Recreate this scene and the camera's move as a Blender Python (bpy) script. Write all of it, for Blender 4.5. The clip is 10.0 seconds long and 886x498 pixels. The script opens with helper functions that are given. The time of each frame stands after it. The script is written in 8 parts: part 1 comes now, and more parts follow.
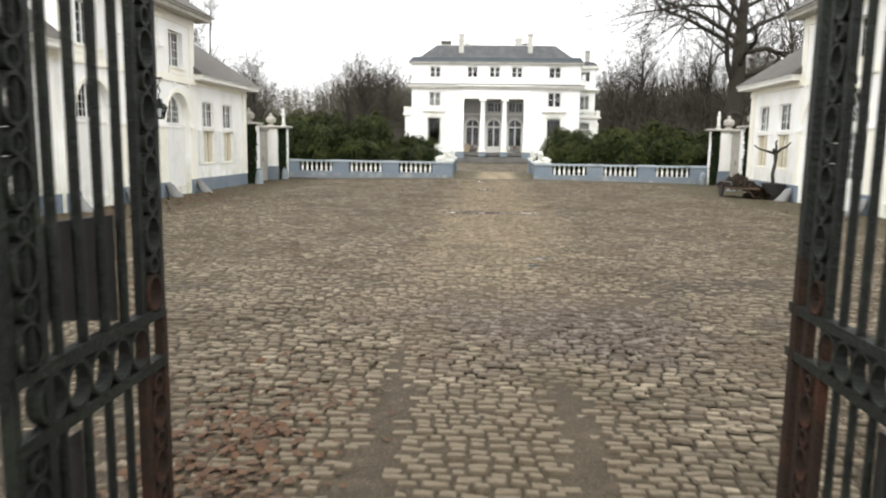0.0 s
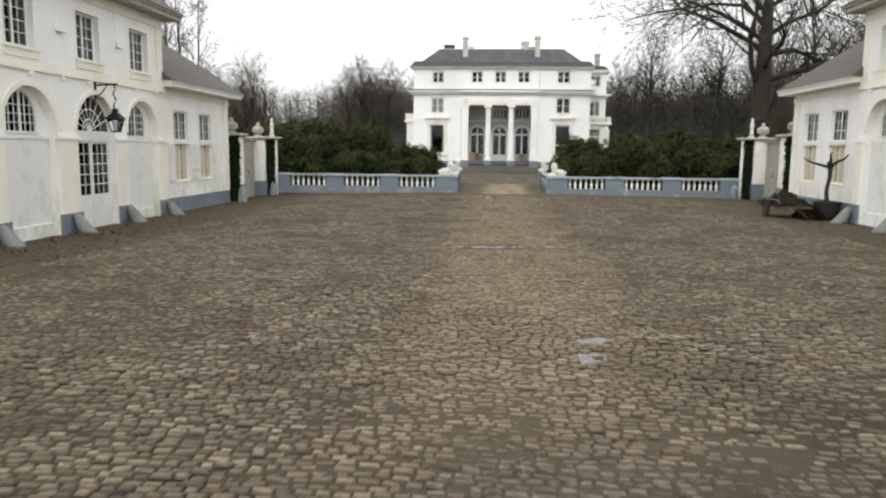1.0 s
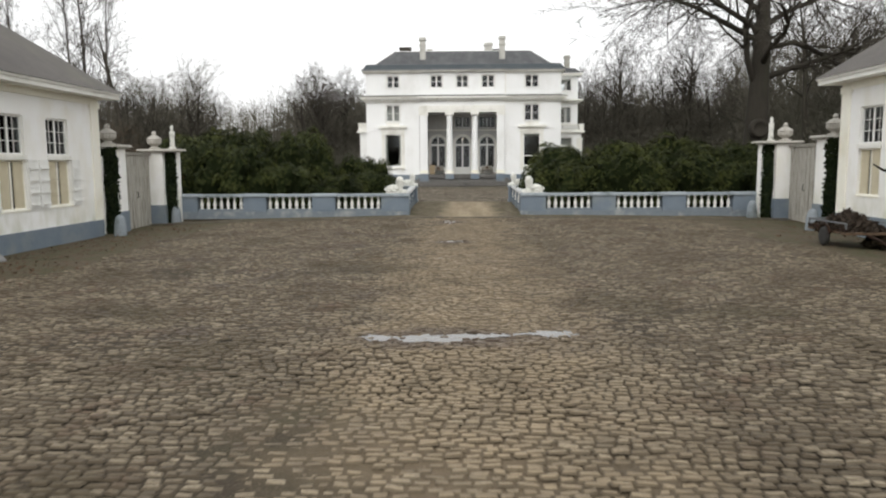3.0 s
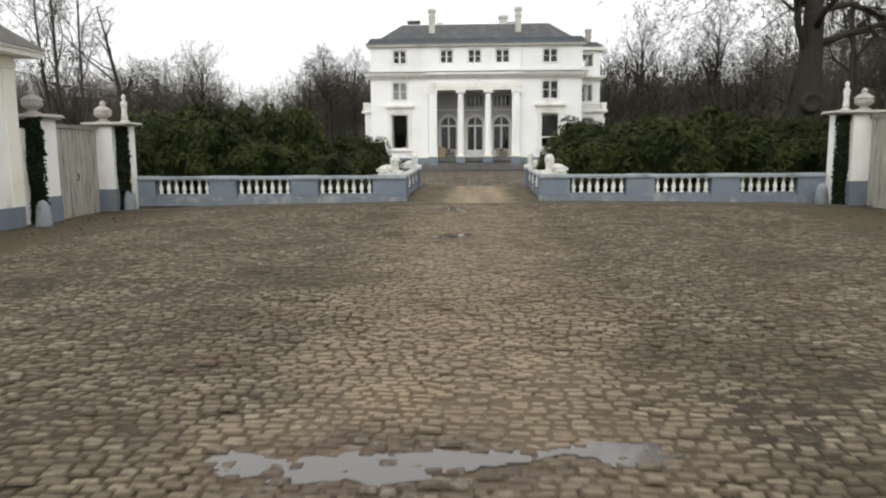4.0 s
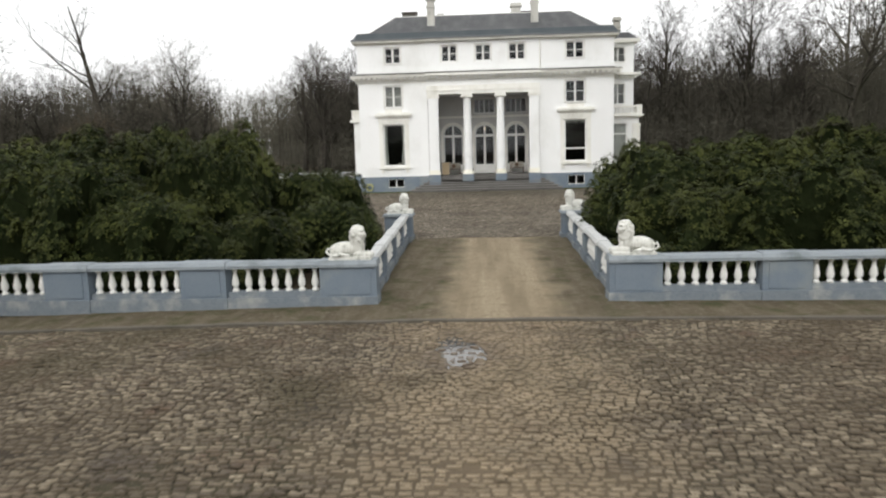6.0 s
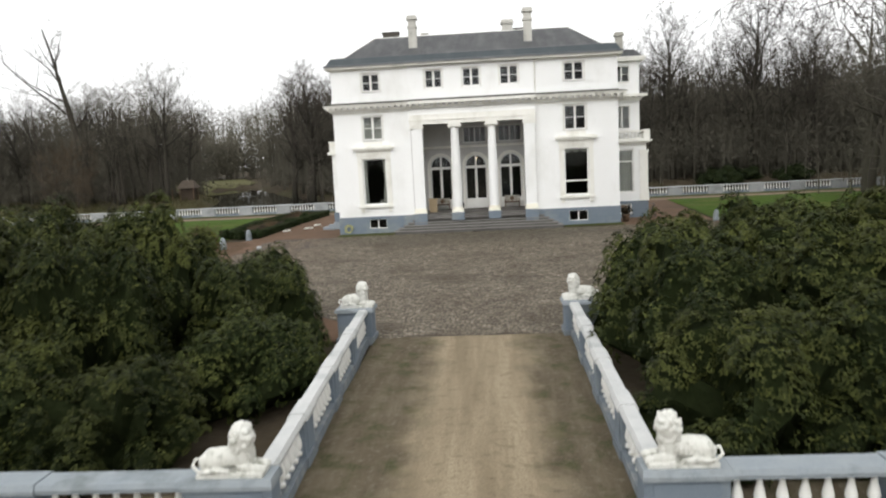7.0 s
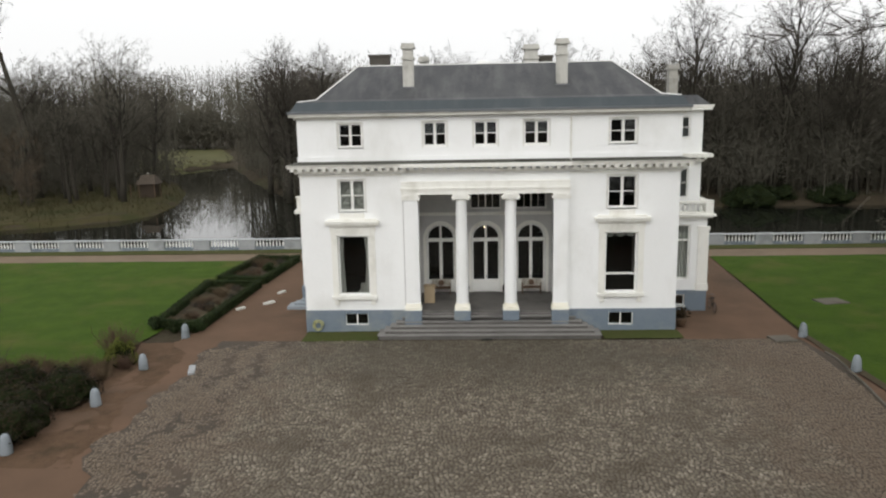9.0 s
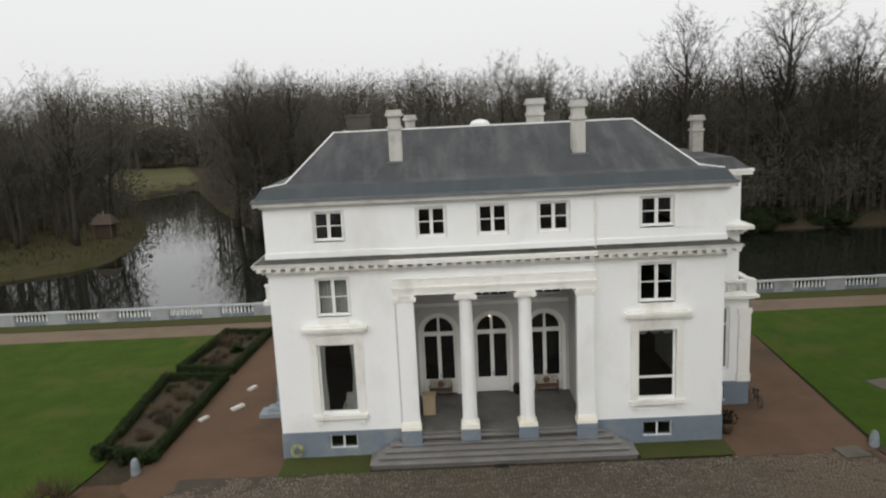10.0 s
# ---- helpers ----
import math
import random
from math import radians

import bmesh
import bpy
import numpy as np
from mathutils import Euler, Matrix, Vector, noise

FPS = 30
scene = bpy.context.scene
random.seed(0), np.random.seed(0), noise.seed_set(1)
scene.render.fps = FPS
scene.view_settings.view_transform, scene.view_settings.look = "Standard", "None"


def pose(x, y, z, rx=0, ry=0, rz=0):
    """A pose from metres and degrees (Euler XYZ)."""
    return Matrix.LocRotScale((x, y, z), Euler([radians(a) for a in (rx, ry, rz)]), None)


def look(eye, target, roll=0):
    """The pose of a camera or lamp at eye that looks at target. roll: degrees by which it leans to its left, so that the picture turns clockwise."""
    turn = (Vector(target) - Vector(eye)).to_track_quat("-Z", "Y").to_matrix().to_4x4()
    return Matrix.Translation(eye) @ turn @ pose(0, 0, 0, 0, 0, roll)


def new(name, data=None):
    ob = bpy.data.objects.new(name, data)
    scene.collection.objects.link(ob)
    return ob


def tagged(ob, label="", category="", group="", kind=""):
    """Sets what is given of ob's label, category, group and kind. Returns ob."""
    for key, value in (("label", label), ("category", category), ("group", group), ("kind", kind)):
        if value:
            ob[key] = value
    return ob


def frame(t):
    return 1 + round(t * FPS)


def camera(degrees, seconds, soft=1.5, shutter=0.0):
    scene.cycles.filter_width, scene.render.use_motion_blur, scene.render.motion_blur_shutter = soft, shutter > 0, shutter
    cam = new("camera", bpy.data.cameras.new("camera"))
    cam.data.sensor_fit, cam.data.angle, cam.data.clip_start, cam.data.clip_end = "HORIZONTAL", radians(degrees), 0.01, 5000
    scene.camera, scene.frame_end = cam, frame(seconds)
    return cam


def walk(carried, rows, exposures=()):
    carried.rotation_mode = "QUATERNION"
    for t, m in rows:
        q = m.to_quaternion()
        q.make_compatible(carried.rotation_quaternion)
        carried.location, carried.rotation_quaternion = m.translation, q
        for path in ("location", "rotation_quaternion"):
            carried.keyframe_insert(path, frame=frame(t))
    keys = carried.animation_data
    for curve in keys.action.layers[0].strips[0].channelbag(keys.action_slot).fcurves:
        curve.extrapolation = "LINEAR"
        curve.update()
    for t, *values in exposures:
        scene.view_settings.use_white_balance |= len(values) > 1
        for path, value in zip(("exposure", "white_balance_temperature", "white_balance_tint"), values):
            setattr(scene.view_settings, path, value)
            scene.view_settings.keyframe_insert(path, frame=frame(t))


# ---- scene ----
cam = camera(62.4, 10.0, soft=2.1, shutter=0.2)
PATH = [
    (0, (0.071, -0.126, 2.27), (-0.065, 1.85, 1.987), 0.9),
    (0.5, (-0.112, 2.004, 2.472), (-0.252, 3.979, 2.192), 1.0),
    (1, (-0.323, 4.558, 2.636), (-0.469, 6.535, 2.368), 0.6),
    (1.5, (-0.316, 6.925, 2.676), (-0.405, 8.908, 2.431), 0.5),
    (2, (-0.203, 9.294, 2.657), (-0.237, 11.281, 2.436), 0.5),
    (3.5, (0.032, 16.734, 2.452), (-0.041, 18.717, 2.203), -0.8),
    (4, (0.231, 19.944, 2.139), (0.132, 21.923, 1.87), -0.4),
    (4.5, (0.185, 22.919, 2.273), (0.084, 24.896, 1.992), -0.1),
    (5, (-0.087, 26.278, 2.739), (-0.193, 28.255, 2.456), -1.0),
    (6.3, (-0.142, 35.298, 4.159), (-0.271, 37.275, 3.892), -1.8),
    (6.5, (0.006, 36.671, 4.501), (-0.119, 38.65, 4.244), -2.4),
    (7, (0.622, 40.229, 5.847), (0.495, 42.208, 5.592), -2.9),
    (7.5, (1.095, 43.579, 7.177), (0.97, 45.557, 6.911), -1.0),
    (8, (0.929, 47.359, 8.8), (0.827, 49.333, 8.49), -0.8),
    (8.5, (0.153, 51.195, 11.272), (0.066, 53.159, 10.909), -1.1),
    (9, (-0.817, 55.149, 12.906), (-0.909, 57.113, 12.535), -1.1),
    (9.5, (-1.562, 58.929, 14.394), (-1.649, 60.896, 14.043), -1.2),
    (10, (-2.337, 63.108, 16.832), (-2.354, 65.072, 16.455), -2.7),
]
walk(cam, [(t, look(eye, target, roll)) for t, eye, target, roll in PATH], [(0.0, 0.76), (0.3, 0.5), (0.6, 0.33), (1.5, 0.18), (3.3, 0.14), (6.3, 0.2), (8.0, 0.3), (8.6, 0.08), (9.3, -0.13), (10.0, -0.3)])
# ---- camera path is above ----
# ---------------------------------------------------------------- world and light
world = bpy.data.worlds.new("overcast_sky")
scene.world = world
world.use_nodes = True
wn, wl = world.node_tree.nodes, world.node_tree.links
wn.clear()
sky = wn.new("ShaderNodeTexSky")
sky.sky_type = "NISHITA"
sky.sun_disc = False
sky.sun_elevation = radians(42)
sky.sun_rotation = radians(200)
sky.dust_density = 6.0
sky.air_density = 1.2
hsv = wn.new("ShaderNodeHueSaturation")
hsv.inputs["Saturation"].default_value = 0.12
wl.new(sky.outputs[0], hsv.inputs["Color"])
cloud = wn.new("ShaderNodeMix")
cloud.data_type = "RGBA"
cloud.inputs["Factor"].default_value = 0.72
cloud.inputs["B"].default_value = (10.35, 10.4, 10.4, 1)
wl.new(hsv.outputs[0], cloud.inputs["A"])
bg = wn.new("ShaderNodeBackground")
bg.inputs["Strength"].default_value = 0.128
wl.new(cloud.outputs["Result"], bg.inputs["Color"])
wo = wn.new("ShaderNodeOutputWorld")
wl.new(bg.outputs[0], wo.inputs[0])

sun_data = bpy.data.lights.new("sun", "SUN")
sun_data.energy = 0.5
sun_data.angle = radians(25)
sun_data.color = (1.0, 0.97, 0.92)
sun = new("sun", sun_data)
sun.matrix_basis = look((6, -30, 60), (0, 60, 0))


# ---------------------------------------------------------------- materials
def nodes_of(name):
    m = bpy.data.materials.new(name)
    m.use_nodes = True
    nt = m.node_tree
    return m, nt.nodes, nt.links, nt.nodes["Principled BSDF"]


def mixc(n, l, fac, a, b):
    x = n.new("ShaderNodeMix")
    x.data_type = "RGBA"
    for sock, v in (("Factor", fac), ("A", a), ("B", b)):
        if isinstance(v, (int, float)):
            x.inputs[sock].default_value = v
        elif isinstance(v, tuple):
            x.inputs[sock].default_value = (*v, 1)
        else:
            l.new(v, x.inputs[sock])
    return x.outputs["Result"]


def noise_fac(n, l, scale, lo=0.4, hi=0.6, stretch=(1, 1, 1), detail=4.0, world_space=False):
    co = n.new("ShaderNodeNewGeometry").outputs["Position"] if world_space else n.new("ShaderNodeTexCoord").outputs["Object"]
    mp = n.new("ShaderNodeMapping")
    mp.inputs["Scale"].default_value = stretch
    l.new(co, mp.inputs["Vector"])
    tx = n.new("ShaderNodeTexNoise")
    tx.inputs["Scale"].default_value = scale
    tx.inputs["Detail"].default_value = detail
    tx.inputs["Roughness"].default_value = 0.6
    l.new(mp.outputs[0], tx.inputs["Vector"])
    r = n.new("ShaderNodeMapRange")
    r.inputs["From Min"].default_value, r.inputs["From Max"].default_value = lo, hi
    l.new(tx.outputs["Fac"], r.inputs["Value"])
    return r.outputs[0]


def bump(n, l, p, height, strength, dist=0.02):
    b = n.new("ShaderNodeBump")
    b.inputs["Strength"].default_value = strength
    b.inputs["Distance"].default_value = dist
    l.new(height, b.inputs["Height"])
    l.new(b.outputs[0], p.inputs["Normal"])


def mat(name, c1, c2, c3=None, scale=1.5, fine=30.0, rough=0.85, bmp=0.3, metal=0.0, stretch=(1, 1, 1), amount=0.5, spec=0.4, vary=0.0, dist=0.02):
    """A surface of two tones at a coarse scale, grain at a fine one, and stains of a third tone."""
    m, n, l, p = nodes_of(name)
    col = mixc(n, l, noise_fac(n, l, scale, 0.35, 0.65, stretch), c1, c2)
    g = noise_fac(n, l, fine, 0.3, 0.7)
    col = mixc(n, l, g, col, tuple(min(1, v * 1.06) for v in c2))
    if c3:
        st = noise_fac(n, l, scale * 0.37, 0.52, 0.72, stretch, 6.0)
        mul = n.new("ShaderNodeMath")
        mul.operation = "MULTIPLY"
        mul.inputs[1].default_value = amount
        l.new(st, mul.inputs[0])
        col = mixc(n, l, mul.outputs[0], col, c3)
    if vary:
        info = n.new("ShaderNodeObjectInfo")
        hs = n.new("ShaderNodeHueSaturation")
        r = n.new("ShaderNodeMapRange")
        r.inputs["To Min"].default_value, r.inputs["To Max"].default_value = 1 - vary, 1 + vary
        l.new(info.outputs["Random"], r.inputs["Value"])
        l.new(r.outputs[0], hs.inputs["Value"])
        l.new(col, hs.inputs["Color"])
        col = hs.outputs[0]
    l.new(col, p.inputs["Base Color"])
    p.inputs["Roughness"].default_value = rough
    p.inputs["Metallic"].default_value = metal
    p.inputs["Specular IOR Level"].default_value = spec
    if bmp:
        bump(n, l, p, noise_fac(n, l, fine * 0.6, 0.2, 0.8), bmp, dist)
    return m


M_STUCCO = mat("white_stucco", (0.90, 0.905, 0.90), (0.88, 0.885, 0.875), (0.66, 0.655, 0.61), scale=0.8, fine=22, bmp=0.18, stretch=(1.2, 1.2, 0.7), amount=0.38, rough=0.9, spec=0.2)
M_TRIM = mat("cream_trim", (0.875, 0.87, 0.83), (0.82, 0.81, 0.755), (0.46, 0.44, 0.36), scale=2.1, fine=30, bmp=0.2, stretch=(1, 1, 0.6), amount=0.42, rough=0.85, spec=0.25)
M_YELLOW = mat("yellowed_stucco", (0.915, 0.90, 0.825), (0.875, 0.85, 0.745), (0.68, 0.63, 0.46), scale=1.4, fine=30, bmp=0.15, amount=0.45, rough=0.9, spec=0.2)
# Grime tone that also paints the grey shadow line round the windows.
M_SURROUND = mat("grimy_shadow_surround", (0.80, 0.795, 0.76), (0.70, 0.69, 0.65), (0.36, 0.355, 0.32), scale=3.0, fine=30, bmp=0.2, amount=0.6, rough=0.9, spec=0.2)
M_MOSSLEAD = mat("mossy_cornice_lead", (0.062, 0.063, 0.053), (0.115, 0.115, 0.100), (0.026, 0.028, 0.020), scale=1.1, fine=18, bmp=0.3, amount=0.9, rough=0.9, spec=0.2)
M_SKIRT = mat("dark_lead_skirt", (0.036, 0.047, 0.053), (0.052, 0.065, 0.072), (0.10, 0.108, 0.11), scale=1.4, fine=20, bmp=0.15, stretch=(1.2, 0.3, 0.3), amount=0.45, rough=0.55, spec=0.4)
M_OLDTRIM = mat("weathered_cornice_paint", (0.66, 0.65, 0.60), (0.55, 0.54, 0.49), (0.25, 0.24, 0.20), scale=1.6, fine=30, bmp=0.25, stretch=(1, 1, 0.5), amount=0.6, rough=0.9, spec=0.2)
M_GRIMY = mat("grimy_chimney_plaster", (0.66, 0.65, 0.60), (0.50, 0.49, 0.45), (0.19, 0.185, 0.155), scale=2.4, fine=28, bmp=0.35, stretch=(1, 1, 0.45), amount=0.85, rough=0.92, spec=0.2)
M_SOOTDARK = mat("soot_dark_cladding", (0.070, 0.064, 0.054), (0.105, 0.096, 0.082), (0.16, 0.15, 0.13), scale=2.0, fine=25, bmp=0.3, amount=0.5, rough=0.9, spec=0.2)
M_SOOTY = mat("sooty_chimney_stucco", (0.50, 0.49, 0.45), (0.36, 0.35, 0.31), (0.13, 0.13, 0.105), scale=2.2, fine=30, bmp=0.3, amount=0.9, rough=0.92, spec=0.2)
M_LODGE = mat("lodge_limewash", (0.93, 0.93, 0.915), (0.905, 0.90, 0.875), (0.72, 0.69, 0.56), scale=0.8, fine=22, bmp=0.25, stretch=(1.1, 1.1, 0.7), amount=0.35, rough=0.92, spec=0.2)
n, l = M_LODGE.node_tree.nodes, M_LODGE.node_tree.links
p = n["Principled BSDF"]
streak = n.new("ShaderNodeMath")
streak.operation = "MULTIPLY"
streak.inputs[1].default_value = 0.36
l.new(noise_fac(n, l, 0.7, 0.48, 0.74, (1.1, 1.1, 0.55), 8.0), streak.inputs[0])
algae = n.new("ShaderNodeMath")
algae.operation = "MULTIPLY"
foot = n.new("ShaderNodeSeparateXYZ")
l.new(n.new("ShaderNodeNewGeometry").outputs["Position"], foot.inputs[0])
reach = n.new("ShaderNodeMapRange")
reach.inputs["From Min"].default_value, reach.inputs["From Max"].default_value = 1.5, 0.1
reach.inputs["To Max"].default_value = 0.75
l.new(foot.outputs["Z"], reach.inputs["Value"])
l.new(reach.outputs[0], algae.inputs[0])
l.new(noise_fac(n, l, 1.1, 0.38, 0.66, (1.3, 1.3, 0.6), 8.0), algae.inputs[1])
stained = mixc(n, l, streak.outputs[0], p.inputs["Base Color"].links[0].from_socket, (0.70, 0.64, 0.45))
l.new(mixc(n, l, algae.outputs[0], stained, (0.42, 0.42, 0.24)), p.inputs["Base Color"])
M_BLUE = mat("blue_grey_plinth", (0.145, 0.185, 0.230), (0.185, 0.222, 0.262), (0.30, 0.32, 0.30), scale=1.6, fine=28, bmp=0.25, amount=0.7, rough=0.85, spec=0.25)
M_COPING = mat("pale_blue_coping", (0.21, 0.245, 0.275), (0.285, 0.315, 0.335), (0.075, 0.092, 0.082), scale=2.2, fine=35, bmp=0.3, amount=0.9, rough=0.88, spec=0.2)
M_WORNBASE = mat("flaking_base", (0.145, 0.175, 0.205), (0.195, 0.222, 0.245), (0.44, 0.44, 0.41), scale=5.0, fine=22, bmp=0.5, amount=0.65, rough=0.9, spec=0.2)
M_GUARD = mat("dark_guard_stone", (0.20, 0.205, 0.205), (0.27, 0.27, 0.265), (0.11, 0.115, 0.10), scale=3, fine=30, bmp=0.4, amount=0.6, rough=0.9, spec=0.2)
M_MOATSTONE = mat("pale_moat_stone", (0.29, 0.31, 0.32), (0.37, 0.38, 0.385), (0.15, 0.165, 0.155), scale=1.5, fine=25, bmp=0.3, amount=0.6, rough=0.9, spec=0.2)
M_URN = mat("weathered_brown_stone", (0.50, 0.48, 0.44), (0.38, 0.36, 0.32), (0.15, 0.15, 0.12), scale=5, fine=45, bmp=0.4, amount=0.6, rough=0.9, spec=0.2)
M_PALECOPING = mat("pale_worn_coping", (0.44, 0.455, 0.455), (0.54, 0.545, 0.535), (0.22, 0.25, 0.25), scale=2.5, fine=35, bmp=0.3, amount=0.6, rough=0.9, spec=0.2)
M_WHITE = mat("white_paint", (0.86, 0.86, 0.835), (0.80, 0.80, 0.765), (0.52, 0.52, 0.47), scale=4, fine=60, bmp=0.15, amount=0.4, rough=0.7)
M_STATUE = mat("weathered_white_stone", (0.78, 0.78, 0.74), (0.68, 0.68, 0.63), (0.24, 0.25, 0.20), scale=14, fine=45, bmp=0.8, amount=0.85, rough=0.9, spec=0.2)


def slate_mat():
    """Blue-grey slates in courses, paler runs of lime and lichen down the slope."""
    m, n, l, p = nodes_of("roof_slate")
    co = n.new("ShaderNodeTexCoord")
    sep = n.new("ShaderNodeSeparateXYZ")
    l.new(co.outputs["Object"], sep.inputs[0])
    high = n.new("ShaderNodeMath")
    high.operation = "MULTIPLY"
    high.inputs[1].default_value = 2.7
    l.new(sep.outputs["Z"], high.inputs[0])
    vec = n.new("ShaderNodeCombineXYZ")
    l.new(sep.outputs["X"], vec.inputs["X"])
    l.new(high.outputs[0], vec.inputs["Y"])
    br = n.new("ShaderNodeTexBrick")
    br.inputs["Scale"].default_value = 1.0
    br.inputs["Brick Width"].default_value = 0.26
    br.inputs["Row Height"].default_value = 0.17
    br.inputs["Mortar Size"].default_value = 0.010
    br.inputs["Color1"].default_value = (0.036, 0.037, 0.041, 1)
    br.inputs["Color2"].default_value = (0.054, 0.055, 0.060, 1)
    br.inputs["Mortar"].default_value = (0.022, 0.023, 0.025, 1)
    l.new(vec.outputs[0], br.inputs["Vector"])
    col = mixc(n, l, noise_fac(n, l, 0.8, 0.35, 0.7, (1, 0.4, 0.4)), br.outputs["Color"], (0.062, 0.064, 0.066))
    half = n.new("ShaderNodeMath")
    half.operation = "MULTIPLY"
    half.inputs[1].default_value = 0.5
    l.new(noise_fac(n, l, 1.1, 0.48, 0.78, (1.1, 0.2, 0.35), 6.0), half.inputs[0])
    col = mixc(n, l, half.outputs[0], col, (0.170, 0.170, 0.166))
    l.new(col, p.inputs["Base Color"])
    p.inputs["Roughness"].default_value = 0.6
    p.inputs["Specular IOR Level"].default_value = 0.30
    bump(n, l, p, br.outputs["Fac"], -0.5, 0.02)
    return m


M_SLATE = slate_mat()
M_TILE = mat("dark_roof_tile", (0.085, 0.08, 0.075), (0.12, 0.11, 0.10), (0.15, 0.15, 0.11), scale=1.2, fine=16, bmp=0.4, amount=0.5, rough=0.8)
M_LEAD = mat("grey_lead", (0.105, 0.115, 0.125), (0.15, 0.16, 0.17), (0.25, 0.25, 0.25), scale=2, fine=25, bmp=0.1, rough=0.6)
# White stucco greyed: the portico's shade is put into the colour.
M_PORTICO = mat("shaded_portico_stucco", (0.62, 0.615, 0.60), (0.54, 0.535, 0.52), (0.36, 0.355, 0.34), scale=1.2, fine=25, bmp=0.15, amount=0.4, rough=0.9, spec=0.2)
# Dark copy for risers: their shade is put into the stone's colour.
M_STEP = mat("shaded_step_stone", (0.092, 0.088, 0.082), (0.140, 0.133, 0.122), (0.044, 0.042, 0.038), scale=1.5, fine=25, bmp=0.25, amount=0.75, rough=0.75)
M_IRON = mat("green_black_iron", (0.0045, 0.0055, 0.0044), (0.008, 0.0098, 0.0075), (0.024, 0.030, 0.019), scale=9, fine=55, bmp=0.6, amount=0.75, rough=0.6, spec=0.28)
M_RUST = mat("rusted_iron", (0.014, 0.012, 0.009), (0.030, 0.017, 0.011), (0.088, 0.031, 0.016), scale=9, fine=45, bmp=0.7, amount=0.6, rough=0.85, spec=0.2)
M_OLDWOOD = mat("weathered_white_boards", (0.62, 0.60, 0.55), (0.34, 0.32, 0.27), (0.075, 0.068, 0.05), scale=6, fine=30, bmp=0.4, stretch=(4, 4, 0.4), amount=0.9, rough=0.85)
# Near-black: the darkness of unlit rooms is put into this colour.
M_DARK = mat("room_darkness", (0.018, 0.017, 0.016), (0.028, 0.026, 0.024), scale=1, fine=10, bmp=0, rough=0.9)
M_CLOTH = mat("pale_curtain", (0.42, 0.41, 0.38), (0.34, 0.33, 0.30), scale=6, fine=60, bmp=0.2, stretch=(6, 1, 0.3), rough=0.95)
M_WOOD = mat("brown_wood", (0.16, 0.10, 0.06), (0.10, 0.065, 0.04), scale=3, fine=40, bmp=0.2, rough=0.6)
M_CARD = mat("pale_plywood", (0.45, 0.36, 0.24), (0.40, 0.31, 0.2), scale=3, fine=40, bmp=0.1, rough=0.8)
M_BARK = mat("grey_bark", (0.092, 0.080, 0.066), (0.056, 0.048, 0.040), (0.085, 0.090, 0.056), scale=1.2, fine=14, bmp=0.7, stretch=(3, 3, 0.6), amount=0.5, rough=0.95, spec=0.12, vary=0.25)
M_DARKBARK = mat("dark_bark", (0.062, 0.054, 0.043), (0.040, 0.036, 0.029), (0.055, 0.060, 0.034), scale=1.2, fine=14, bmp=0.7, stretch=(3, 3, 0.6), amount=0.5, rough=0.95, spec=0.15, vary=0.25)
M_TWIG = mat("bare_twigs", (0.086, 0.077, 0.063), (0.058, 0.051, 0.042), scale=0.3, fine=2, bmp=0, rough=0.95, spec=0.08, vary=0.3)
# Paler copy of bare_twigs: haze over the far wood is painted in.
M_FARTWIG = mat("hazed_bare_twigs", (0.178, 0.166, 0.132), (0.130, 0.121, 0.096), scale=0.12, fine=1, bmp=0, rough=0.95, spec=0.05, vary=0.2)
nt_ = M_FARTWIG.node_tree
pb_ = nt_.nodes["Principled BSDF"]
thin, both = nt_.nodes.new("ShaderNodeBsdfTranslucent"), nt_.nodes.new("ShaderNodeMixShader")
both.inputs[0].default_value = 0.5
nt_.links.new(pb_.inputs["Base Color"].links[0].from_socket, thin.inputs["Color"])
nt_.links.new(pb_.outputs[0], both.inputs[1])
nt_.links.new(thin.outputs[0], both.inputs[2])
nt_.links.new(both.outputs[0], nt_.nodes["Material Output"].inputs["Surface"])
M_BROWNTWIG = mat("brown_bushy_twigs", (0.128, 0.100, 0.070), (0.094, 0.074, 0.052), scale=0.4, fine=2, bmp=0, rough=0.95, spec=0.08)
M_FARBANK = mat("rough_tan_grass", (0.112, 0.112, 0.050), (0.082, 0.080, 0.038), (0.140, 0.118, 0.064), scale=0.16, fine=3, bmp=0.6, amount=0.8, rough=0.95, spec=0.1, dist=0.05)
M_REDPATH = mat("red_gravel", (0.165, 0.102, 0.068), (0.116, 0.075, 0.050), (0.070, 0.054, 0.038), scale=0.35, fine=45, bmp=0.5, amount=0.8, rough=0.95, spec=0.12)
M_KERB = mat("worn_kerbstone", (0.095, 0.086, 0.070), (0.130, 0.117, 0.096), (0.055, 0.052, 0.036), scale=2, fine=25, bmp=0.5, amount=0.75, rough=0.9, spec=0.2)
M_EARTH = mat("woodland_floor", (0.036, 0.029, 0.020), (0.055, 0.044, 0.029), (0.045, 0.055, 0.022), scale=0.15, fine=3, bmp=0.6, amount=0.6, rough=0.97, spec=0.1, dist=0.1)
M_LAWN = mat("winter_lawn", (0.018, 0.044, 0.004), (0.050, 0.086, 0.009), (0.096, 0.090, 0.026), scale=0.55, fine=7, bmp=1.0, amount=0.7, rough=0.95, spec=0.12, dist=0.05)
M_REED = mat("dry_bank_grass", (0.078, 0.060, 0.032), (0.048, 0.046, 0.020), (0.030, 0.040, 0.014), scale=0.3, fine=5, bmp=0.7, amount=0.7, rough=0.97, spec=0.1, dist=0.1)
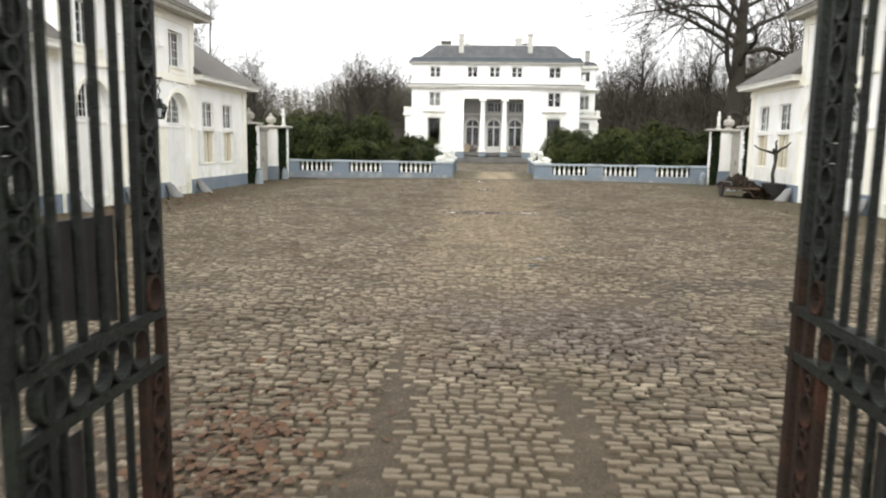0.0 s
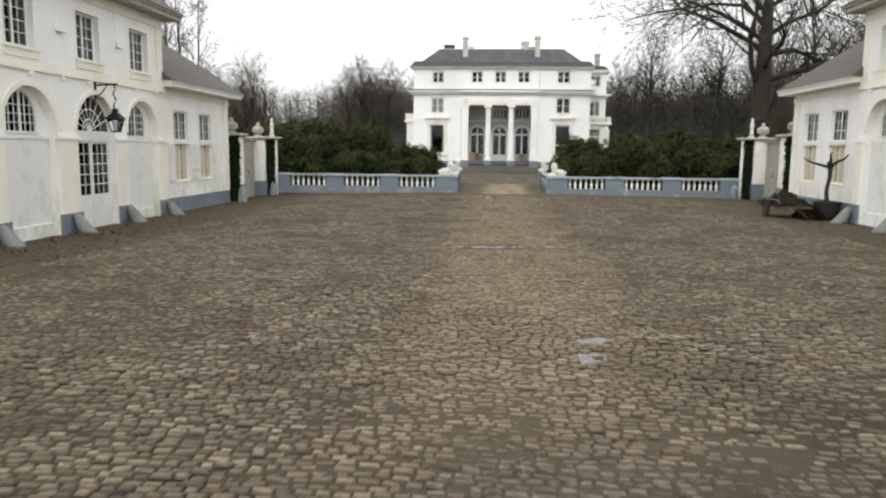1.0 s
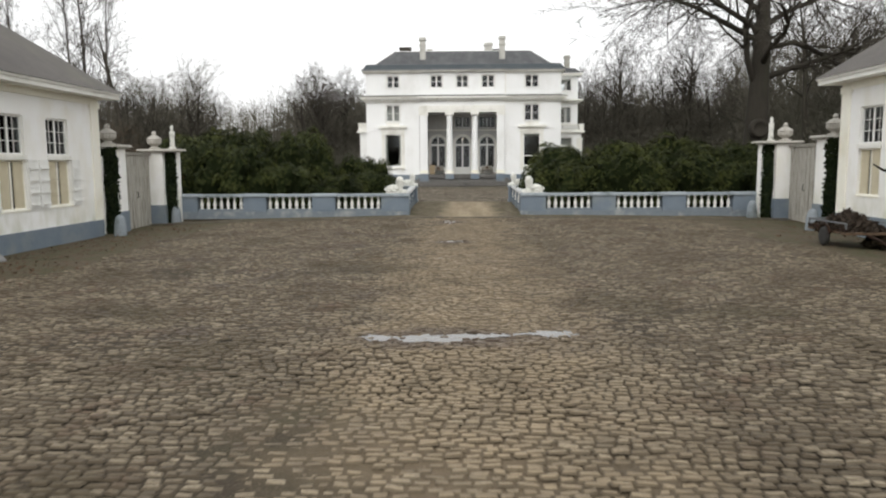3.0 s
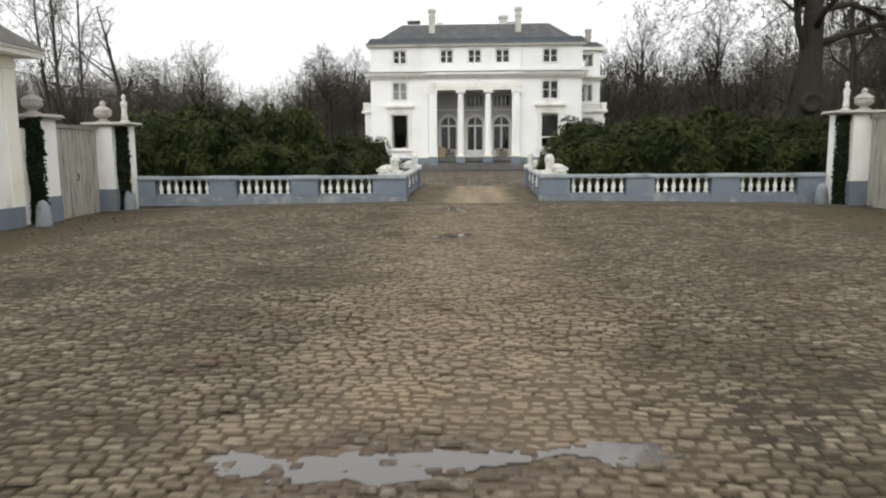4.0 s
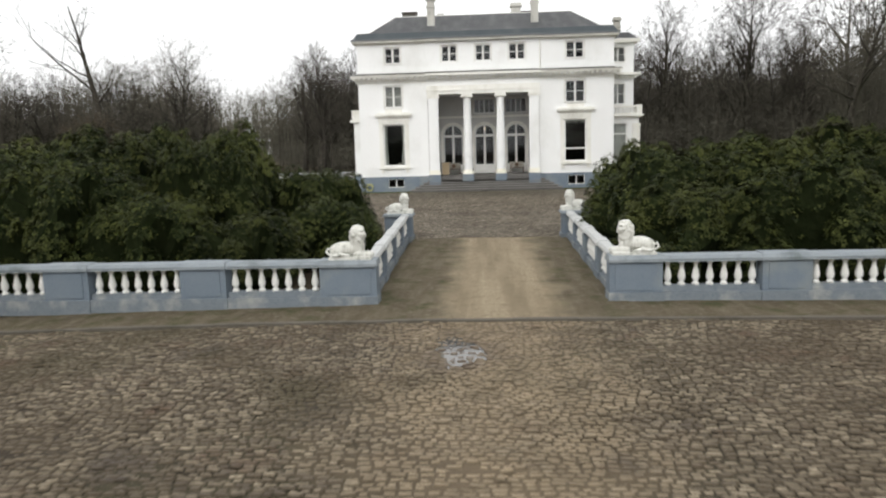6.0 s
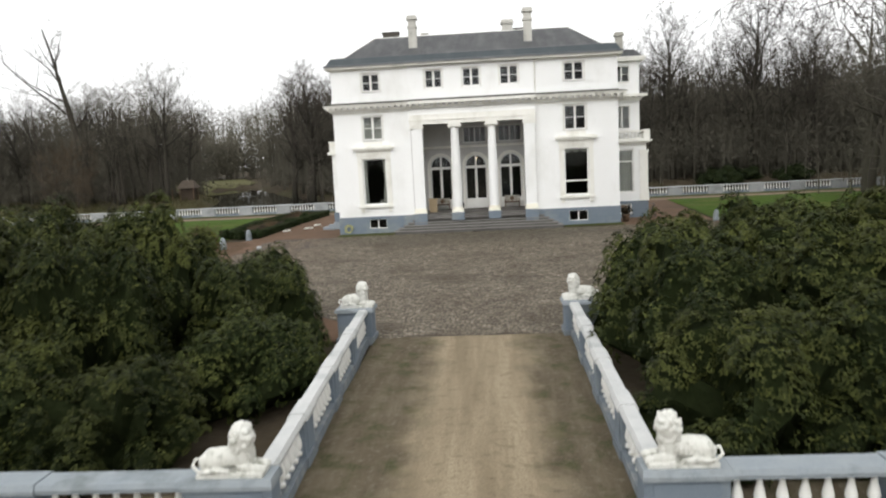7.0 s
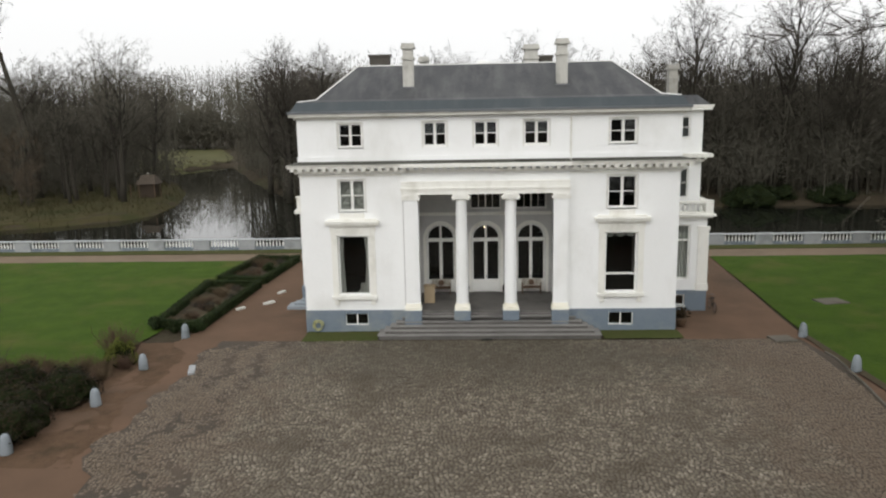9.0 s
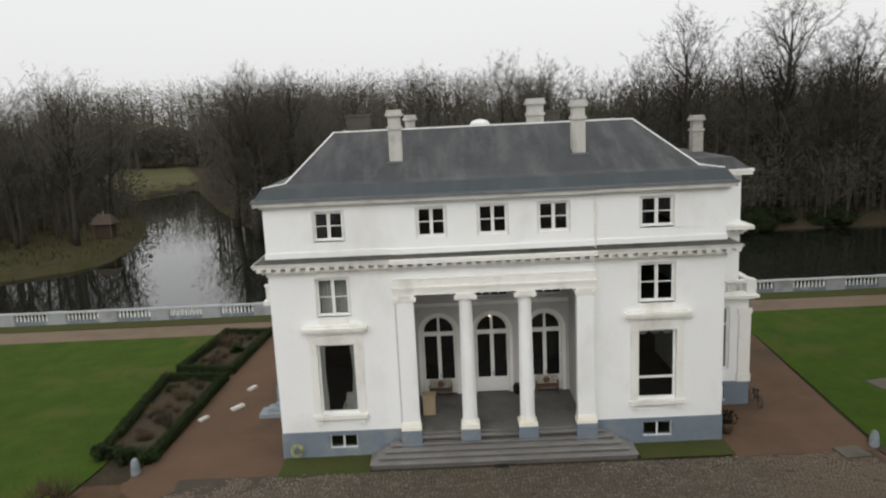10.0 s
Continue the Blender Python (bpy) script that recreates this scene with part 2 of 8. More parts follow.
# Pale copy of the step stone: overhead light painted into the treads.
M_TREAD = mat("lit_step_stone", (0.285, 0.276, 0.26), (0.19, 0.183, 0.172), (0.075, 0.072, 0.066), scale=1.0, fine=25, bmp=0.3, amount=0.9, rough=0.75)
M_FARGRASS = mat("far_bank_grass", (0.046, 0.066, 0.017), (0.066, 0.072, 0.024), (0.072, 0.056, 0.030), scale=0.5, fine=6, bmp=0.6, amount=0.8, rough=0.97, spec=0.1, dist=0.1)
M_LITTER = mat("leaf_litter", (0.068, 0.045, 0.029), (0.115, 0.073, 0.046), (0.040, 0.034, 0.020), scale=1.6, fine=14, bmp=0.9, amount=0.6, rough=0.97, spec=0.1, dist=0.05)
M_LOAD = mat("dark_cuttings", (0.035, 0.025, 0.018), (0.055, 0.040, 0.028), scale=4, fine=20, bmp=0.4, rough=0.95)
M_SHUTTER = mat("yellow_inner_shutter", (0.66, 0.60, 0.45), (0.57, 0.51, 0.36), (0.42, 0.36, 0.24), scale=3, fine=30, bmp=0.1, rough=0.7)
M_THATCH = mat("old_thatch", (0.115, 0.088, 0.066), (0.07, 0.055, 0.042), (0.045, 0.045, 0.03), scale=3, fine=25, bmp=0.6, rough=0.95)
M_HOSE = mat("yellow_hose_rubber", (0.50, 0.48, 0.22), (0.42, 0.42, 0.2), scale=8, fine=40, bmp=0, rough=0.5)
M_RUBBER = mat("black_rubber", (0.02, 0.02, 0.02), (0.035, 0.033, 0.03), scale=8, fine=60, bmp=0.2, rough=0.8)
M_SOIL = mat("dark_bed_soil", (0.046, 0.037, 0.026), (0.072, 0.058, 0.038), (0.068, 0.070, 0.034), scale=1.5, fine=20, bmp=0.8, amount=0.5, rough=0.97, spec=0.1)
M_DEADLEAF = mat("fallen_leaves", (0.142, 0.070, 0.034), (0.074, 0.043, 0.025), (0.17, 0.115, 0.07), scale=9, fine=15, bmp=0.2, rough=0.9)


def leaf_mat(name, c1, c2, c3, vary=0.15, rough=0.65, spec=0.08):
    m, n, l, p = nodes_of(name)
    g = n.new("ShaderNodeNewGeometry")
    ramp = n.new("ShaderNodeValToRGB")
    ramp.color_ramp.elements[0].color, ramp.color_ramp.elements[1].color = (*c1, 1), (*c3, 1)
    e = ramp.color_ramp.elements.new(0.6)
    e.color = (*c2, 1)
    l.new(g.outputs["Random Per Island"], ramp.inputs[0])
    col = mixc(n, l, noise_fac(n, l, 0.45, 0.45, 0.68, world_space=True), ramp.outputs[0], c3)
    col = mixc(n, l, noise_fac(n, l, 3.2, 0.50, 0.72, world_space=True, detail=2.0), col, c1)
    info = n.new("ShaderNodeObjectInfo")
    hs = n.new("ShaderNodeHueSaturation")
    r = n.new("ShaderNodeMapRange")
    r.inputs["To Min"].default_value, r.inputs["To Max"].default_value = 1 - vary, 1 + vary
    l.new(info.outputs["Random"], r.inputs["Value"])
    l.new(r.outputs[0], hs.inputs["Value"])
    l.new(col, hs.inputs["Color"])
    l.new(hs.outputs[0], p.inputs["Base Color"])
    p.inputs["Roughness"].default_value = rough
    p.inputs["Specular IOR Level"].default_value = spec
    return m


M_RHODO = leaf_mat("rhododendron_leaf", (0.009, 0.014, 0.004), (0.024, 0.033, 0.010), (0.074, 0.082, 0.022), 0.26, 0.60, 0.08)
M_IVY = leaf_mat("ivy_leaf", (0.008, 0.014, 0.007), (0.016, 0.026, 0.010), (0.028, 0.036, 0.014))
M_BOX = leaf_mat("box_hedge_leaf", (0.014, 0.026, 0.010), (0.028, 0.045, 0.014), (0.05, 0.06, 0.025))
M_BROWNLEAF = leaf_mat("dry_shrub_leaf", (0.010, 0.009, 0.005), (0.019, 0.015, 0.008), (0.040, 0.028, 0.015))
M_YELLEAF = leaf_mat("yellow_green_leaf", (0.06, 0.075, 0.015), (0.09, 0.10, 0.02), (0.12, 0.125, 0.03))
M_ORANGELEAF = leaf_mat("orange_brown_leaf", (0.060, 0.026, 0.010), (0.120, 0.052, 0.020), (0.180, 0.088, 0.036))
M_REDTWIG = mat("reddish_bare_twigs", (0.125, 0.080, 0.058), (0.090, 0.060, 0.045), scale=0.4, fine=2, bmp=0, rough=0.95, spec=0.1)

M_GLASS, gn, gl, gp = nodes_of("window_glass")
gp.inputs["Base Color"].default_value = (0.85, 0.9, 0.9, 1)
gp.inputs["Transmission Weight"].default_value = 1.0
gp.inputs["Roughness"].default_value = 0.02
gp.inputs["IOR"].default_value = 1.36

# Grey tint puts part of the lodge rooms' darkness into the panes.
M_DARKGLASS, gn, gl, gp = nodes_of("dark_window_glass")
gp.inputs["Base Color"].default_value = (0.45, 0.48, 0.48, 1)
gp.inputs["Transmission Weight"].default_value = 1.0
gp.inputs["Roughness"].default_value = 0.02
gp.inputs["IOR"].default_value = 1.25

M_WATER, gn, gl, gp = nodes_of("still_water")
gp.inputs["Base Color"].default_value = (0.012, 0.013, 0.010, 1)
gp.inputs["Roughness"].default_value = 0.015
gp.inputs["Specular IOR Level"].default_value = 0.6
bump(gn, gl, gp, noise_fac(gn, gl, 0.8, 0.2, 0.8), 0.025, 0.05)

M_PUDDLE, gn, gl, gp = nodes_of("puddle_water")
gp.inputs["Base Color"].default_value = (0.060, 0.052, 0.042, 1)
gp.inputs["Roughness"].default_value = 0.02
gp.inputs["IOR"].default_value = 1.6
gp.inputs["Specular IOR Level"].default_value = 1.0
bump(gn, gl, gp, noise_fac(gn, gl, 6, 0.2, 0.8), 0.03, 0.02)


def track_fac(n, l, half, ragged=2.6, middle=0.0):
    """Where wheels and feet have spread sand along the middle of the court."""
    g = n.new("ShaderNodeNewGeometry")
    sep = n.new("ShaderNodeSeparateXYZ")
    l.new(g.outputs["Position"], sep.inputs[0])
    ab = n.new("ShaderNodeMath")
    ab.operation = "ABSOLUTE"
    off = n.new("ShaderNodeMath")
    off.inputs[1].default_value = -middle
    l.new(sep.outputs["X"], off.inputs[0])
    l.new(off.outputs[0], ab.inputs[0])
    wob = n.new("ShaderNodeMath")
    wob.operation = "MULTIPLY_ADD"
    l.new(noise_fac(n, l, 0.7, 0.2, 0.8, world_space=True, detail=6), wob.inputs[0])
    wob.inputs[1].default_value = ragged
    l.new(ab.outputs[0], wob.inputs[2])
    r = n.new("ShaderNodeMapRange")
    r.inputs["From Min"].default_value, r.inputs["From Max"].default_value = half + 0.5 * ragged + 0.9 * ragged / 2.6, half + 0.5 * ragged - 0.9 * ragged / 2.6
    l.new(wob.outputs[0], r.inputs["Value"])
    return r.outputs[0]


def sett_mat(name, tones, dirt, moss, sand=None, dust=None):
    """Stone setts: each stone its own tone, mud and moss in patches across many of them."""
    m, n, l, p = nodes_of(name)
    g = n.new("ShaderNodeNewGeometry")
    ramp = n.new("ShaderNodeValToRGB")
    els = ramp.color_ramp.elements
    els[0].color, els[1].color = (*tones[0], 1), (*tones[-1], 1)
    for i, c in enumerate(tones[1:-1]):
        els.new((i + 1) / (len(tones) - 1)).color = (*c, 1)
    l.new(g.outputs["Random Per Island"], ramp.inputs[0])
    col = mixc(n, l, noise_fac(n, l, 22, 0.40, 0.85), ramp.outputs[0], tones[0])
    col = mixc(n, l, noise_fac(n, l, 0.42, 0.47, 0.68, detail=8), col, dirt)
    if sand:
        col = mixc(n, l, noise_fac(n, l, 0.9, 0.56, 0.72, detail=9), col, (0.115, 0.072, 0.046))
        col = mixc(n, l, noise_fac(n, l, 0.33, 0.58, 0.70, detail=9), col, (0.062, 0.050, 0.042))
    col = mixc(n, l, noise_fac(n, l, 0.21, 0.54, 0.75, detail=8), col, moss)
    if dust:
        inv = n.new("ShaderNodeMath")
        inv.operation = "SUBTRACT"
        inv.inputs[0].default_value = 0.85
        inv.use_clamp = True
        l.new(track_fac(n, l, 10.5, 8.0), inv.inputs[1])
        col = mixc(n, l, inv.outputs[0], col, dust)
    if sand:
        half = n.new("ShaderNodeMath")
        half.operation = "MULTIPLY"
        l.new(track_fac(n, l, 1.75, 2.0), half.inputs[0])
        l.new(noise_fac(n, l, 1.2, 0.22, 0.66, detail=10), half.inputs[1])
        along = n.new("ShaderNodeSeparateXYZ")
        l.new(n.new("ShaderNodeNewGeometry").outputs["Position"], along.inputs[0])
        grow = n.new("ShaderNodeMapRange")
        grow.inputs["From Min"].default_value, grow.inputs["From Max"].default_value = 8.0, 19.0
        grow.inputs["To Min"].default_value = 0.12
        l.new(along.outputs["Y"], grow.inputs["Value"])
        more = n.new("ShaderNodeMath")
        more.operation = "MULTIPLY"
        l.new(half.outputs[0], more.inputs[0])
        l.new(grow.outputs[0], more.inputs[1])
        half = more
        col = mixc(n, l, half.outputs[0], col, sand)
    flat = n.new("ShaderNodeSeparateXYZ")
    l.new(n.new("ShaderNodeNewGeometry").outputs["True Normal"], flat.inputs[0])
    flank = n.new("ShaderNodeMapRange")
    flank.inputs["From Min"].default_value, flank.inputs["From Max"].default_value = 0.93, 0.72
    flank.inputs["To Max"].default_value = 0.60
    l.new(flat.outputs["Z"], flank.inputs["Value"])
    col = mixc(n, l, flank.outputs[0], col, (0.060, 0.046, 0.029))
    for cx, cy, rx, ry in (((0.9, 9.2, 2.3, 2.1), (-0.1, 24.75, 2.3, 0.75), (-0.5, 38.2, 0.8, 0.8), (-0.7, 46.3, 0.9, 1.1)) if sand else ()):
        spot = n.new("ShaderNodeMapping")
        spot.inputs["Location"].default_value = (-cx / rx, -cy / ry, 0)
        spot.inputs["Scale"].default_value = (1 / rx, 1 / ry, 0)
        l.new(n.new("ShaderNodeNewGeometry").outputs["Position"], spot.inputs["Vector"])
        far = n.new("ShaderNodeVectorMath")
        far.operation = "LENGTH"
        l.new(spot.outputs[0], far.inputs[0])
        edge = n.new("ShaderNodeMath")
        edge.operation = "MULTIPLY_ADD"
        edge.inputs[1].default_value = 1.3
        l.new(noise_fac(n, l, 0.8, 0.2, 0.8, detail=7), edge.inputs[0])
        l.new(far.outputs["Value"], edge.inputs[2])
        wet = n.new("ShaderNodeMapRange")
        wet.inputs["From Min"].default_value, wet.inputs["From Max"].default_value = 1.75, 1.0
        wet.inputs["To Max"].default_value = 0.72
        l.new(edge.outputs[0], wet.inputs["Value"])
        damp = mixc(n, l, noise_fac(n, l, 5.0, 0.52, 0.62, detail=3), (0.062, 0.044, 0.038), (0.19, 0.165, 0.14))
        col = mixc(n, l, wet.outputs[0], col, damp)
    if dust:
        spot = n.new("ShaderNodeMapping")
        spot.inputs["Location"].default_value = (0, -92.6 / 5.0, 0)
        spot.inputs["Scale"].default_value = (1 / 12.0, 1 / 5.0, 0)
        l.new(n.new("ShaderNodeNewGeometry").outputs["Position"], spot.inputs["Vector"])
        far = n.new("ShaderNodeVectorMath")
        far.operation = "LENGTH"
        l.new(spot.outputs[0], far.inputs[0])
        edge = n.new("ShaderNodeMath")
        edge.operation = "MULTIPLY_ADD"
        edge.inputs[1].default_value = 0.9
        l.new(noise_fac(n, l, 0.35, 0.2, 0.8, detail=8), edge.inputs[0])
        l.new(far.outputs["Value"], edge.inputs[2])
        damp = n.new("ShaderNodeMapRange")
        damp.inputs["From Min"].default_value, damp.inputs["From Max"].default_value = 1.6, 0.9
        damp.inputs["To Max"].default_value = 0.55
        l.new(edge.outputs[0], damp.inputs["Value"])
        col = mixc(n, l, damp.outputs[0], col, (0.076, 0.068, 0.050))
    l.new(col, p.inputs["Base Color"])
    p.inputs["Roughness"].default_value = 0.62
    p.inputs["Specular IOR Level"].default_value = 0.22
    bump(n, l, p, noise_fac(n, l, 26, 0.2, 0.8, detail=8), 0.7, 0.02)
    return m


M_SETT = sett_mat("court_setts", [(0.098, 0.078, 0.052), (0.158, 0.128, 0.088), (0.214, 0.175, 0.120), (0.360, 0.302, 0.214)], (0.088, 0.067, 0.042), (0.074, 0.066, 0.032), (0.315, 0.247, 0.160))
M_SETT2 = sett_mat("forecourt_setts", [(0.108, 0.091, 0.068), (0.174, 0.149, 0.113), (0.232, 0.201, 0.154), (0.380, 0.335, 0.264)], (0.128, 0.106, 0.077), (0.082, 0.069, 0.047), None, (0.165, 0.124, 0.089))


def mud_mat():
    m, n, l, p = nodes_of("court_mud")
    col = mixc(n, l, noise_fac(n, l, 0.5, 0.35, 0.65, detail=7), (0.034, 0.026, 0.017), (0.056, 0.043, 0.028))
    col = mixc(n, l, noise_fac(n, l, 0.17, 0.5, 0.7, detail=8), col, (0.058, 0.055, 0.027))
    col = mixc(n, l, noise_fac(n, l, 5, 0.5, 0.7, detail=8), col, (0.080, 0.063, 0.042))
    col = mixc(n, l, noise_fac(n, l, 40, 0.55, 0.7), col, (0.14, 0.115, 0.08))
    col = mixc(n, l, noise_fac(n, l, 27, 0.58, 0.72), col, (0.03, 0.022, 0.014))
    tr = n.new("ShaderNodeMath")
    tr.operation = "MULTIPLY"
    l.new(track_fac(n, l, 1.5), tr.inputs[0])
    along = n.new("ShaderNodeSeparateXYZ")
    l.new(n.new("ShaderNodeNewGeometry").outputs["Position"], along.inputs[0])
    grow = n.new("ShaderNodeMapRange")
    grow.inputs["From Min"].default_value, grow.inputs["From Max"].default_value = 8.0, 19.0
    grow.inputs["To Min"].default_value, grow.inputs["To Max"].default_value = 0.10, 0.62
    l.new(along.outputs["Y"], grow.inputs["Value"])
    l.new(grow.outputs[0], tr.inputs[1])
    col = mixc(n, l, tr.outputs[0], col, (0.20, 0.152, 0.098))
    verge_ = n.new("ShaderNodeMath")
    verge_.operation = "SUBTRACT"
    verge_.inputs[0].default_value = 0.9
    verge_.use_clamp = True
    l.new(track_fac(n, l, 9.6, 2.4), verge_.inputs[1])
    dirt = mixc(n, l, noise_fac(n, l, 0.8, 0.40, 0.62, detail=8), (0.096, 0.076, 0.050), (0.066, 0.068, 0.032))
    dirt = mixc(n, l, noise_fac(n, l, 6.0, 0.52, 0.66, detail=6), dirt, (0.130, 0.090, 0.058))
    col = mixc(n, l, verge_.outputs[0], col, dirt)
    l.new(col, p.inputs["Base Color"])
    p.inputs["Roughness"].default_value = 0.85
    p.inputs["Specular IOR Level"].default_value = 0.25
    bump(n, l, p, noise_fac(n, l, 11, 0.2, 0.8, detail=8), 0.8, 0.03)
    return m


M_MUD = mud_mat()
M_PALEGRAVEL = mat("pale_gravel", (0.215, 0.165, 0.118), (0.165, 0.124, 0.088), (0.110, 0.090, 0.064), scale=0.5, fine=18, bmp=0.7, amount=0.6, rough=0.95, spec=0.15, dist=0.03)
M_FOREMUD = mat("forecourt_mud", (0.082, 0.065, 0.049), (0.056, 0.045, 0.034), (0.120, 0.090, 0.064), scale=0.6, fine=14, bmp=0.8, amount=0.7, rough=0.8, spec=0.25, dist=0.04)


def road_mat():
    """Pale sand where the wheels run, dark damp earth and moss towards the walls."""
    m, n, l, p = nodes_of("sandy_road")
    col = mixc(n, l, noise_fac(n, l, 0.9, 0.35, 0.65, detail=7), (0.072, 0.058, 0.038), (0.112, 0.092, 0.060))
    sand = mixc(n, l, noise_fac(n, l, 1.1, 0.38, 0.62, (1.4, 0.10, 1), detail=6), (0.34, 0.28, 0.19), (0.225, 0.180, 0.118))
    sand = mixc(n, l, noise_fac(n, l, 3.4, 0.56, 0.72, (0.8, 1.2, 1), detail=6), sand, (0.15, 0.118, 0.075))
    col = mixc(n, l, noise_fac(n, l, 1.9, 0.42, 0.66, (1.6, 0.16, 1), detail=7), col, (0.145, 0.122, 0.084))
    col = mixc(n, l, noise_fac(n, l, 7.0, 0.54, 0.66, detail=4), col, (0.175, 0.152, 0.112))
    col = mixc(n, l, noise_fac(n, l, 1.3, 0.50, 0.64, detail=8), col, (0.054, 0.058, 0.024))
    col = mixc(n, l, noise_fac(n, l, 14.0, 0.58, 0.68, detail=5), col, (0.040, 0.036, 0.020))
    col = mixc(n, l, track_fac(n, l, 1.35, 1.1, 0.2), col, sand)
    col = mixc(n, l, noise_fac(n, l, 30, 0.45, 0.75), col, (0.13, 0.105, 0.072))
    l.new(col, p.inputs["Base Color"])
    p.inputs["Roughness"].default_value = 0.95
    p.inputs["Specular IOR Level"].default_value = 0.15
    bump(n, l, p, noise_fac(n, l, 9, 0.2, 0.8, detail=8), 0.8, 0.03)
    return m


M_ROAD = road_mat()


# ---------------------------------------------------------------- mesh building
class Mesh:
    """Collects boxes, lathes and tubes; fn maps local (u, d, z) to the world."""

    def __init__(self, fn=None):
        self.v, self.f, self.fn = [], [], fn

    def add(self, pts, faces):
        k = len(self.v)
        self.v += [tuple(p) for p in pts]
        self.f += [tuple(k + i for i in q) for q in faces]
        return self

    def hexa(self, p):
        return self.add(p, ((0, 3, 2, 1), (4, 5, 6, 7), (0, 1, 5, 4), (1, 2, 6, 5), (2, 3, 7, 6), (3, 0, 4, 7)))

    def box(self, a0, a1, b0, b1, c0, c1):
        return self.hexa([(a0, b0, c0), (a1, b0, c0), (a1, b1, c0), (a0, b1, c0), (a0, b0, c1), (a1, b0, c1), (a1, b1, c1), (a0, b1, c1)])

    def wedge(self, a0, a1, b0, b1, c0, c1, ta=0.0, tb=0.0):
        """A box whose top is drawn in by ta and tb on each side."""
        return self.hexa([(a0, b0, c0), (a1, b0, c0), (a1, b1, c0), (a0, b1, c0), (a0 + ta, b0 + tb, c1), (a1 - ta, b0 + tb, c1), (a1 - ta, b1 - tb, c1), (a0 + ta, b1 - tb, c1)])

    def lathe(self, cx, cy, prof, n=12, cap=True):
        pts = [(cx + r * math.cos(2 * math.pi * j / n), cy + r * math.sin(2 * math.pi * j / n), z) for r, z in prof for j in range(n)]
        fs = [(i * n + j, i * n + (j + 1) % n, (i + 1) * n + (j + 1) % n, (i + 1) * n + j) for i in range(len(prof) - 1) for j in range(n)]
        if cap:
            fs += [tuple(range(n - 1, -1, -1)), tuple((len(prof) - 1) * n + j for j in range(n))]
        return self.add(pts, fs)

    def tube(self, path, radii, n=6, closed=False):
        path = [Vector(p) for p in path]
        pts, m = [], len(path)
        for i, p in enumerate(path):
            a, b = (path[i - 1], path[(i + 1) % m]) if closed else (path[max(i - 1, 0)], path[min(i + 1, m - 1)])
            t = (b - a).normalized()
            s = t.cross(Vector((0.13, 0.31, 0.94)) if abs(t.z) < 0.9 else Vector((1, 0, 0))).normalized()
            w = t.cross(s)
            r = radii[i] if isinstance(radii, (list, tuple)) else radii
            pts += [p + r * (math.cos(2 * math.pi * j / n) * s + math.sin(2 * math.pi * j / n) * w) for j in range(n)]
        fs = [(i * n + j, i * n + (j + 1) % n, (i + 1) % m * n + (j + 1) % n, (i + 1) % m * n + j) for i in range(m if closed else m - 1) for j in range(n)]
        if not closed:
            fs += [tuple(range(n - 1, -1, -1)), tuple((m - 1) * n + j for j in range(n))]
        return self.add(pts, fs)

    def wall(self, u0, u1, z0, z1, d0, d1, holes=()):
        """A slab with rectangular holes (u0, u1, z0, z1) through it."""
        us = sorted({u0, u1, *(h[0] for h in holes), *(h[1] for h in holes)})
        zs = sorted({z0, z1, *(h[2] for h in holes), *(h[3] for h in holes)})
        us, zs = [u for u in us if u0 <= u <= u1], [z for z in zs if z0 <= z <= z1]

        def solid(i, j):
            if not (0 <= i < len(us) - 1 and 0 <= j < len(zs) - 1):
                return False
            u, z = (us[i] + us[i + 1]) / 2, (zs[j] + zs[j + 1]) / 2
            return not any(h[0] < u < h[1] and h[2] < z < h[3] for h in holes)

        idx = {}
        pts, fs = [], []

        def at(i, j, d):
            if (i, j, d) not in idx:
                idx[i, j, d] = len(pts)
                pts.append((us[i], d, zs[j]))
            return idx[i, j, d]

        for i in range(len(us) - 1):
            for j in range(len(zs) - 1):
                if not solid(i, j):
                    continue
                fs.append((at(i, j, d0), at(i + 1, j, d0), at(i + 1, j + 1, d0), at(i, j + 1, d0)))
                fs.append((at(i, j + 1, d1), at(i + 1, j + 1, d1), at(i + 1, j, d1), at(i, j, d1)))
                for di, dj, (a, b) in ((-1, 0, ((0, 1), (0, 0))), (1, 0, ((1, 0), (1, 1))), (0, -1, ((0, 0), (1, 0))), (0, 1, ((1, 1), (0, 1)))):
                    if not solid(i + di, j + dj):
                        p, q = (i + a[0], j + a[1]), (i + b[0], j + b[1])
                        fs.append((at(*p, d0), at(*p, d1), at(*q, d1), at(*q, d0)))
        return self.add(pts, fs)

    def spandrel(self, uc, r, zs, ztop, d0, d1, n=14):
        """The solid between a half-round arch of radius r and the rectangle round it, in one piece."""
        pts, fs = [], []
        for i in range(n + 1):
            a = math.pi * (1 - i / n)
            u, z = uc + r * math.cos(a), zs + r * math.sin(a)
            pts += [(u, d0, z), (u, d1, z), (u, d1, ztop), (u, d0, ztop)]
        for i in range(n):
            fs += [(4 * i + k, 4 * i + (k + 1) % 4, 4 * i + 4 + (k + 1) % 4, 4 * i + 4 + k) for k in range(4)]
        return self.add(pts, fs + [(3, 2, 1, 0), (4 * n, 4 * n + 1, 4 * n + 2, 4 * n + 3)])

    def arch_band(self, uc, r0, r1, zs, d0, d1, n=14, a0=0.0, a1=math.pi):
        """A bent bar of one piece along an arc."""
        pts, fs = [], []
        for i in range(n + 1):
            t = a0 + (a1 - a0) * i / n
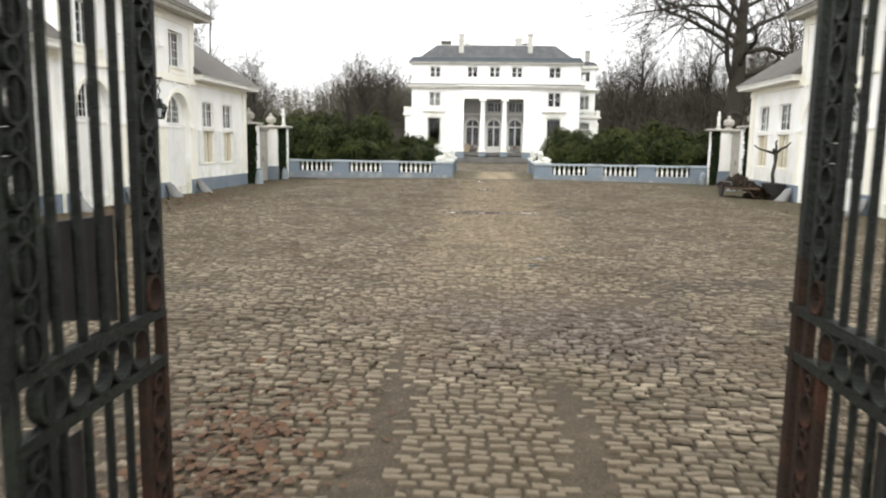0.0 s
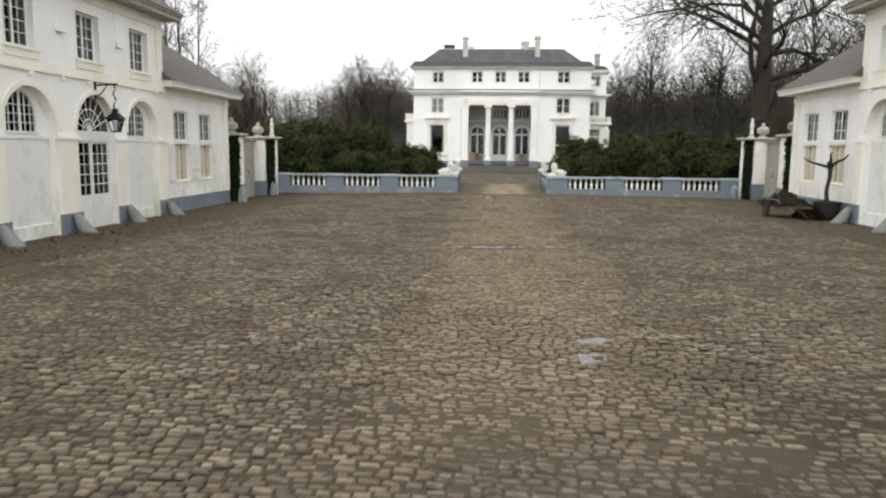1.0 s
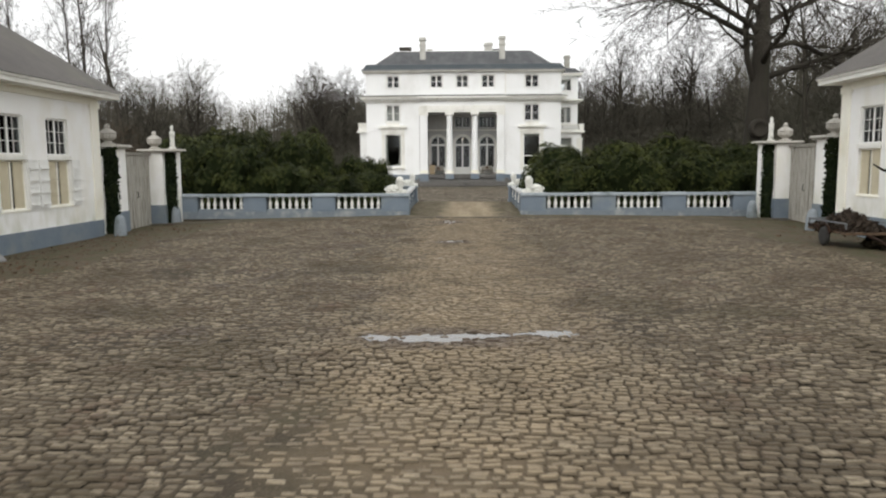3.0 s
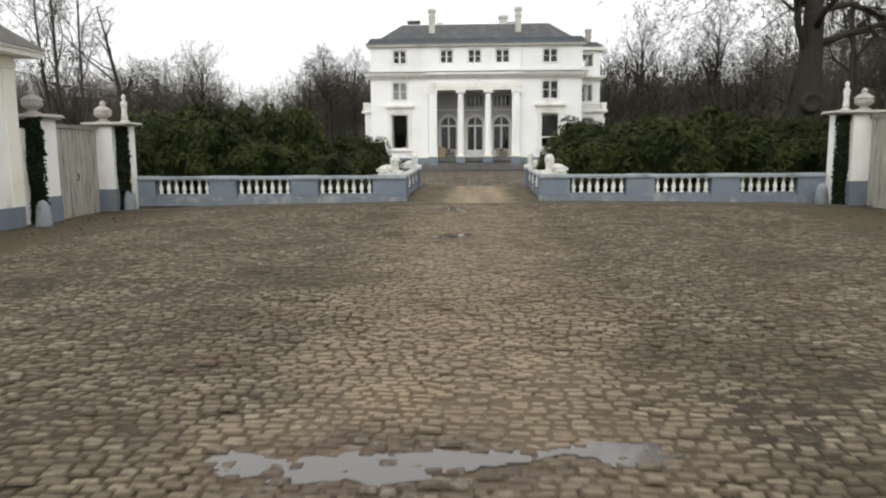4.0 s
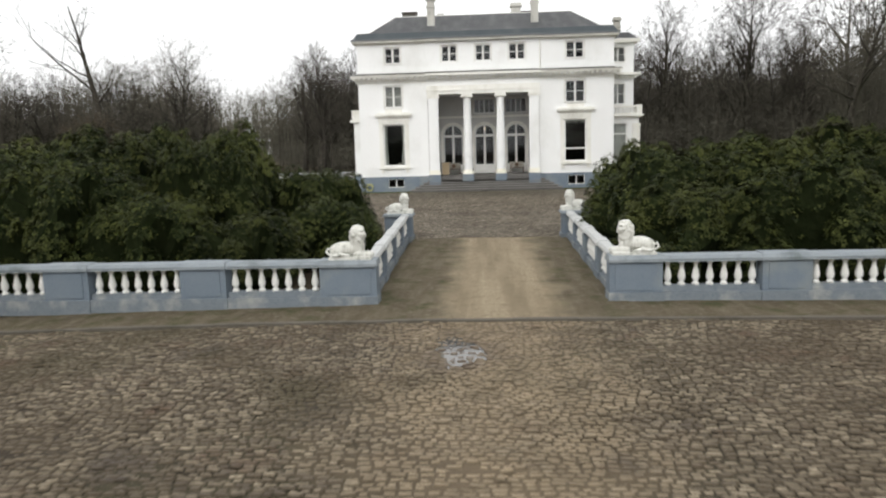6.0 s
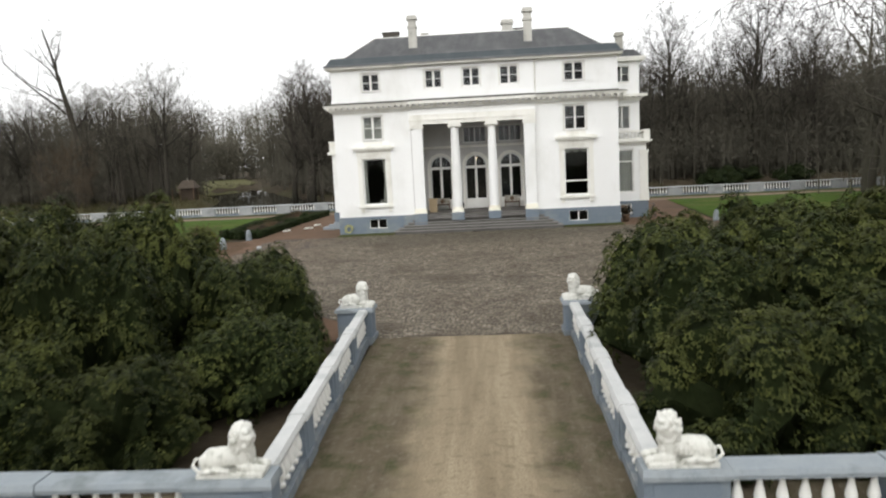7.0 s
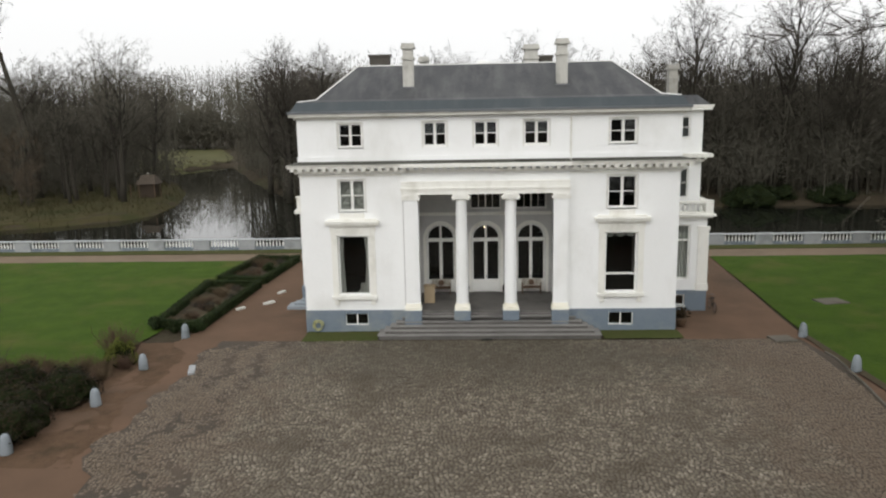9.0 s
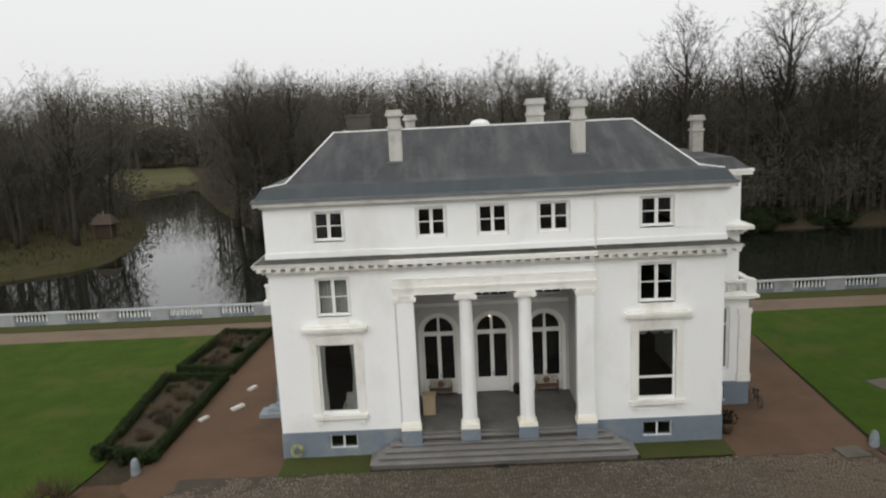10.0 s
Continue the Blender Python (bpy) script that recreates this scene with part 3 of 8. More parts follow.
            pts += [(uc + r * math.cos(t), d, zs + r * math.sin(t)) for r, d in ((r0, d0), (r1, d0), (r1, d1), (r0, d1))]
        for i in range(n):
            fs += [(4 * i + k, 4 * i + (k + 1) % 4, 4 * i + 4 + (k + 1) % 4, 4 * i + 4 + k) for k in range(4)]
        return self.add(pts, fs + [(3, 2, 1, 0), (4 * n, 4 * n + 1, 4 * n + 2, 4 * n + 3)])

    def half_disc(self, uc, r, zs, d0, d1, n=16):
        pts = [(uc + r * math.cos(math.pi * i / n), zs + r * math.sin(math.pi * i / n)) for i in range(n + 1)]
        k = n + 1
        return self.add([(u, d0, z) for u, z in pts] + [(u, d1, z) for u, z in pts], [tuple(range(k)), tuple(range(2 * k - 1, k - 1, -1))] + [(i, i + k, (i + 1) % k + k, (i + 1) % k) for i in range(k)])

    def data(self, name, smooth=False):
        me = bpy.data.meshes.new(name)
        pts = [self.fn(*p) for p in self.v] if self.fn else self.v
        me.from_pydata(pts, [], self.f)
        bm = bmesh.new()
        bm.from_mesh(me)
        bmesh.ops.recalc_face_normals(bm, faces=bm.faces)
        if smooth:
            for f in bm.faces:
                f.smooth = True
        bm.to_mesh(me)
        bm.free()
        return me


def place(ob):
    """World matrix of a freshly made object."""
    return (place(ob.parent) @ ob.matrix_parent_inverse if ob.parent else Matrix()) @ ob.matrix_basis


def part(name, shape, material, parent, label="", smooth=False):
    """Links a shape as one mesh object under a thing or a part; its points are in world metres."""
    data = shape.data(name, smooth) if isinstance(shape, Mesh) else shape
    if material and not data.materials:
        data.materials.append(material)
    ob = new(name, data)
    if parent:
        ob.parent = parent
        ob.matrix_parent_inverse = place(parent).inverted()
    return tagged(ob, label)


def thing(name, at, label, category, group="", kind=""):
    ob = new(name)
    ob.empty_display_size = 0.3
    ob.matrix_basis = Matrix.Translation(at)
    return tagged(ob, label, category, group, kind)


def solo(name, shape, material, label, category, group="", kind="", smooth=False):
    return tagged(part(name, shape, material, None, label, smooth), label, category, group, kind)


def grid_mesh(name, xs, ys, zfun):
    """A sheet over the points xs by ys with heights from zfun."""
    X, Y = np.meshgrid(np.asarray(xs, float), np.asarray(ys, float))
    Z = zfun(X, Y)
    co = np.stack([X, Y, Z], -1).reshape(-1, 3)
    nx, ny = len(xs), len(ys)
    i = (np.arange(ny - 1)[:, None] * nx + np.arange(nx - 1)[None, :]).ravel()
    quads = np.stack([i, i + 1, i + nx + 1, i + nx], -1)
    return raw_mesh(name, co, quads)


def raw_mesh(name, co, polys):
    """A mesh from arrays of points and equal-sided faces."""
    me = bpy.data.meshes.new(name)
    k = polys.shape[1]
    me.vertices.add(len(co))
    me.vertices.foreach_set("co", np.ascontiguousarray(co, np.float32).ravel())
    me.loops.add(polys.size)
    me.loops.foreach_set("vertex_index", np.ascontiguousarray(polys, np.int32).ravel())
    me.polygons.add(len(polys))
    me.polygons.foreach_set("loop_start", np.arange(0, polys.size, k, dtype=np.int32))
    me.polygons.foreach_set("loop_total", np.full(len(polys), k, np.int32))
    me.update(calc_edges=True)
    return me


# ---------------------------------------------------------------- lie of the land
def camber(x, y):
    """Height of the paved ground: the gate court falls to its sides."""
    x, y = np.asarray(x, float), np.asarray(y, float)
    side = np.where(x < 0, 0.27, 0.14) * (np.minimum(np.abs(x), 16.0) / 14.5) ** 2
    return -side * np.clip((64.0 - y) / 14.0, 0, 1)


def bank_edge(y):
    return np.interp(y, [125.6, 134, 138, 143, 146.3, 148, 150.6, 153.7, 159, 168, 177, 188, 208, 227, 236, 330], [-400, -400, -90, -66, -60.4, -56.7, -53, -48.9, -47.5, -48.5, -50.9, -54.6, -64.5, -77, -82, -82])


def water_at(x, y):
    left = bank_edge(y)
    right = np.interp(y, [125.6, 156, 160, 211, 262, 330], [400, 400, -24, -49, -70.7, -90])
    return (y > 125.9) & (x > left) & (x < right) & (y < 242 + 2.3 * np.maximum(x + 79, -3))


def land(x, y):
    z = camber(x, y) - 0.09
    w = water_at(x, y)
    wet = sum(water_at(x + r * math.cos(k * 1.047), y + r * math.sin(k * 1.047)) * 1.0 for r in (1.4, 3.0) for k in range(6)) / 12
    wet = np.where(y > 131, wet, w * 1.0)
    n = 0.10 * np.sin(x * 0.31 + 1.3 * np.sin(y * 0.17)) * np.sin(y * 0.27)
    far = np.clip((y - 128) / 60, 0, 1)
    dry = z + np.where(y > 128, -0.5 + n + 0.5 * far, 0.0)
    z = dry + (-2.4 - dry) * wet
    out = np.clip((np.abs(x) - 92) / 40, 0, 1)
    return z + np.where(w, 0, out * 0.5 * (1 + n))


PUDDLES = ((-1.36, 24.70, 0.26, 0.14), (-0.64, 24.66, 0.34, 0.22), (0.10, 24.84, 0.42, 0.13), (1.22, 25.0, 0.36, 0.14), (0.92, 13.85, 0.16, 0.22), (1.05, 14.75, 0.20, 0.16), (-0.70, 34.0, 0.13, 0.09), (-0.42, 38.3, 0.36, 0.36), (-0.70, 46.5, 0.38, 0.66))


def spaced(*runs):
    v = []
    for a, b, step in runs:
        v += list(np.arange(a, b, step))
    return np.array(v + [runs[-1][1]])


ground = part("ground", grid_mesh("ground", spaced((-900, -180, 60), (-180, -100, 5), (-100, 70, 1.6), (70, 180, 5), (180, 900, 60)), spaced((-300, -40, 26), (-40, 124, 2.5), (124, 180, 1.3), (180, 270, 2.0), (270, 330, 4), (330, 1300, 60)), land), M_EARTH, None)
tagged(ground, "brown woodland floor of leaf litter and thin grass", "ground", "", "structure")
water = solo("water", grid_mesh("water", spaced((-400, 400, 40)), spaced((125.8, 340, 30)), lambda x, y: x * 0 - 1.25), M_WATER, "dark still moat water mirroring bare trees and sky", "water", "", "structure")


# ---------------------------------------------------------------- paved and planted ground
def fbm(x, y, seed=0):
    """Smooth uneven values about zero, for mud and stones."""
    v, amp = 0.0, 1.0
    for k in range(4):
        f = 0.45 * 2.1 ** k
        v = v + amp * np.sin(x * f + 1.7 * np.sin(y * f * 0.8 + k + seed) + k * 2.3) * np.sin(y * f * 1.1 + 1.5 * np.sin(x * f * 0.7 + 2 * k) + seed)
        amp *= 0.6
    return v


def sheet(name, x0, x1, y0, y1, lift, material, label, category, step=0.6, rough=0.0, edge=None):
    """A bed of ground that lies lift above the land; edge(y) gives its left and right ends."""
    ys, n = np.linspace(y0, y1, max(2, int((y1 - y0) / step) + 1)), max(2, int((x1 - x0) / step) + 1)
    T, Y = np.meshgrid(np.linspace(0, 1, n), ys)
    L, R = (edge(Y) if edge else (x0 + 0 * Y, x1 + 0 * Y))
    X = L + (R - L) * T
    Z = camber(X, Y) + lift
    if rough:
        Z = Z + rough * fbm(X, Y)
    co = np.stack([X, Y, Z], -1).reshape(-1, 3)
    i = (np.arange(len(ys) - 1)[:, None] * n + np.arange(n - 1)[None, :]).ravel()
    return solo(name, raw_mesh(name, co, np.stack([i, i + 1, i + n + 1, i + n], -1)), material, label, category, "", "structure")


court = sheet("pavement", -16, 16, -12, 48.75, -0.026, M_MUD, "muddy stone-sett gate court with moss and leaf dirt", "pavement", 0.3, 0.010)
verge = sheet("verge", -16, 16, 48.93, 52.5, -0.006, M_ROAD, "trodden sandy verge in front of the balustrade", "verge", 0.4, 0.012)
causeway = sheet("road", -3.2, 3.2, 48.93, 63.35, 0.008, M_ROAD, "sandy wheel-worn track between the balustrades", "road", 0.35, 0.014)
kerb = thing("kerb", (0, 48.9, 0), "flush worn stone kerb across the court", "kerb", "", "structure")
random.seed(4)
kx = -14.6
while kx < 14.6:
    ln = random.uniform(0.9, 1.5)
    km = Mesh(lambda x, y, z: (x, y, float(camber(x, y)) + z)).box(kx, min(kx + ln - 0.012, 14.7), 48.75 + random.uniform(-0.01, 0.01), 48.90, -0.2, 0.036 + random.uniform(-0.008, 0.008))
    part("kerbstone", km, M_KERB, kerb)
    kx += ln


def forecourt_edge(y):
    left = np.interp(y, [63.3, 66, 70, 74, 78, 82, 88, 95.4], [3.4, 4.8, 8.6, 12.6, 15.0, 16.2, 15.8, 15.9])
    left = left + np.clip((y - 70) / 6, 0, 1) * (0.28 * np.sin(y * 1.1) + 0.16 * np.sin(y * 2.9 + 1) + 0.09 * np.sin(y * 6.7))
    right = np.interp(y, [63.3, 66, 70, 74, 78, 80, 84, 88, 92, 95.4], [3.4, 4.8, 8.6, 12.6, 14.9, 15.6, 16.5, 17.1, 17.6, 17.2])
    return -left, right


edging = thing("kerb_edging", (16.4, 82, 0), "low pale stone kerb along the forecourt edge", "kerb", "", "structure")
random.seed(14)
for k in range(20):
    y0, y1 = 74.6 + 0.92 * k, 74.6 + 0.92 * (k + 1) - 0.02
    x0, x1 = float(forecourt_edge(np.array(y0))[1]), float(forecourt_edge(np.array(y1))[1])
    top = 0.055 + random.uniform(-0.012, 0.012)
    part("kerbstone", Mesh().hexa([(x0, y0, -0.2), (x0 + 0.11, y0, -0.2), (x1 + 0.11, y1, -0.2), (x1, y1, -0.2), (x0, y0, top), (x0 + 0.11, y0, top), (x1 + 0.11, y1, top), (x1, y1, top)]), M_KERB, edging)
forecourt = sheet("pavement_forecourt", -17, 17, 63.35, 95.4, -0.030, M_FOREMUD, "stone-sett forecourt before the mansion steps", "pavement", 0.5, 0.006, forecourt_edge)
apron_left = sheet("path_left", -20, -3, 63.4, 95.4, -0.040, M_REDPATH, "red-brown gravel edge round the forecourt", "path", 0.5, 0.012, lambda y: (-np.interp(y, [63, 70, 78, 88, 96], [9, 16, 24, 18.9, 18.4]), -np.interp(y, [63, 95], [3, 12])))
apron_right = sheet("path_right", 3, 20, 63.4, 95.4, -0.06, M_REDPATH, "red-brown gravel edge round the forecourt", "path", 0.8, 0.01, lambda y: (np.interp(y, [63, 95], [3, 12]), np.interp(y, [63, 70, 78, 88, 96], [9, 16, 20, 18.0, 17.7])))
side_left = sheet("path_side_left", -18, -10, 95.4, 119, -0.05, M_REDPATH, "red gravel drive beside the mansion", "path", 0.8, 0.01, lambda y: (-np.interp(y, [95, 98, 119], [18.4, 17.9, 16.9]), -10.9 + 0 * y))
side_right = sheet("path_side_right", 10, 18, 95.4, 119, -0.05, M_REDPATH, "red gravel drive beside the mansion", "path", 0.8, 0.01, lambda y: (10.7 + 0 * y, np.interp(y, [95, 99, 119], [17.7, 17.9, 19.6])))
terrace = sheet("path_terrace", -90, 90, 119, 122.2, -0.045, M_PALEGRAVEL, "pale gravel walk along the moat balustrade", "path", 1.5, 0.01)
lawn_left = sheet("lawn_left", -90, -17, 84, 118.8, 0.0, M_LAWN, "mown green winter lawn", "lawn", 0.8, 0.02, lambda y: (-90 + 0 * y, -np.interp(y, [84, 92, 97, 108, 118.8], [24.5, 21.0, 20.2, 20.6, 17.6])))
lawn_right = sheet("lawn_right", 17, 90, 74, 118.8, 0.0, M_LAWN, "mown green winter lawn with worn patches", "lawn", 0.8, 0.02, lambda y: (np.interp(y, [74, 88, 96, 118.8], [19.0, 18.1, 17.9, 19.5]), 90 + 0 * y))
edge_right = sheet("bed_edge_right", 17, 19, 74, 96.5, 0.01, M_SOIL, "dark bare soil edge along the lawn", "bed", 0.8, 0.01, lambda y: (np.interp(y, [74, 88, 96.5], [18.6, 17.75, 17.55]), np.interp(y, [74, 88, 96.5], [19.1, 18.2, 17.95])))
bank = sheet("lawn_bank", -90, 90, 122.2, 124.1, 0.0, M_FARGRASS, "narrow grass strip along the moat balustrade", "lawn", 1.5, 0.02)
lawn_far = sheet("lawn_far", -125, -66, 222, 340, 0.08, M_FARBANK, "rough tan-green grass bank at the end of the water", "lawn", 2.5, 0.02, lambda y: (-np.interp(y, [222, 245, 340], [90, 93, 125]) + 1.2 * np.sin(y * 0.9), -np.interp(y, [222, 236, 242.5, 262, 270, 310, 340], [84, 83, 79.6, 71.6, 72, 88, 100]) + 0.8 * np.sin(y * 0.7)))
moat_bank = sheet("ground_bank", -110, -47, 136, 200, 0.0, M_REED, "tan dry grass on the undercut moat bank", "bank", 0.6, 0.0, lambda y: (-112 + 0 * y, bank_edge(y) + 1.2))
for bed in (moat_bank, lawn_far):
    for v in bed.data.vertices:
        v.co.z = float(land(np.array(v.co.x), np.array(v.co.y))) + 0.07
litter = sheet("bed_litter", -24, -16, 80, 95.2, -0.036, M_LITTER, "brown leaf litter along the forecourt edge", "bed", 0.25, 0.02, lambda y: (-np.interp(y, [80, 84, 92, 95.2], [25.5, 24.6, 21.2, 20.3]), -np.interp(y, [80, 86, 90, 93, 95.2], [16.2, 16.8, 16.6, 17.0, 18.5]) + 0.12 * np.sin(y * 1.3) + 0.10 * np.sin(y * 3.7 + 1) + 0.06 * np.sin(y * 8.3)))
strip_left = sheet("lawn_strip_left", -11, -6.6, 95.2, 97.15, 0.0, M_FARGRASS, "narrow grass strip under the mansion front", "lawn", 0.4, 0.02)
strip_right = sheet("lawn_strip_right", 6.4, 10.9, 95.5, 97.15, 0.0, M_FARGRASS, "narrow grass strip under the mansion front", "lawn", 0.4, 0.02)


# ---------------------------------------------------------------- balustrades
BAL = [(0.085, 0.0), (0.085, 0.05), (0.05, 0.07), (0.055, 0.10), (0.085, 0.16), (0.092, 0.21), (0.08, 0.28), (0.05, 0.40), (0.040, 0.47), (0.045, 0.50), (0.062, 0.53), (0.08, 0.545), (0.08, 0.59)]
bal_mesh = Mesh().lathe(0, 0, BAL, 10).data("baluster", True)
bal_mesh.materials.append(M_WHITE)


def baluster(at, parent, scale=1.0):
    ob = part("baluster", bal_mesh, None, parent)
    ob.matrix_basis = Matrix.Translation(at) @ Matrix.Diagonal((scale, scale, scale, 1))
    return ob


def balustrade(name, p, q, plan, z0, label, group, count=7, width=0.42, stone=None, cap=None):
    """A balustrade from p to q; plan lists (kind, length) of its piers and open panels."""
    p, q = Vector((*p, 0)), Vector((*q, 0))
    along = (q - p).normalized()
    across = Vector((-along.y, along.x, 0))
    fn = lambda u, d, z: tuple(p + along * u + across * d + Vector((0, 0, z + z0)))
    root = thing(name, (p.x, p.y, z0), label, "balustrade", group)
    h = width / 2
    u = 0.0
    for kind, length in plan:
        a, b = u, u + length
        if kind == "pier":
            m = Mesh(fn).box(a, b, -h - 0.02, h + 0.02, 0.22, 0.96).box(a + 0.14, b - 0.14, -h - 0.045, h + 0.045, 0.28, 0.90)
            part("pier", m, stone or M_BLUE, root)
            part("coping", Mesh(fn).box(a - 0.03, b + 0.03, -h - 0.10, h + 0.10, 0.96, 1.03).wedge(a - 0.03, b + 0.03, -h - 0.10, h + 0.10, 1.03, 1.12, 0.02, 0.06), stone or cap or M_COPING, root)
            part("base", Mesh(fn).box(a - 0.02, b + 0.02, -h - 0.07, h + 0.07, -0.15, 0.22), stone or M_WORNBASE, root)
        else:
            part("coping", Mesh(fn).box(a + 0.03, b - 0.03, -h - 0.05, h + 0.05, 0.95, 1.02).wedge(a + 0.03, b - 0.03, -h - 0.07, h + 0.07, 1.02, 1.10, 0.0, 0.05), stone or cap or M_COPING, root)
            part("base", Mesh(fn).box(a + 0.02, b - 0.02, -h - 0.03, h + 0.03, -0.15, 0.22).box(a + 0.02, b - 0.02, -h + 0.08, h - 0.08, 0.22, 0.35), M_WORNBASE, root)
            k = count if kind == "open" else max(3, round(length / 0.33))
            for i in range(k):
                baluster(fn(a + length * (i + 0.5) / k, 0, 0.35), root, 1.02)
        u = b
    return root


PLAN_L = [("pier", 1.40), ("open", 2.35), ("pier", 1.15), ("open", 2.35), ("pier", 1.15), ("open", 2.35), ("pier", 1.1)]
PLAN_R = [("pier", 1.25), ("open", 2.32), ("pier", 1.15), ("open", 2.32), ("pier", 1.15), ("open", 2.32), ("pier", 1.1)]
balustrade("court_balustrade", (-2.85, 50.86), (-14.7, 50.86), PLAN_L, -0.02, "blue-grey stone balustrade with white balusters beside the track", "court balustrades")
balustrade("court_balustrade", (2.75, 50.86), (14.36, 50.86), PLAN_R, -0.02, "blue-grey stone balustrade with white balusters beside the track", "court balustrades")
SIDE = [("open", 2.15), ("pier", 0.75), ("open", 2.15), ("pier", 0.75), ("open", 2.15), ("pier", 0.75), ("open", 2.2)]
balustrade("track_balustrade", (-3.10, 51.17), (-3.50, 62.95), [(k, v * 1.08) for k, v in SIDE], -0.02, "weathered stone balustrade along the sandy track", "track balustrades", 7, 0.20, None, M_PALECOPING)
balustrade("track_balustrade", (3.02, 51.17), (3.20, 62.95), [(k, v * 1.08) for k, v in SIDE], -0.02, "weathered stone balustrade along the sandy track", "track balustrades", 7, 0.20, None, M_PALECOPING)
for x0, x1 in ((-4.35, -3.25), (2.92, 4.0)):
    root = thing("lion_pedestal", ((x0 + x1) / 2, 63.4, -0.05), "blue-grey stone pedestal ending the track balustrade", "pedestal", "track pedestals")
    part("pier", Mesh().box(x0, x1, 63.0, 63.8, 0.15, 0.98).box(x0 + 0.12, x1 - 0.12, 62.98, 63.82, 0.25, 0.9), M_BLUE, root)
    part("base", Mesh().box(x0 - 0.06, x1 + 0.06, 62.94, 63.86, -0.12, 0.15), M_WORNBASE, root)
    part("coping", Mesh().wedge(x0 - 0.08, x1 + 0.08, 62.9, 63.9, 0.98, 1.08, 0.03, 0.03), M_COPING, root)
moat_plan = []
for i in range(27):
    moat_plan += [("pier", 1.6), ("rail", 2.9)]
balustrade("moat_balustrade", (-60.0, 124.6), (61.5, 124.6), moat_plan, -0.1, "long weathered stone balustrade along the moat", "", 7, 0.36, M_MOATSTONE)


# ---------------------------------------------------------------- windows
def window(fn, u0, u1, z0, z1, d, parent, cols=2, rows=2, bar=0.045, mull=0.09, fr=0.09, sill=True, material=None, split=None, glass=None):
    """A casement window: frame with a middle post, glazing bars, panes and a sill."""
    material = material or M_WHITE
    f = Mesh(fn)
    f.box(u0, u0 + fr, d - 0.05, d + 0.06, z0, z1).box(u1 - fr, u1, d - 0.05, d + 0.06, z0, z1)
    f.box(u0 + fr, u1 - fr, d - 0.05, d + 0.06, z0, z0 + fr).box(u0 + fr, u1 - fr, d - 0.05, d + 0.06, z1 - fr, z1)
    win = part("window", f, material, parent)
    a0, a1, b0, b1 = u0 + fr, u1 - fr, z0 + fr, z1 - fr
    bars = Mesh(fn)
    if mull:
        uc = (a0 + a1) / 2
        bars.box(uc - mull / 2, uc + mull / 2, d - 0.04, d + 0.04, b0, b1)
    for i in range(1, cols):
        u = a0 + (a1 - a0) * i / cols
        if not (mull and abs(u - (a0 + a1) / 2) < 0.05):
            bars.box(u - bar / 2, u + bar / 2, d - 0.022, d + 0.022, b0, b1)
    for j in range(1, rows):
        z = b0 + (b1 - b0) * j / rows
        bars.box(a0, a1, d - 0.018, d + 0.026, z - bar / 2, z + bar / 2)
    if split:
        bars.box(a0, a1, d - 0.03, d + 0.03, split - 0.06, split + 0.06)
    if bars.v:
        part("glazing_bar", bars, material, win)
    halves = [(a0, (a0 + a1) / 2), ((a0 + a1) / 2, a1)] if mull else [(a0, a1)]
    for p, q in halves:
        part("pane", Mesh(fn).box(p, q, d - 0.004, d + 0.004, b0, b1), glass or M_GLASS, win).visible_shadow = False
    if sill:
        part("sill", Mesh(fn).box(u0 - 0.06, u1 + 0.06, d - 0.16, d + 0.02, z0 - 0.07, z0 - 0.002), material, win)
    return win


# ---------------------------------------------------------------- mansion
FY = 97.2
front = lambda u, d, z: (u, FY + d, z)
mansion = thing("mansion", (-0.15, 100, 0), "white stucco neoclassical mansion with slate roof and columned portico", "mansion")
XL, XR, BACK = -11.05, 10.78, 113.0
holes_l = [(-8.99, -7.13, 2.22, 5.81), (-8.80, -7.25, 7.25, 9.08), (-8.69, -7.29, 10.94, 12.30), (-8.70, -7.33, 0.36, 1.08)]
holes_r = [(6.62, 8.48, 2.28, 5.86), (6.69, 8.37, 7.27, 9.14), (6.74, 8.27, 10.94, 12.34), (6.90, 8.34, 0.30, 1.08)]
holes_c = [(-3.80, -2.45, 10.94, 12.33), (-0.92, 0.44, 10.94, 12.33), (1.91, 3.34, 10.94, 12.33)]
part("wall", Mesh(front).wall(XL, -5.10, 1.30, 12.75, 0, 0.5, holes_l), M_STUCCO, mansion)
part("wall", Mesh(front).wall(4.50, XR, 1.30, 12.75, 0, 0.5, holes_r), M_STUCCO, mansion)
part("wall", Mesh(front).wall(-5.10, 4.50, 8.95, 12.75, -0.16, 0.5, holes_c), M_STUCCO, mansion)
part("plinth", Mesh(front).wall(XL - 0.04, -5.1, -0.2, 1.30, -0.04, 0.5, holes_l), M_BLUE, mansion, "blue-grey painted plinth")
part("plinth", Mesh(front).wall(4.5, XR + 0.04, -0.2, 1.30, -0.04, 0.5, holes_r), M_BLUE, mansion, "blue-grey painted plinth")
for x, s in ((XL, 1), (XR, -1)):
    side = lambda u, d, z, x=x, s=s: (x + s * d, u, z)
    part("wall", Mesh(side).wall(FY + 0.5, BACK, 1.30, 12.75, 0, 0.5), M_STUCCO, mansion)
    part("plinth", Mesh(side).wall(FY + 0.5, BACK, -0.2, 1.30, -0.04, 0.5), M_BLUE, mansion)
part("wall", Mesh().box(XL, XR, BACK, BACK + 0.5, -0.2, 12.75), M_STUCCO, mansion)
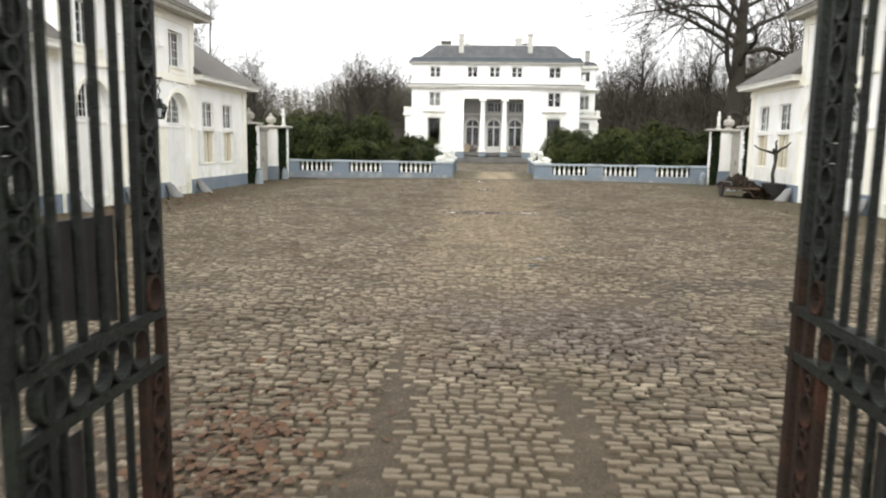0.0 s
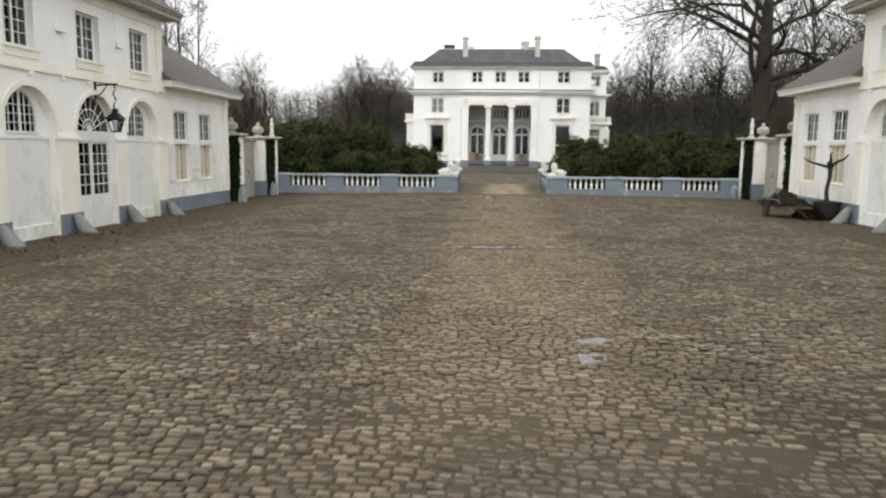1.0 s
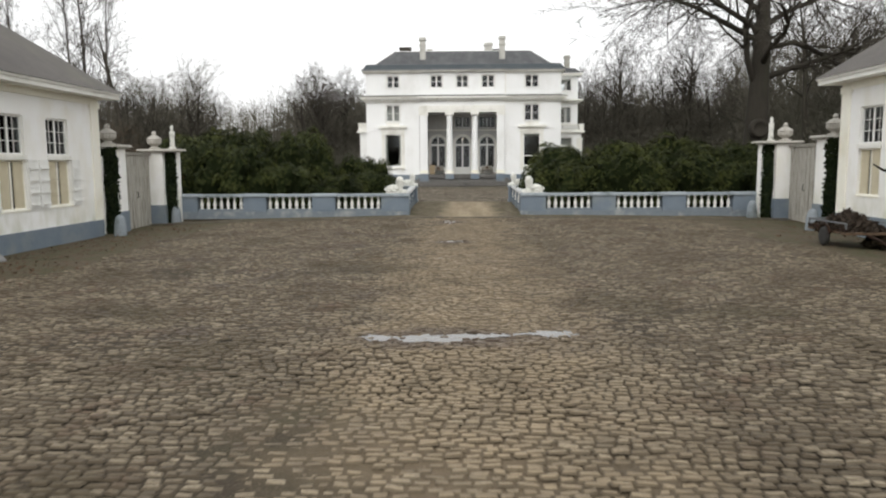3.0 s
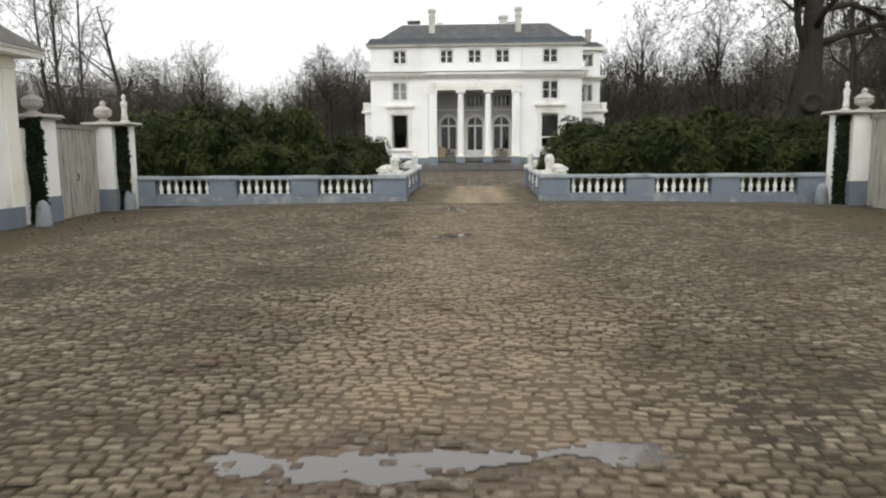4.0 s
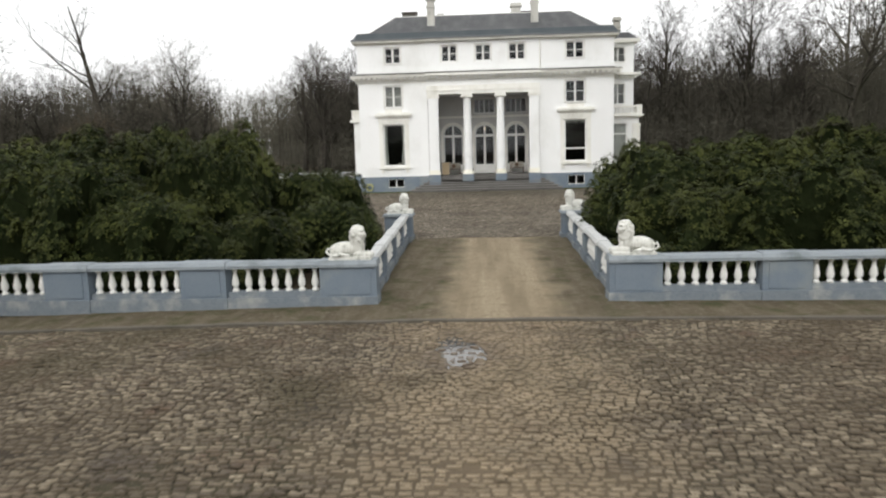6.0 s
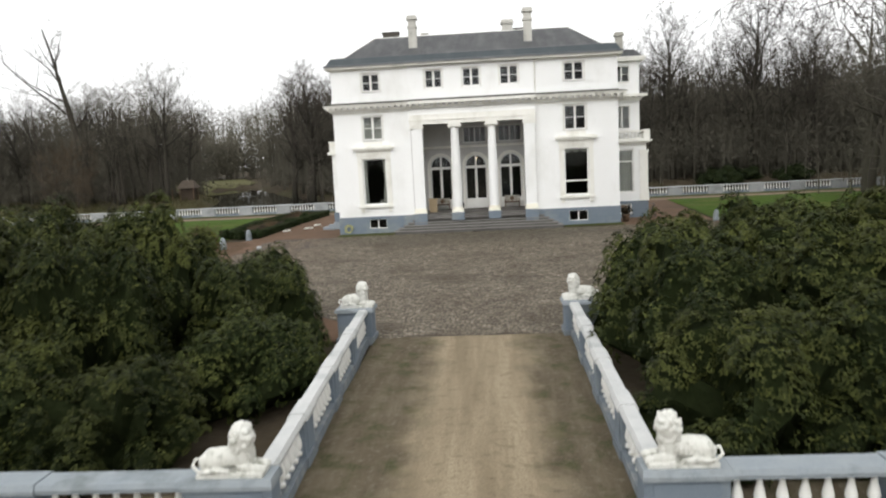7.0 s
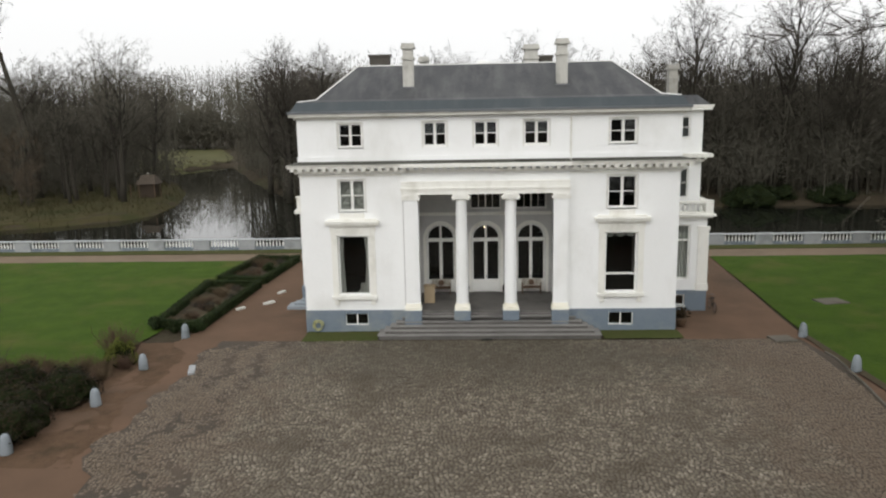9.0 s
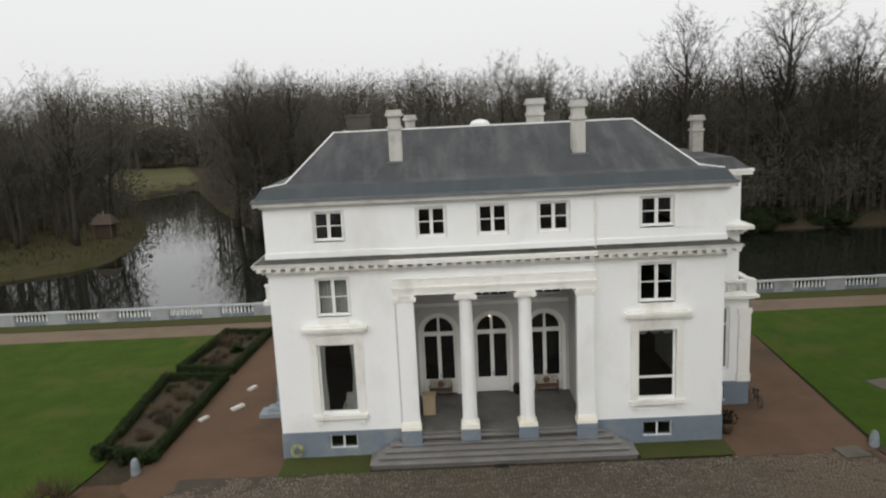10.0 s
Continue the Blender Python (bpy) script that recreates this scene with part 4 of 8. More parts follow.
# Unseen floors and inner wall, painted near-black so the windows look dark.
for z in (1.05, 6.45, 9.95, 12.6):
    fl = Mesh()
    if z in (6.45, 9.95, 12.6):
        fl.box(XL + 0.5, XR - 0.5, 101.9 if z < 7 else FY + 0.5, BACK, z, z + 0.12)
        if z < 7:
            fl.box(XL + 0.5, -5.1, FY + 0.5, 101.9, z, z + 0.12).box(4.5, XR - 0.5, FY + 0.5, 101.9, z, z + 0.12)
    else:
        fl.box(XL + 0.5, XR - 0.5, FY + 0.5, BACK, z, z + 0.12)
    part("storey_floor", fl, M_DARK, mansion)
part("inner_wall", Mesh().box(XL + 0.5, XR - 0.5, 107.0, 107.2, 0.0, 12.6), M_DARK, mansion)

# portico recess
PB = 101.4
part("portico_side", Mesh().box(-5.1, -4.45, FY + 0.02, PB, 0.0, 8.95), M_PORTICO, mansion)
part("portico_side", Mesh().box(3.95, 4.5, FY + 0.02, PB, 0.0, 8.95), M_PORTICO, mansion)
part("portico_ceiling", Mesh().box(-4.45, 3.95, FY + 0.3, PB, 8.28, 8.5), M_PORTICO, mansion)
part("portico_floor", Mesh().box(-4.45, 3.95, 96.9, PB + 0.3, 1.16, 1.30), M_STEP, mansion, "worn grey stone portico floor")
back = lambda u, d, z: (u, PB + d, z)
DOORS = (-3.13, -0.23, 2.66)
dh = [(c - 0.9, c + 0.9, 1.30, 5.78) for c in DOORS] + [(c - 0.98, c + 0.98, 6.72, 8.08) for c in DOORS[1:]]
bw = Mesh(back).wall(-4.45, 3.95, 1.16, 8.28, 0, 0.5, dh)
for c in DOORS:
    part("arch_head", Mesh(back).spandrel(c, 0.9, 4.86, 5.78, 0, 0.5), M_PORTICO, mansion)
part("wall", bw, M_PORTICO, mansion, "white portico wall with shade in its grey")
part("string_course", Mesh(back).box(-4.45, 3.95, -0.10, 0, 6.35, 6.55), M_TRIM, mansion)
for c in DOORS:
    if c != DOORS[0]:
        window(back, c - 0.98, c + 0.98, 6.72, 8.08, 0.2, mansion, 4, 1, sill=True)
    part("archivolt", Mesh(back).arch_band(c, 0.92, 1.12, 4.86, -0.07, 0).box(c - 1.12, c - 0.92, -0.06, 0, 1.3, 4.86).box(c + 0.92, c + 1.12, -0.06, 0, 1.3, 4.86), M_TRIM, mansion)
    d = 0.22
    door = part("door", Mesh(back).box(c - 0.9, c - 0.80, d - 0.06, d + 0.06, 1.30, 4.86).box(c + 0.80, c + 0.9, d - 0.06, d + 0.06, 1.30, 4.86).box(c - 0.8, c + 0.8, d - 0.07, d + 0.07, 4.62, 4.84).arch_band(c, 0.80, 0.9, 4.86, d - 0.06, d + 0.06), M_WHITE, mansion)
    part("mullion", Mesh(back).box(c - 0.10, c + 0.10, d - 0.05, d + 0.05, 1.30, 4.62).box(c - 0.07, c + 0.07, d - 0.05, d + 0.05, 4.84, 5.70), M_WHITE, door)
    part("panel", Mesh(back).box(c - 0.8, c - 0.1, d - 0.03, d + 0.03, 1.30, 2.12).box(c + 0.1, c + 0.8, d - 0.03, d + 0.03, 1.30, 2.12).box(c - 0.7, c - 0.2, d - 0.05, d - 0.03, 1.45, 1.95).box(c + 0.2, c + 0.7, d - 0.05, d - 0.03, 1.45, 1.95), M_WHITE, door)
    for a, b in ((c - 0.8, c - 0.1), (c + 0.1, c + 0.8)):
        part("pane", Mesh(back).box(a, b, d - 0.004, d + 0.004, 2.12, 4.62), M_GLASS, door).visible_shadow = False
    part("fanlight", Mesh(back).half_disc(c, 0.81, 4.86, d - 0.004, d + 0.004), M_GLASS, door).visible_shadow = False
    part("door_handle", Mesh(back).box(c + 0.02, c + 0.07, d - 0.12, d - 0.05, 2.25, 2.40), M_LEAD, door)

# columns, antae and entablature
CY = 96.98


def column(cx):
    n = 20
    prof = [(0.36, 1.78), (0.355, 3.6), (0.335, 5.6), (0.30, 7.86)]
    pts, fs = [], []
    for r, z in prof:
        for j in range(n * 2):
            rr = r * (0.965 if j % 2 else 1.0)
            pts.append((cx + rr * math.cos(math.pi * j / n), CY + rr * math.sin(math.pi * j / n), z))
    k = n * 2
    fs = [(i * k + j, i * k + (j + 1) % k, (i + 1) * k + (j + 1) % k, (i + 1) * k + j) for i in range(len(prof) - 1) for j in range(k)]
    col = part("column", Mesh().add(pts, fs), M_STUCCO, mansion)
    part("base", Mesh().box(cx - 0.46, cx + 0.46, CY - 0.46, CY + 0.46, 1.40, 1.56).lathe(cx, CY, [(0.44, 1.56), (0.46, 1.60), (0.44, 1.65), (0.38, 1.68), (0.38, 1.71), (0.41, 1.74), (0.37, 1.80)], 20), M_YELLOW, col, "yellowed stone column base", True).data.shade_flat()
    part("pedestal", Mesh().box(cx - 0.48, cx + 0.48, CY - 0.48, CY + 0.48, 0.80, 1.40), M_BLUE, col, "blue-grey painted pedestal")
    cap = Mesh().lathe(cx, CY, [(0.31, 7.82), (0.36, 7.88), (0.31, 7.92)], 20).box(cx - 0.44, cx + 0.44, CY - 0.36, CY + 0.36, 8.12, 8.22).box(cx - 0.36, cx + 0.36, CY - 0.33, CY + 0.33, 7.96, 8.12)
    for sx in (-1, 1):
        cap.tube([(cx + sx * 0.40, CY - 0.38, 8.02), (cx + sx * 0.40, CY + 0.38, 8.02)], 0.135, 12)
        cap.tube([(cx + sx * 0.40, CY - 0.42, 8.02), (cx + sx * 0.40, CY - 0.37, 8.02)], 0.06, 8)
    part("capital", cap, M_TRIM, col, "ionic scroll capital")


for cx in (-1.68, 1.15):
    column(cx)
for cx, w in ((-4.57, 0.5), (4.02, 0.5)):
    a, b = cx - w, cx + w
    col = part("pilaster", Mesh().box(a + 0.08, b - 0.08, 96.72, FY + 0.02, 1.78, 7.9), M_STUCCO, mansion)
    for j in range(5):
        part("flute", Mesh().box(a + 0.14 + j * 0.152, a + 0.24 + j * 0.152, 96.695, 96.72, 1.95, 7.75), M_STUCCO, col)
    part("base", Mesh().box(a, b, 96.6, FY, 1.40, 1.58).box(a + 0.04, b - 0.04, 96.64, FY, 1.58, 1.70).box(a + 0.06, b - 0.06, 96.68, FY, 1.70, 1.80), M_YELLOW, col, "yellowed stone pilaster base")
    part("pedestal", Mesh().box(a, b, 96.58, FY, 0.3, 1.40), M_BLUE, col, "blue-grey painted pedestal")
    cap = Mesh().box(a + 0.02, b - 0.02, 96.64, FY, 8.12, 8.22).box(a + 0.08, b - 0.08, 96.68, FY, 7.9, 8.12)
    for sx in (-1, 1):
        cap.tube([(cx + sx * 0.42, 96.58, 8.02), (cx + sx * 0.42, FY, 8.02)], 0.13, 12)
    part("capital", cap, M_TRIM, col)
part("architrave", Mesh().box(-5.10, 4.50, 96.66, FY + 0.3, 8.22, 8.50).box(-5.14, 4.54, 96.62, FY + 0.3, 8.50, 8.62).box(-5.10, 4.50, 96.70, FY + 0.3, 8.62, 8.95), M_TRIM, mansion)

# main cornice with dentils, eaves cornice and band
OV = 0.62


def ring(x0, x1, y0, y1, z0, z1, t):
    """A band of depth t round the front and sides of the block, in one piece."""
    plan = [(x0 - t, y1), (x0 - t, y0 - t), (x1 + t, y0 - t), (x1 + t, y1), (x1, y1), (x1, y0), (x0, y0), (x0, y1)]
    pts = [(x, y, z) for z in (z0, z1) for x, y in plan]
    fs = [(i, (i + 1) % 8, (i + 1) % 8 + 8, i + 8) for i in range(8)]
    for k in (0, 8):
        fs += [(k, k + 1, k + 6, k + 7), (k + 1, k + 2, k + 5, k + 6), (k + 2, k + 3, k + 4, k + 5)]
    return Mesh().add(pts, fs)


for z0, z1, t in ((9.30, 9.40, 0.07), (9.48, 9.62, 0.24), (9.78, 9.90, OV - 0.06), (9.90, 9.98, OV)):
    part("cornice", ring(XL, XR, FY, BACK, z0, z1, t), M_OLDTRIM if z0 == 9.90 else M_TRIM, mansion)
part("cornice", Mesh().box(-5.14, 4.54, FY - 0.40, FY - 0.16, 9.48, 9.62), M_TRIM, mansion)
part("cornice", Mesh().box(-5.16, 4.56, FY - OV - 0.16, FY - OV + 0.3, 9.78, 9.985), M_TRIM, mansion)
part("cornice_flashing", Mesh().box(XL - OV + 0.12, XR + OV - 0.12, FY - OV + 0.12, FY + 0.01, 9.985, 10.03).box(XL - OV + 0.12, XL + 0.01, FY, BACK, 9.985, 10.03).box(XR - 0.01, XR + OV - 0.12, FY, BACK, 9.985, 10.03), M_MOSSLEAD, mansion, "dark mossy lead on the cornice")
x = XL - 0.4
while x < XR + 0.4:
    off = -0.16 if -5.1 < x < 4.5 else 0
    part("dentil", Mesh().box(x, x + 0.22, FY - 0.52 + off, FY - 0.0 + off, 9.62, 9.78), M_TRIM, mansion)
    x += 0.46
for sx in (XL - 0.38, XR):
    dm = Mesh()
    y = FY + 0.2
    while y < BACK:
        dm.box(sx, sx + 0.38, y, y + 0.17, 9.66, 9.78)
        y += 0.46
    part("dentil_row", dm, M_TRIM, mansion)
part("attic_band", ring(XL, XR, FY, BACK, 10.03, 10.42, 0.05), M_STUCCO, mansion)
part("attic_band", Mesh().box(-5.12, 4.52, FY - 0.22, FY - 0.16, 10.03, 10.42), M_STUCCO, mansion)
part("flashing_upstand", Mesh().box(XL - 0.05, -5.13, FY - 0.066, FY - 0.052, 10.03, 10.15).box(-5.12, 4.52, FY - 0.236, FY - 0.222, 10.03, 10.16).box(4.53, XR + 0.05, FY - 0.066, FY - 0.052, 10.03, 10.15), M_MOSSLEAD, mansion, "algae-blackened upstand above the cornice")
part("cornice", ring(XL, XR, FY, BACK, 12.55, 12.68, 0.12), M_TRIM, mansion)
part("cornice", ring(XL, XR, FY, BACK, 12.68, 12.86, 0.36), M_OLDTRIM, mansion)
part("cornice", Mesh().box(-5.16, 4.56, FY - 0.52, FY - 0.3, 12.68, 12.862), M_OLDTRIM, mansion)
part("gutter", ring(XL, XR, FY, BACK, 12.86, 13.00, 0.42), M_LEAD, mansion)
part("gutter", Mesh().box(-5.2, 4.6, FY - 0.6, FY - 0.36, 12.862, 13.0), M_LEAD, mansion)


def slope(m, a, b, z0, z1):
    """A hipped skirt between rectangle a at z0 and rectangle b at z1, closed above."""
    (ax0, ax1, ay0, ay1), (bx0, bx1, by0, by1) = a, b
    return m.hexa([(ax0, ay0, z0), (ax1, ay0, z0), (ax1, ay1, z0), (ax0, ay1, z0), (bx0, by0, z1), (bx1, by0, z1), (bx1, by1, z1), (bx0, by1, z1)])


part("roof_skirt", slope(Mesh(), (XL - 0.3, XR + 0.3, FY - 0.3, BACK + 0.8), (XL + 0.05, XR - 0.05, FY + 0.05, BACK + 0.4), 12.96, 13.52), M_SKIRT, mansion, "dark blue-grey lead skirt above the gutter")
part("roof_ledge", slope(Mesh(), (XL + 0.05, XR - 0.05, FY + 0.05, BACK + 0.4), (-10.0, 9.7, FY + 0.7, BACK - 0.3), 13.52, 13.64), M_SLATE, mansion)
roof = part("roof", slope(Mesh(), (-10.0, 9.7, FY + 0.7, BACK - 0.3), (-8.3, 7.85, 103.2, 107.8), 13.64, 15.80), M_SLATE, mansion, "blue-grey slate hipped roof with pale flashings")
fl = Mesh()
for a, b in (((-10.0, FY + 0.7, 13.66), (-8.3, 103.2, 15.82)), ((9.7, FY + 0.7, 13.66), (7.85, 103.2, 15.82)), ((-8.3, 103.2, 15.82), (7.85, 103.2, 15.82)), ((-10.0, BACK - 0.3, 13.66), (-8.3, 107.8, 15.82)), ((9.7, BACK - 0.3, 13.66), (7.85, 107.8, 15.82)), ((XL + 0.1, FY + 0.1, 13.54), (-10.0, FY + 0.7, 13.66)), ((XR - 0.1, FY + 0.1, 13.54), (9.7, FY + 0.7, 13.66))):
    fl.tube([a, b], 0.042, 6)
part("flashing", fl, M_WHITE, roof, "pale ridge and hip flashing")
part("downpipe", Mesh().tube([(4.56, FY - 0.08, 12.60), (4.56, FY - 0.08, 10.05)], 0.055, 8), M_TRIM, mansion)


def chimney(x, y, z0, z1, w, label, material=M_TRIM, pots=False):
    h = w / 2
    m = Mesh().box(x - h, x + h, y - h, y + h, z0, z1 - 0.95).box(x - h - 0.06, x + h + 0.06, y - h - 0.06, y + h + 0.06, z1 - 0.95, z1 - 0.80)
    m.box(x - h + 0.02, x + h - 0.02, y - h + 0.02, y + h - 0.02, z1 - 0.80, z1 - 0.32).box(x - h - 0.10, x + h + 0.10, y - h - 0.10, y + h + 0.10, z1 - 0.32, z1 - 0.18).box(x - h - 0.04, x + h + 0.04, y - h - 0.04, y + h + 0.04, z1 - 0.18, z1)
    ch = part("chimney", m, material, mansion, label)
    part("flashing", Mesh().box(x - h - 0.12, x + h + 0.12, y - h - 0.2, y + h + 0.1, z0, z0 + 0.34), M_LEAD, ch)
    return ch


chimney(-4.78, 100.0, 14.0, 16.88, 0.64, "grimy white plastered chimney on the front slope", M_GRIMY)
chimney(4.33, 100.0, 14.0, 16.95, 0.64, "grimy white plastered chimney on the front slope", M_GRIMY)
chimney(-4.3, 106.6, 15.3, 16.55, 0.6, "grimy white plastered rear chimney", M_GRIMY)
chimney(2.95, 106.0, 15.3, 17.15, 0.92, "stained white rear chimney", M_GRIMY)
for x, y, w, z in ((-7.25, 106.2, 1.25, 16.72), (3.95, 106.4, 0.8, 16.45)):
    part("chimney", Mesh().wedge(x - w / 2, x + w / 2, y - 0.4, y + 0.4, 15.6, z - 0.14, -0.06, -0.04).box(x - w / 2 - 0.12, x + w / 2 + 0.12, y - 0.5, y + 0.5, z - 0.14, z), M_SOOTDARK, mansion, "broad soot-dark clad chimney")
part("roof_light", Mesh().lathe(-0.3, 105, [(0.55, 15.78), (0.55, 15.92), (0.42, 16.05), (0.2, 16.12), (0.02, 16.14)], 16), M_WHITE, mansion, "small white domed roof light")

# front windows and their surrounds
for h in holes_l[1:3] + holes_r[1:3] + holes_c:
    window(front, *h, 0.16 if h not in holes_c else 0.02, mansion, 2, 2, mull=0.16, fr=0.10, bar=0.05)
    o = -0.16 if h in holes_c else 0.0
    part("surround", Mesh(front).box(h[0] - 0.07, h[0], o - 0.02, o + 0.01, h[2] - 0.07, h[3] + 0.07).box(h[1], h[1] + 0.07, o - 0.02, o + 0.01, h[2] - 0.07, h[3] + 0.07).box(h[0], h[1], o - 0.02, o + 0.01, h[3], h[3] + 0.07), M_SURROUND, mansion)
window(front, *holes_l[0], 0.18, mansion, 1, 1, mull=0, fr=0.10)
window(front, *holes_r[0], 0.18, mansion, 1, 1, mull=0, fr=0.10, split=3.38)
for h in (holes_l[3], holes_r[3]):
    window(front, *h, 0.14, mansion, 2, 1, mull=0.08, fr=0.045)
for h in (holes_l[0], holes_r[0]):
    a, b, z0, z1 = h
    part("surround", Mesh(front).box(a - 0.36, a, -0.09, 0.01, z0 - 0.02, z1 + 0.25).box(b, b + 0.36, -0.09, 0.01, z0 - 0.02, z1 + 0.25).box(a, b, -0.09, 0.01, z1, z1 + 0.25).box(a - 0.14, a, -0.12, -0.09, z0, z1 + 0.1).box(b, b + 0.14, -0.12, -0.09, z0, z1 + 0.1), M_TRIM, mansion)
    part("hood", Mesh(front).box(a - 0.42, b + 0.42, -0.12, 0.01, z1 + 0.25, z1 + 0.66).box(a - 0.62, b + 0.62, -0.34, 0.01, z1 + 0.66, z1 + 0.78).box(a - 0.66, b + 0.66, -0.40, 0.01, z1 + 0.78, z1 + 0.90).wedge(a - 0.5, b + 0.5, -0.2, 0.01, z1 + 0.90, z1 + 1.0, 0.05, 0.0).box(a + 0.2, b - 0.2, -0.06, 0.01, z1 + 1.0, z1 + 1.34), M_TRIM, mansion)
    part("sill", Mesh(front).box(a - 0.42, b + 0.42, -0.24, 0.01, z0 - 0.20, z0 - 0.02).box(a - 0.36, b + 0.36, -0.16, 0.01, z0 - 0.27, z0 - 0.20), M_TRIM, mansion)
    for u in (a - 0.28, b + 0.02):
        part("bracket", Mesh(front).wedge(u, u + 0.26, -0.15, 0.01, z0 - 0.55, z0 - 0.27), M_TRIM, mansion)

# outer and inner steps
for i in range(5):
    x0, x1, y, h = -6.62 + 0.33 * i, 6.30 - 0.33 * i, 95.62 + 0.30 * i, 0.184
    m = Mesh().box(x0 + 0.07, x1 - 0.07, y + 0.07, 97.0, h * i - (0.2 if i == 0 else 0), h * (i + 1) - 0.045)
    st = part("step", m, M_STEP, mansion, "worn blue-grey stone step with shade in its colour")
    part("tread", Mesh().wedge(x0, x1, y, 97.0, h * (i + 1) - 0.043, h * (i + 1), 0.012, 0.012), M_TREAD, st, "worn stone tread painted lighter as lit from above")
for a, b in ((-4.07, -2.16), (-1.2, 0.67), (1.63, 3.52)):
    for i in range(3):
        z, h = 0.92 + 0.126 * i, 0.126
        st = part("step", Mesh().box(a, b, 96.66 + 0.26 * i, 97.6, z, z + h - 0.05), M_STEP, mansion, "worn blue-grey stone step with shade in its colour")
        part("tread", Mesh().box(a, b, 96.60 + 0.26 * i, 97.6, z + h - 0.048, z + h), M_TREAD, st, "worn stone tread painted lighter as lit from above")

# right wing with its balcony, left bay
wing = lambda u, d, z: (u, 102.0 + d, z)
WH = [(11.25, 12.75, 2.0, 5.55), (11.3, 12.6, 7.2, 9.1), (11.3, 12.6, 10.95, 12.3), (11.3, 12.5, 0.3, 1.05)]
part("wing_wall", Mesh(wing).wall(XR, 13.35, 1.3, 12.75, 0, 0.4, WH[1:3] + [(11.2, 12.9, 1.3, 5.9)]), M_STUCCO, mansion)
part("wing_wall", Mesh().box(12.95, 13.35, 102.4, 111, 1.3, 12.75), M_STUCCO, mansion)
part("bay_wall", Mesh(wing).wall(XR, 13.75, 1.3, 6.0, -0.5, -0.1, WH[:1]), M_STUCCO, mansion)
part("bay_wall", Mesh().box(13.36, 13.75, 101.9, 108, 1.3, 6.0), M_STUCCO, mansion)
part("plinth", Mesh(wing).wall(XR + 0.04, 13.85, -0.2, 1.3, -0.6, -0.1, WH[3:]), M_BLUE, mansion)
part("plinth", Mesh().box(13.4, 13.85, 101.9, 108.1, -0.2, 1.3), M_BLUE, mansion)
part("pilaster", Mesh().box(13.2, 13.85, 101.36, 101.5, 1.3, 5.4).box(13.15, 13.9, 101.32, 101.5, 1.3, 1.75).box(13.15, 13.9, 101.32, 101.5, 5.2, 5.45), M_TRIM, mansion)
window(wing, *WH[0], -0.3, mansion, 1, 1, mull=0, fr=0.12, split=4.55)
for h in WH[1:3]:
    window(wing, *h, 0.15, mansion, 2, 2, mull=0.1)
window(wing, *WH[3], -0.45, mansion, 1, 1, mull=0, fr=0.08)
part("bay_cornice", Mesh().box(XR, 14.0, 101.2, 108.2, 6.0, 6.12).box(XR, 14.15, 101.05, 108.3, 6.12, 6.26), M_TRIM, mansion)
part("balcony", Mesh().box(XR, 13.9, 101.3, 101.6, 6.26, 6.40).box(13.6, 13.9, 101.6, 108, 6.26, 6.40).box(XR, 13.95, 101.25, 101.65, 6.92, 7.05).box(13.55, 13.95, 101.6, 108, 6.92, 7.05).box(13.5, 14.0, 101.2, 101.7, 6.26, 7.1), M_TRIM, mansion)
for i in range(8):
    ob = part("baluster", bal_mesh, None, mansion)
    ob.matrix_basis = Matrix.Translation((XR + 0.25 + 0.32 * i, 101.45, 6.40)) @ Matrix.Diagonal((0.9, 0.9, 0.88, 1))
for i in range(16):
    ob = part("baluster", bal_mesh, None, mansion)
    ob.matrix_basis = Matrix.Translation((13.75, 101.95 + 0.36 * i, 6.40)) @ Matrix.Diagonal((0.9, 0.9, 0.88, 1))
part("wing_cornice", Mesh().box(XR + OV, 13.45, 101.7, 111, 9.5, 9.66).box(XR + OV, 13.9, 101.4, 111, 9.78, 9.99).box(XR + 0.36, 13.8, 101.6, 111, 12.68, 12.86).box(XR + 0.42, 13.85, 101.55, 111, 12.86, 12.99), M_TRIM, mansion)
for i in range(5):
    part("dentil", Mesh().box(XR + 0.75 + 0.46 * i, XR + 0.92 + 0.46 * i, 101.5, 102, 9.66, 9.78), M_TRIM, mansion)
part("wing_roof", slope(Mesh(), (XR - 0.3, 13.7, 101.7, 111), (XR - 0.4, 13.0, 102.3, 110.5), 12.99, 13.6), M_SLATE, mansion)
chimney(12.75, 107.4, 13.0, 15.75, 0.62, "sooty stained chimney of the wing", M_SOOTY)
part("bay_wall", Mesh().box(-12.7, XL, 103.6, 110, 1.3, 6.3), M_STUCCO, mansion)
part("plinth", Mesh().box(-12.8, XL, 103.5, 110.1, -0.2, 1.3), M_BLUE, mansion)
part("bay_cornice", Mesh().box(-13.0, XL, 103.3, 110.3, 6.3, 6.55), M_TRIM, mansion)
part("balcony", Mesh().box(-12.85, XL, 103.45, 103.75, 6.55, 7.35).box(-12.9, XL, 103.4, 103.8, 7.35, 7.45).box(-12.85, -12.55, 103.7, 110, 6.55, 7.4), M_TRIM, mansion)
part("side_steps", Mesh().box(-13.6, XL, 102.3, 103.45, -0.1, 0.16).box(-13.2, XL, 102.65, 103.45, 0.16, 0.32).box(-12.8, XL, 103.0, 103.45, 0.32, 0.48), M_COPING, mansion)


# ---------------------------------------------------------------- lodges
def pieces(name, fn, boxes, material, parent, label=""):
    """One part for each box."""
    for b in boxes:
        part(name, Mesh(fn).box(*b), material, parent, label)



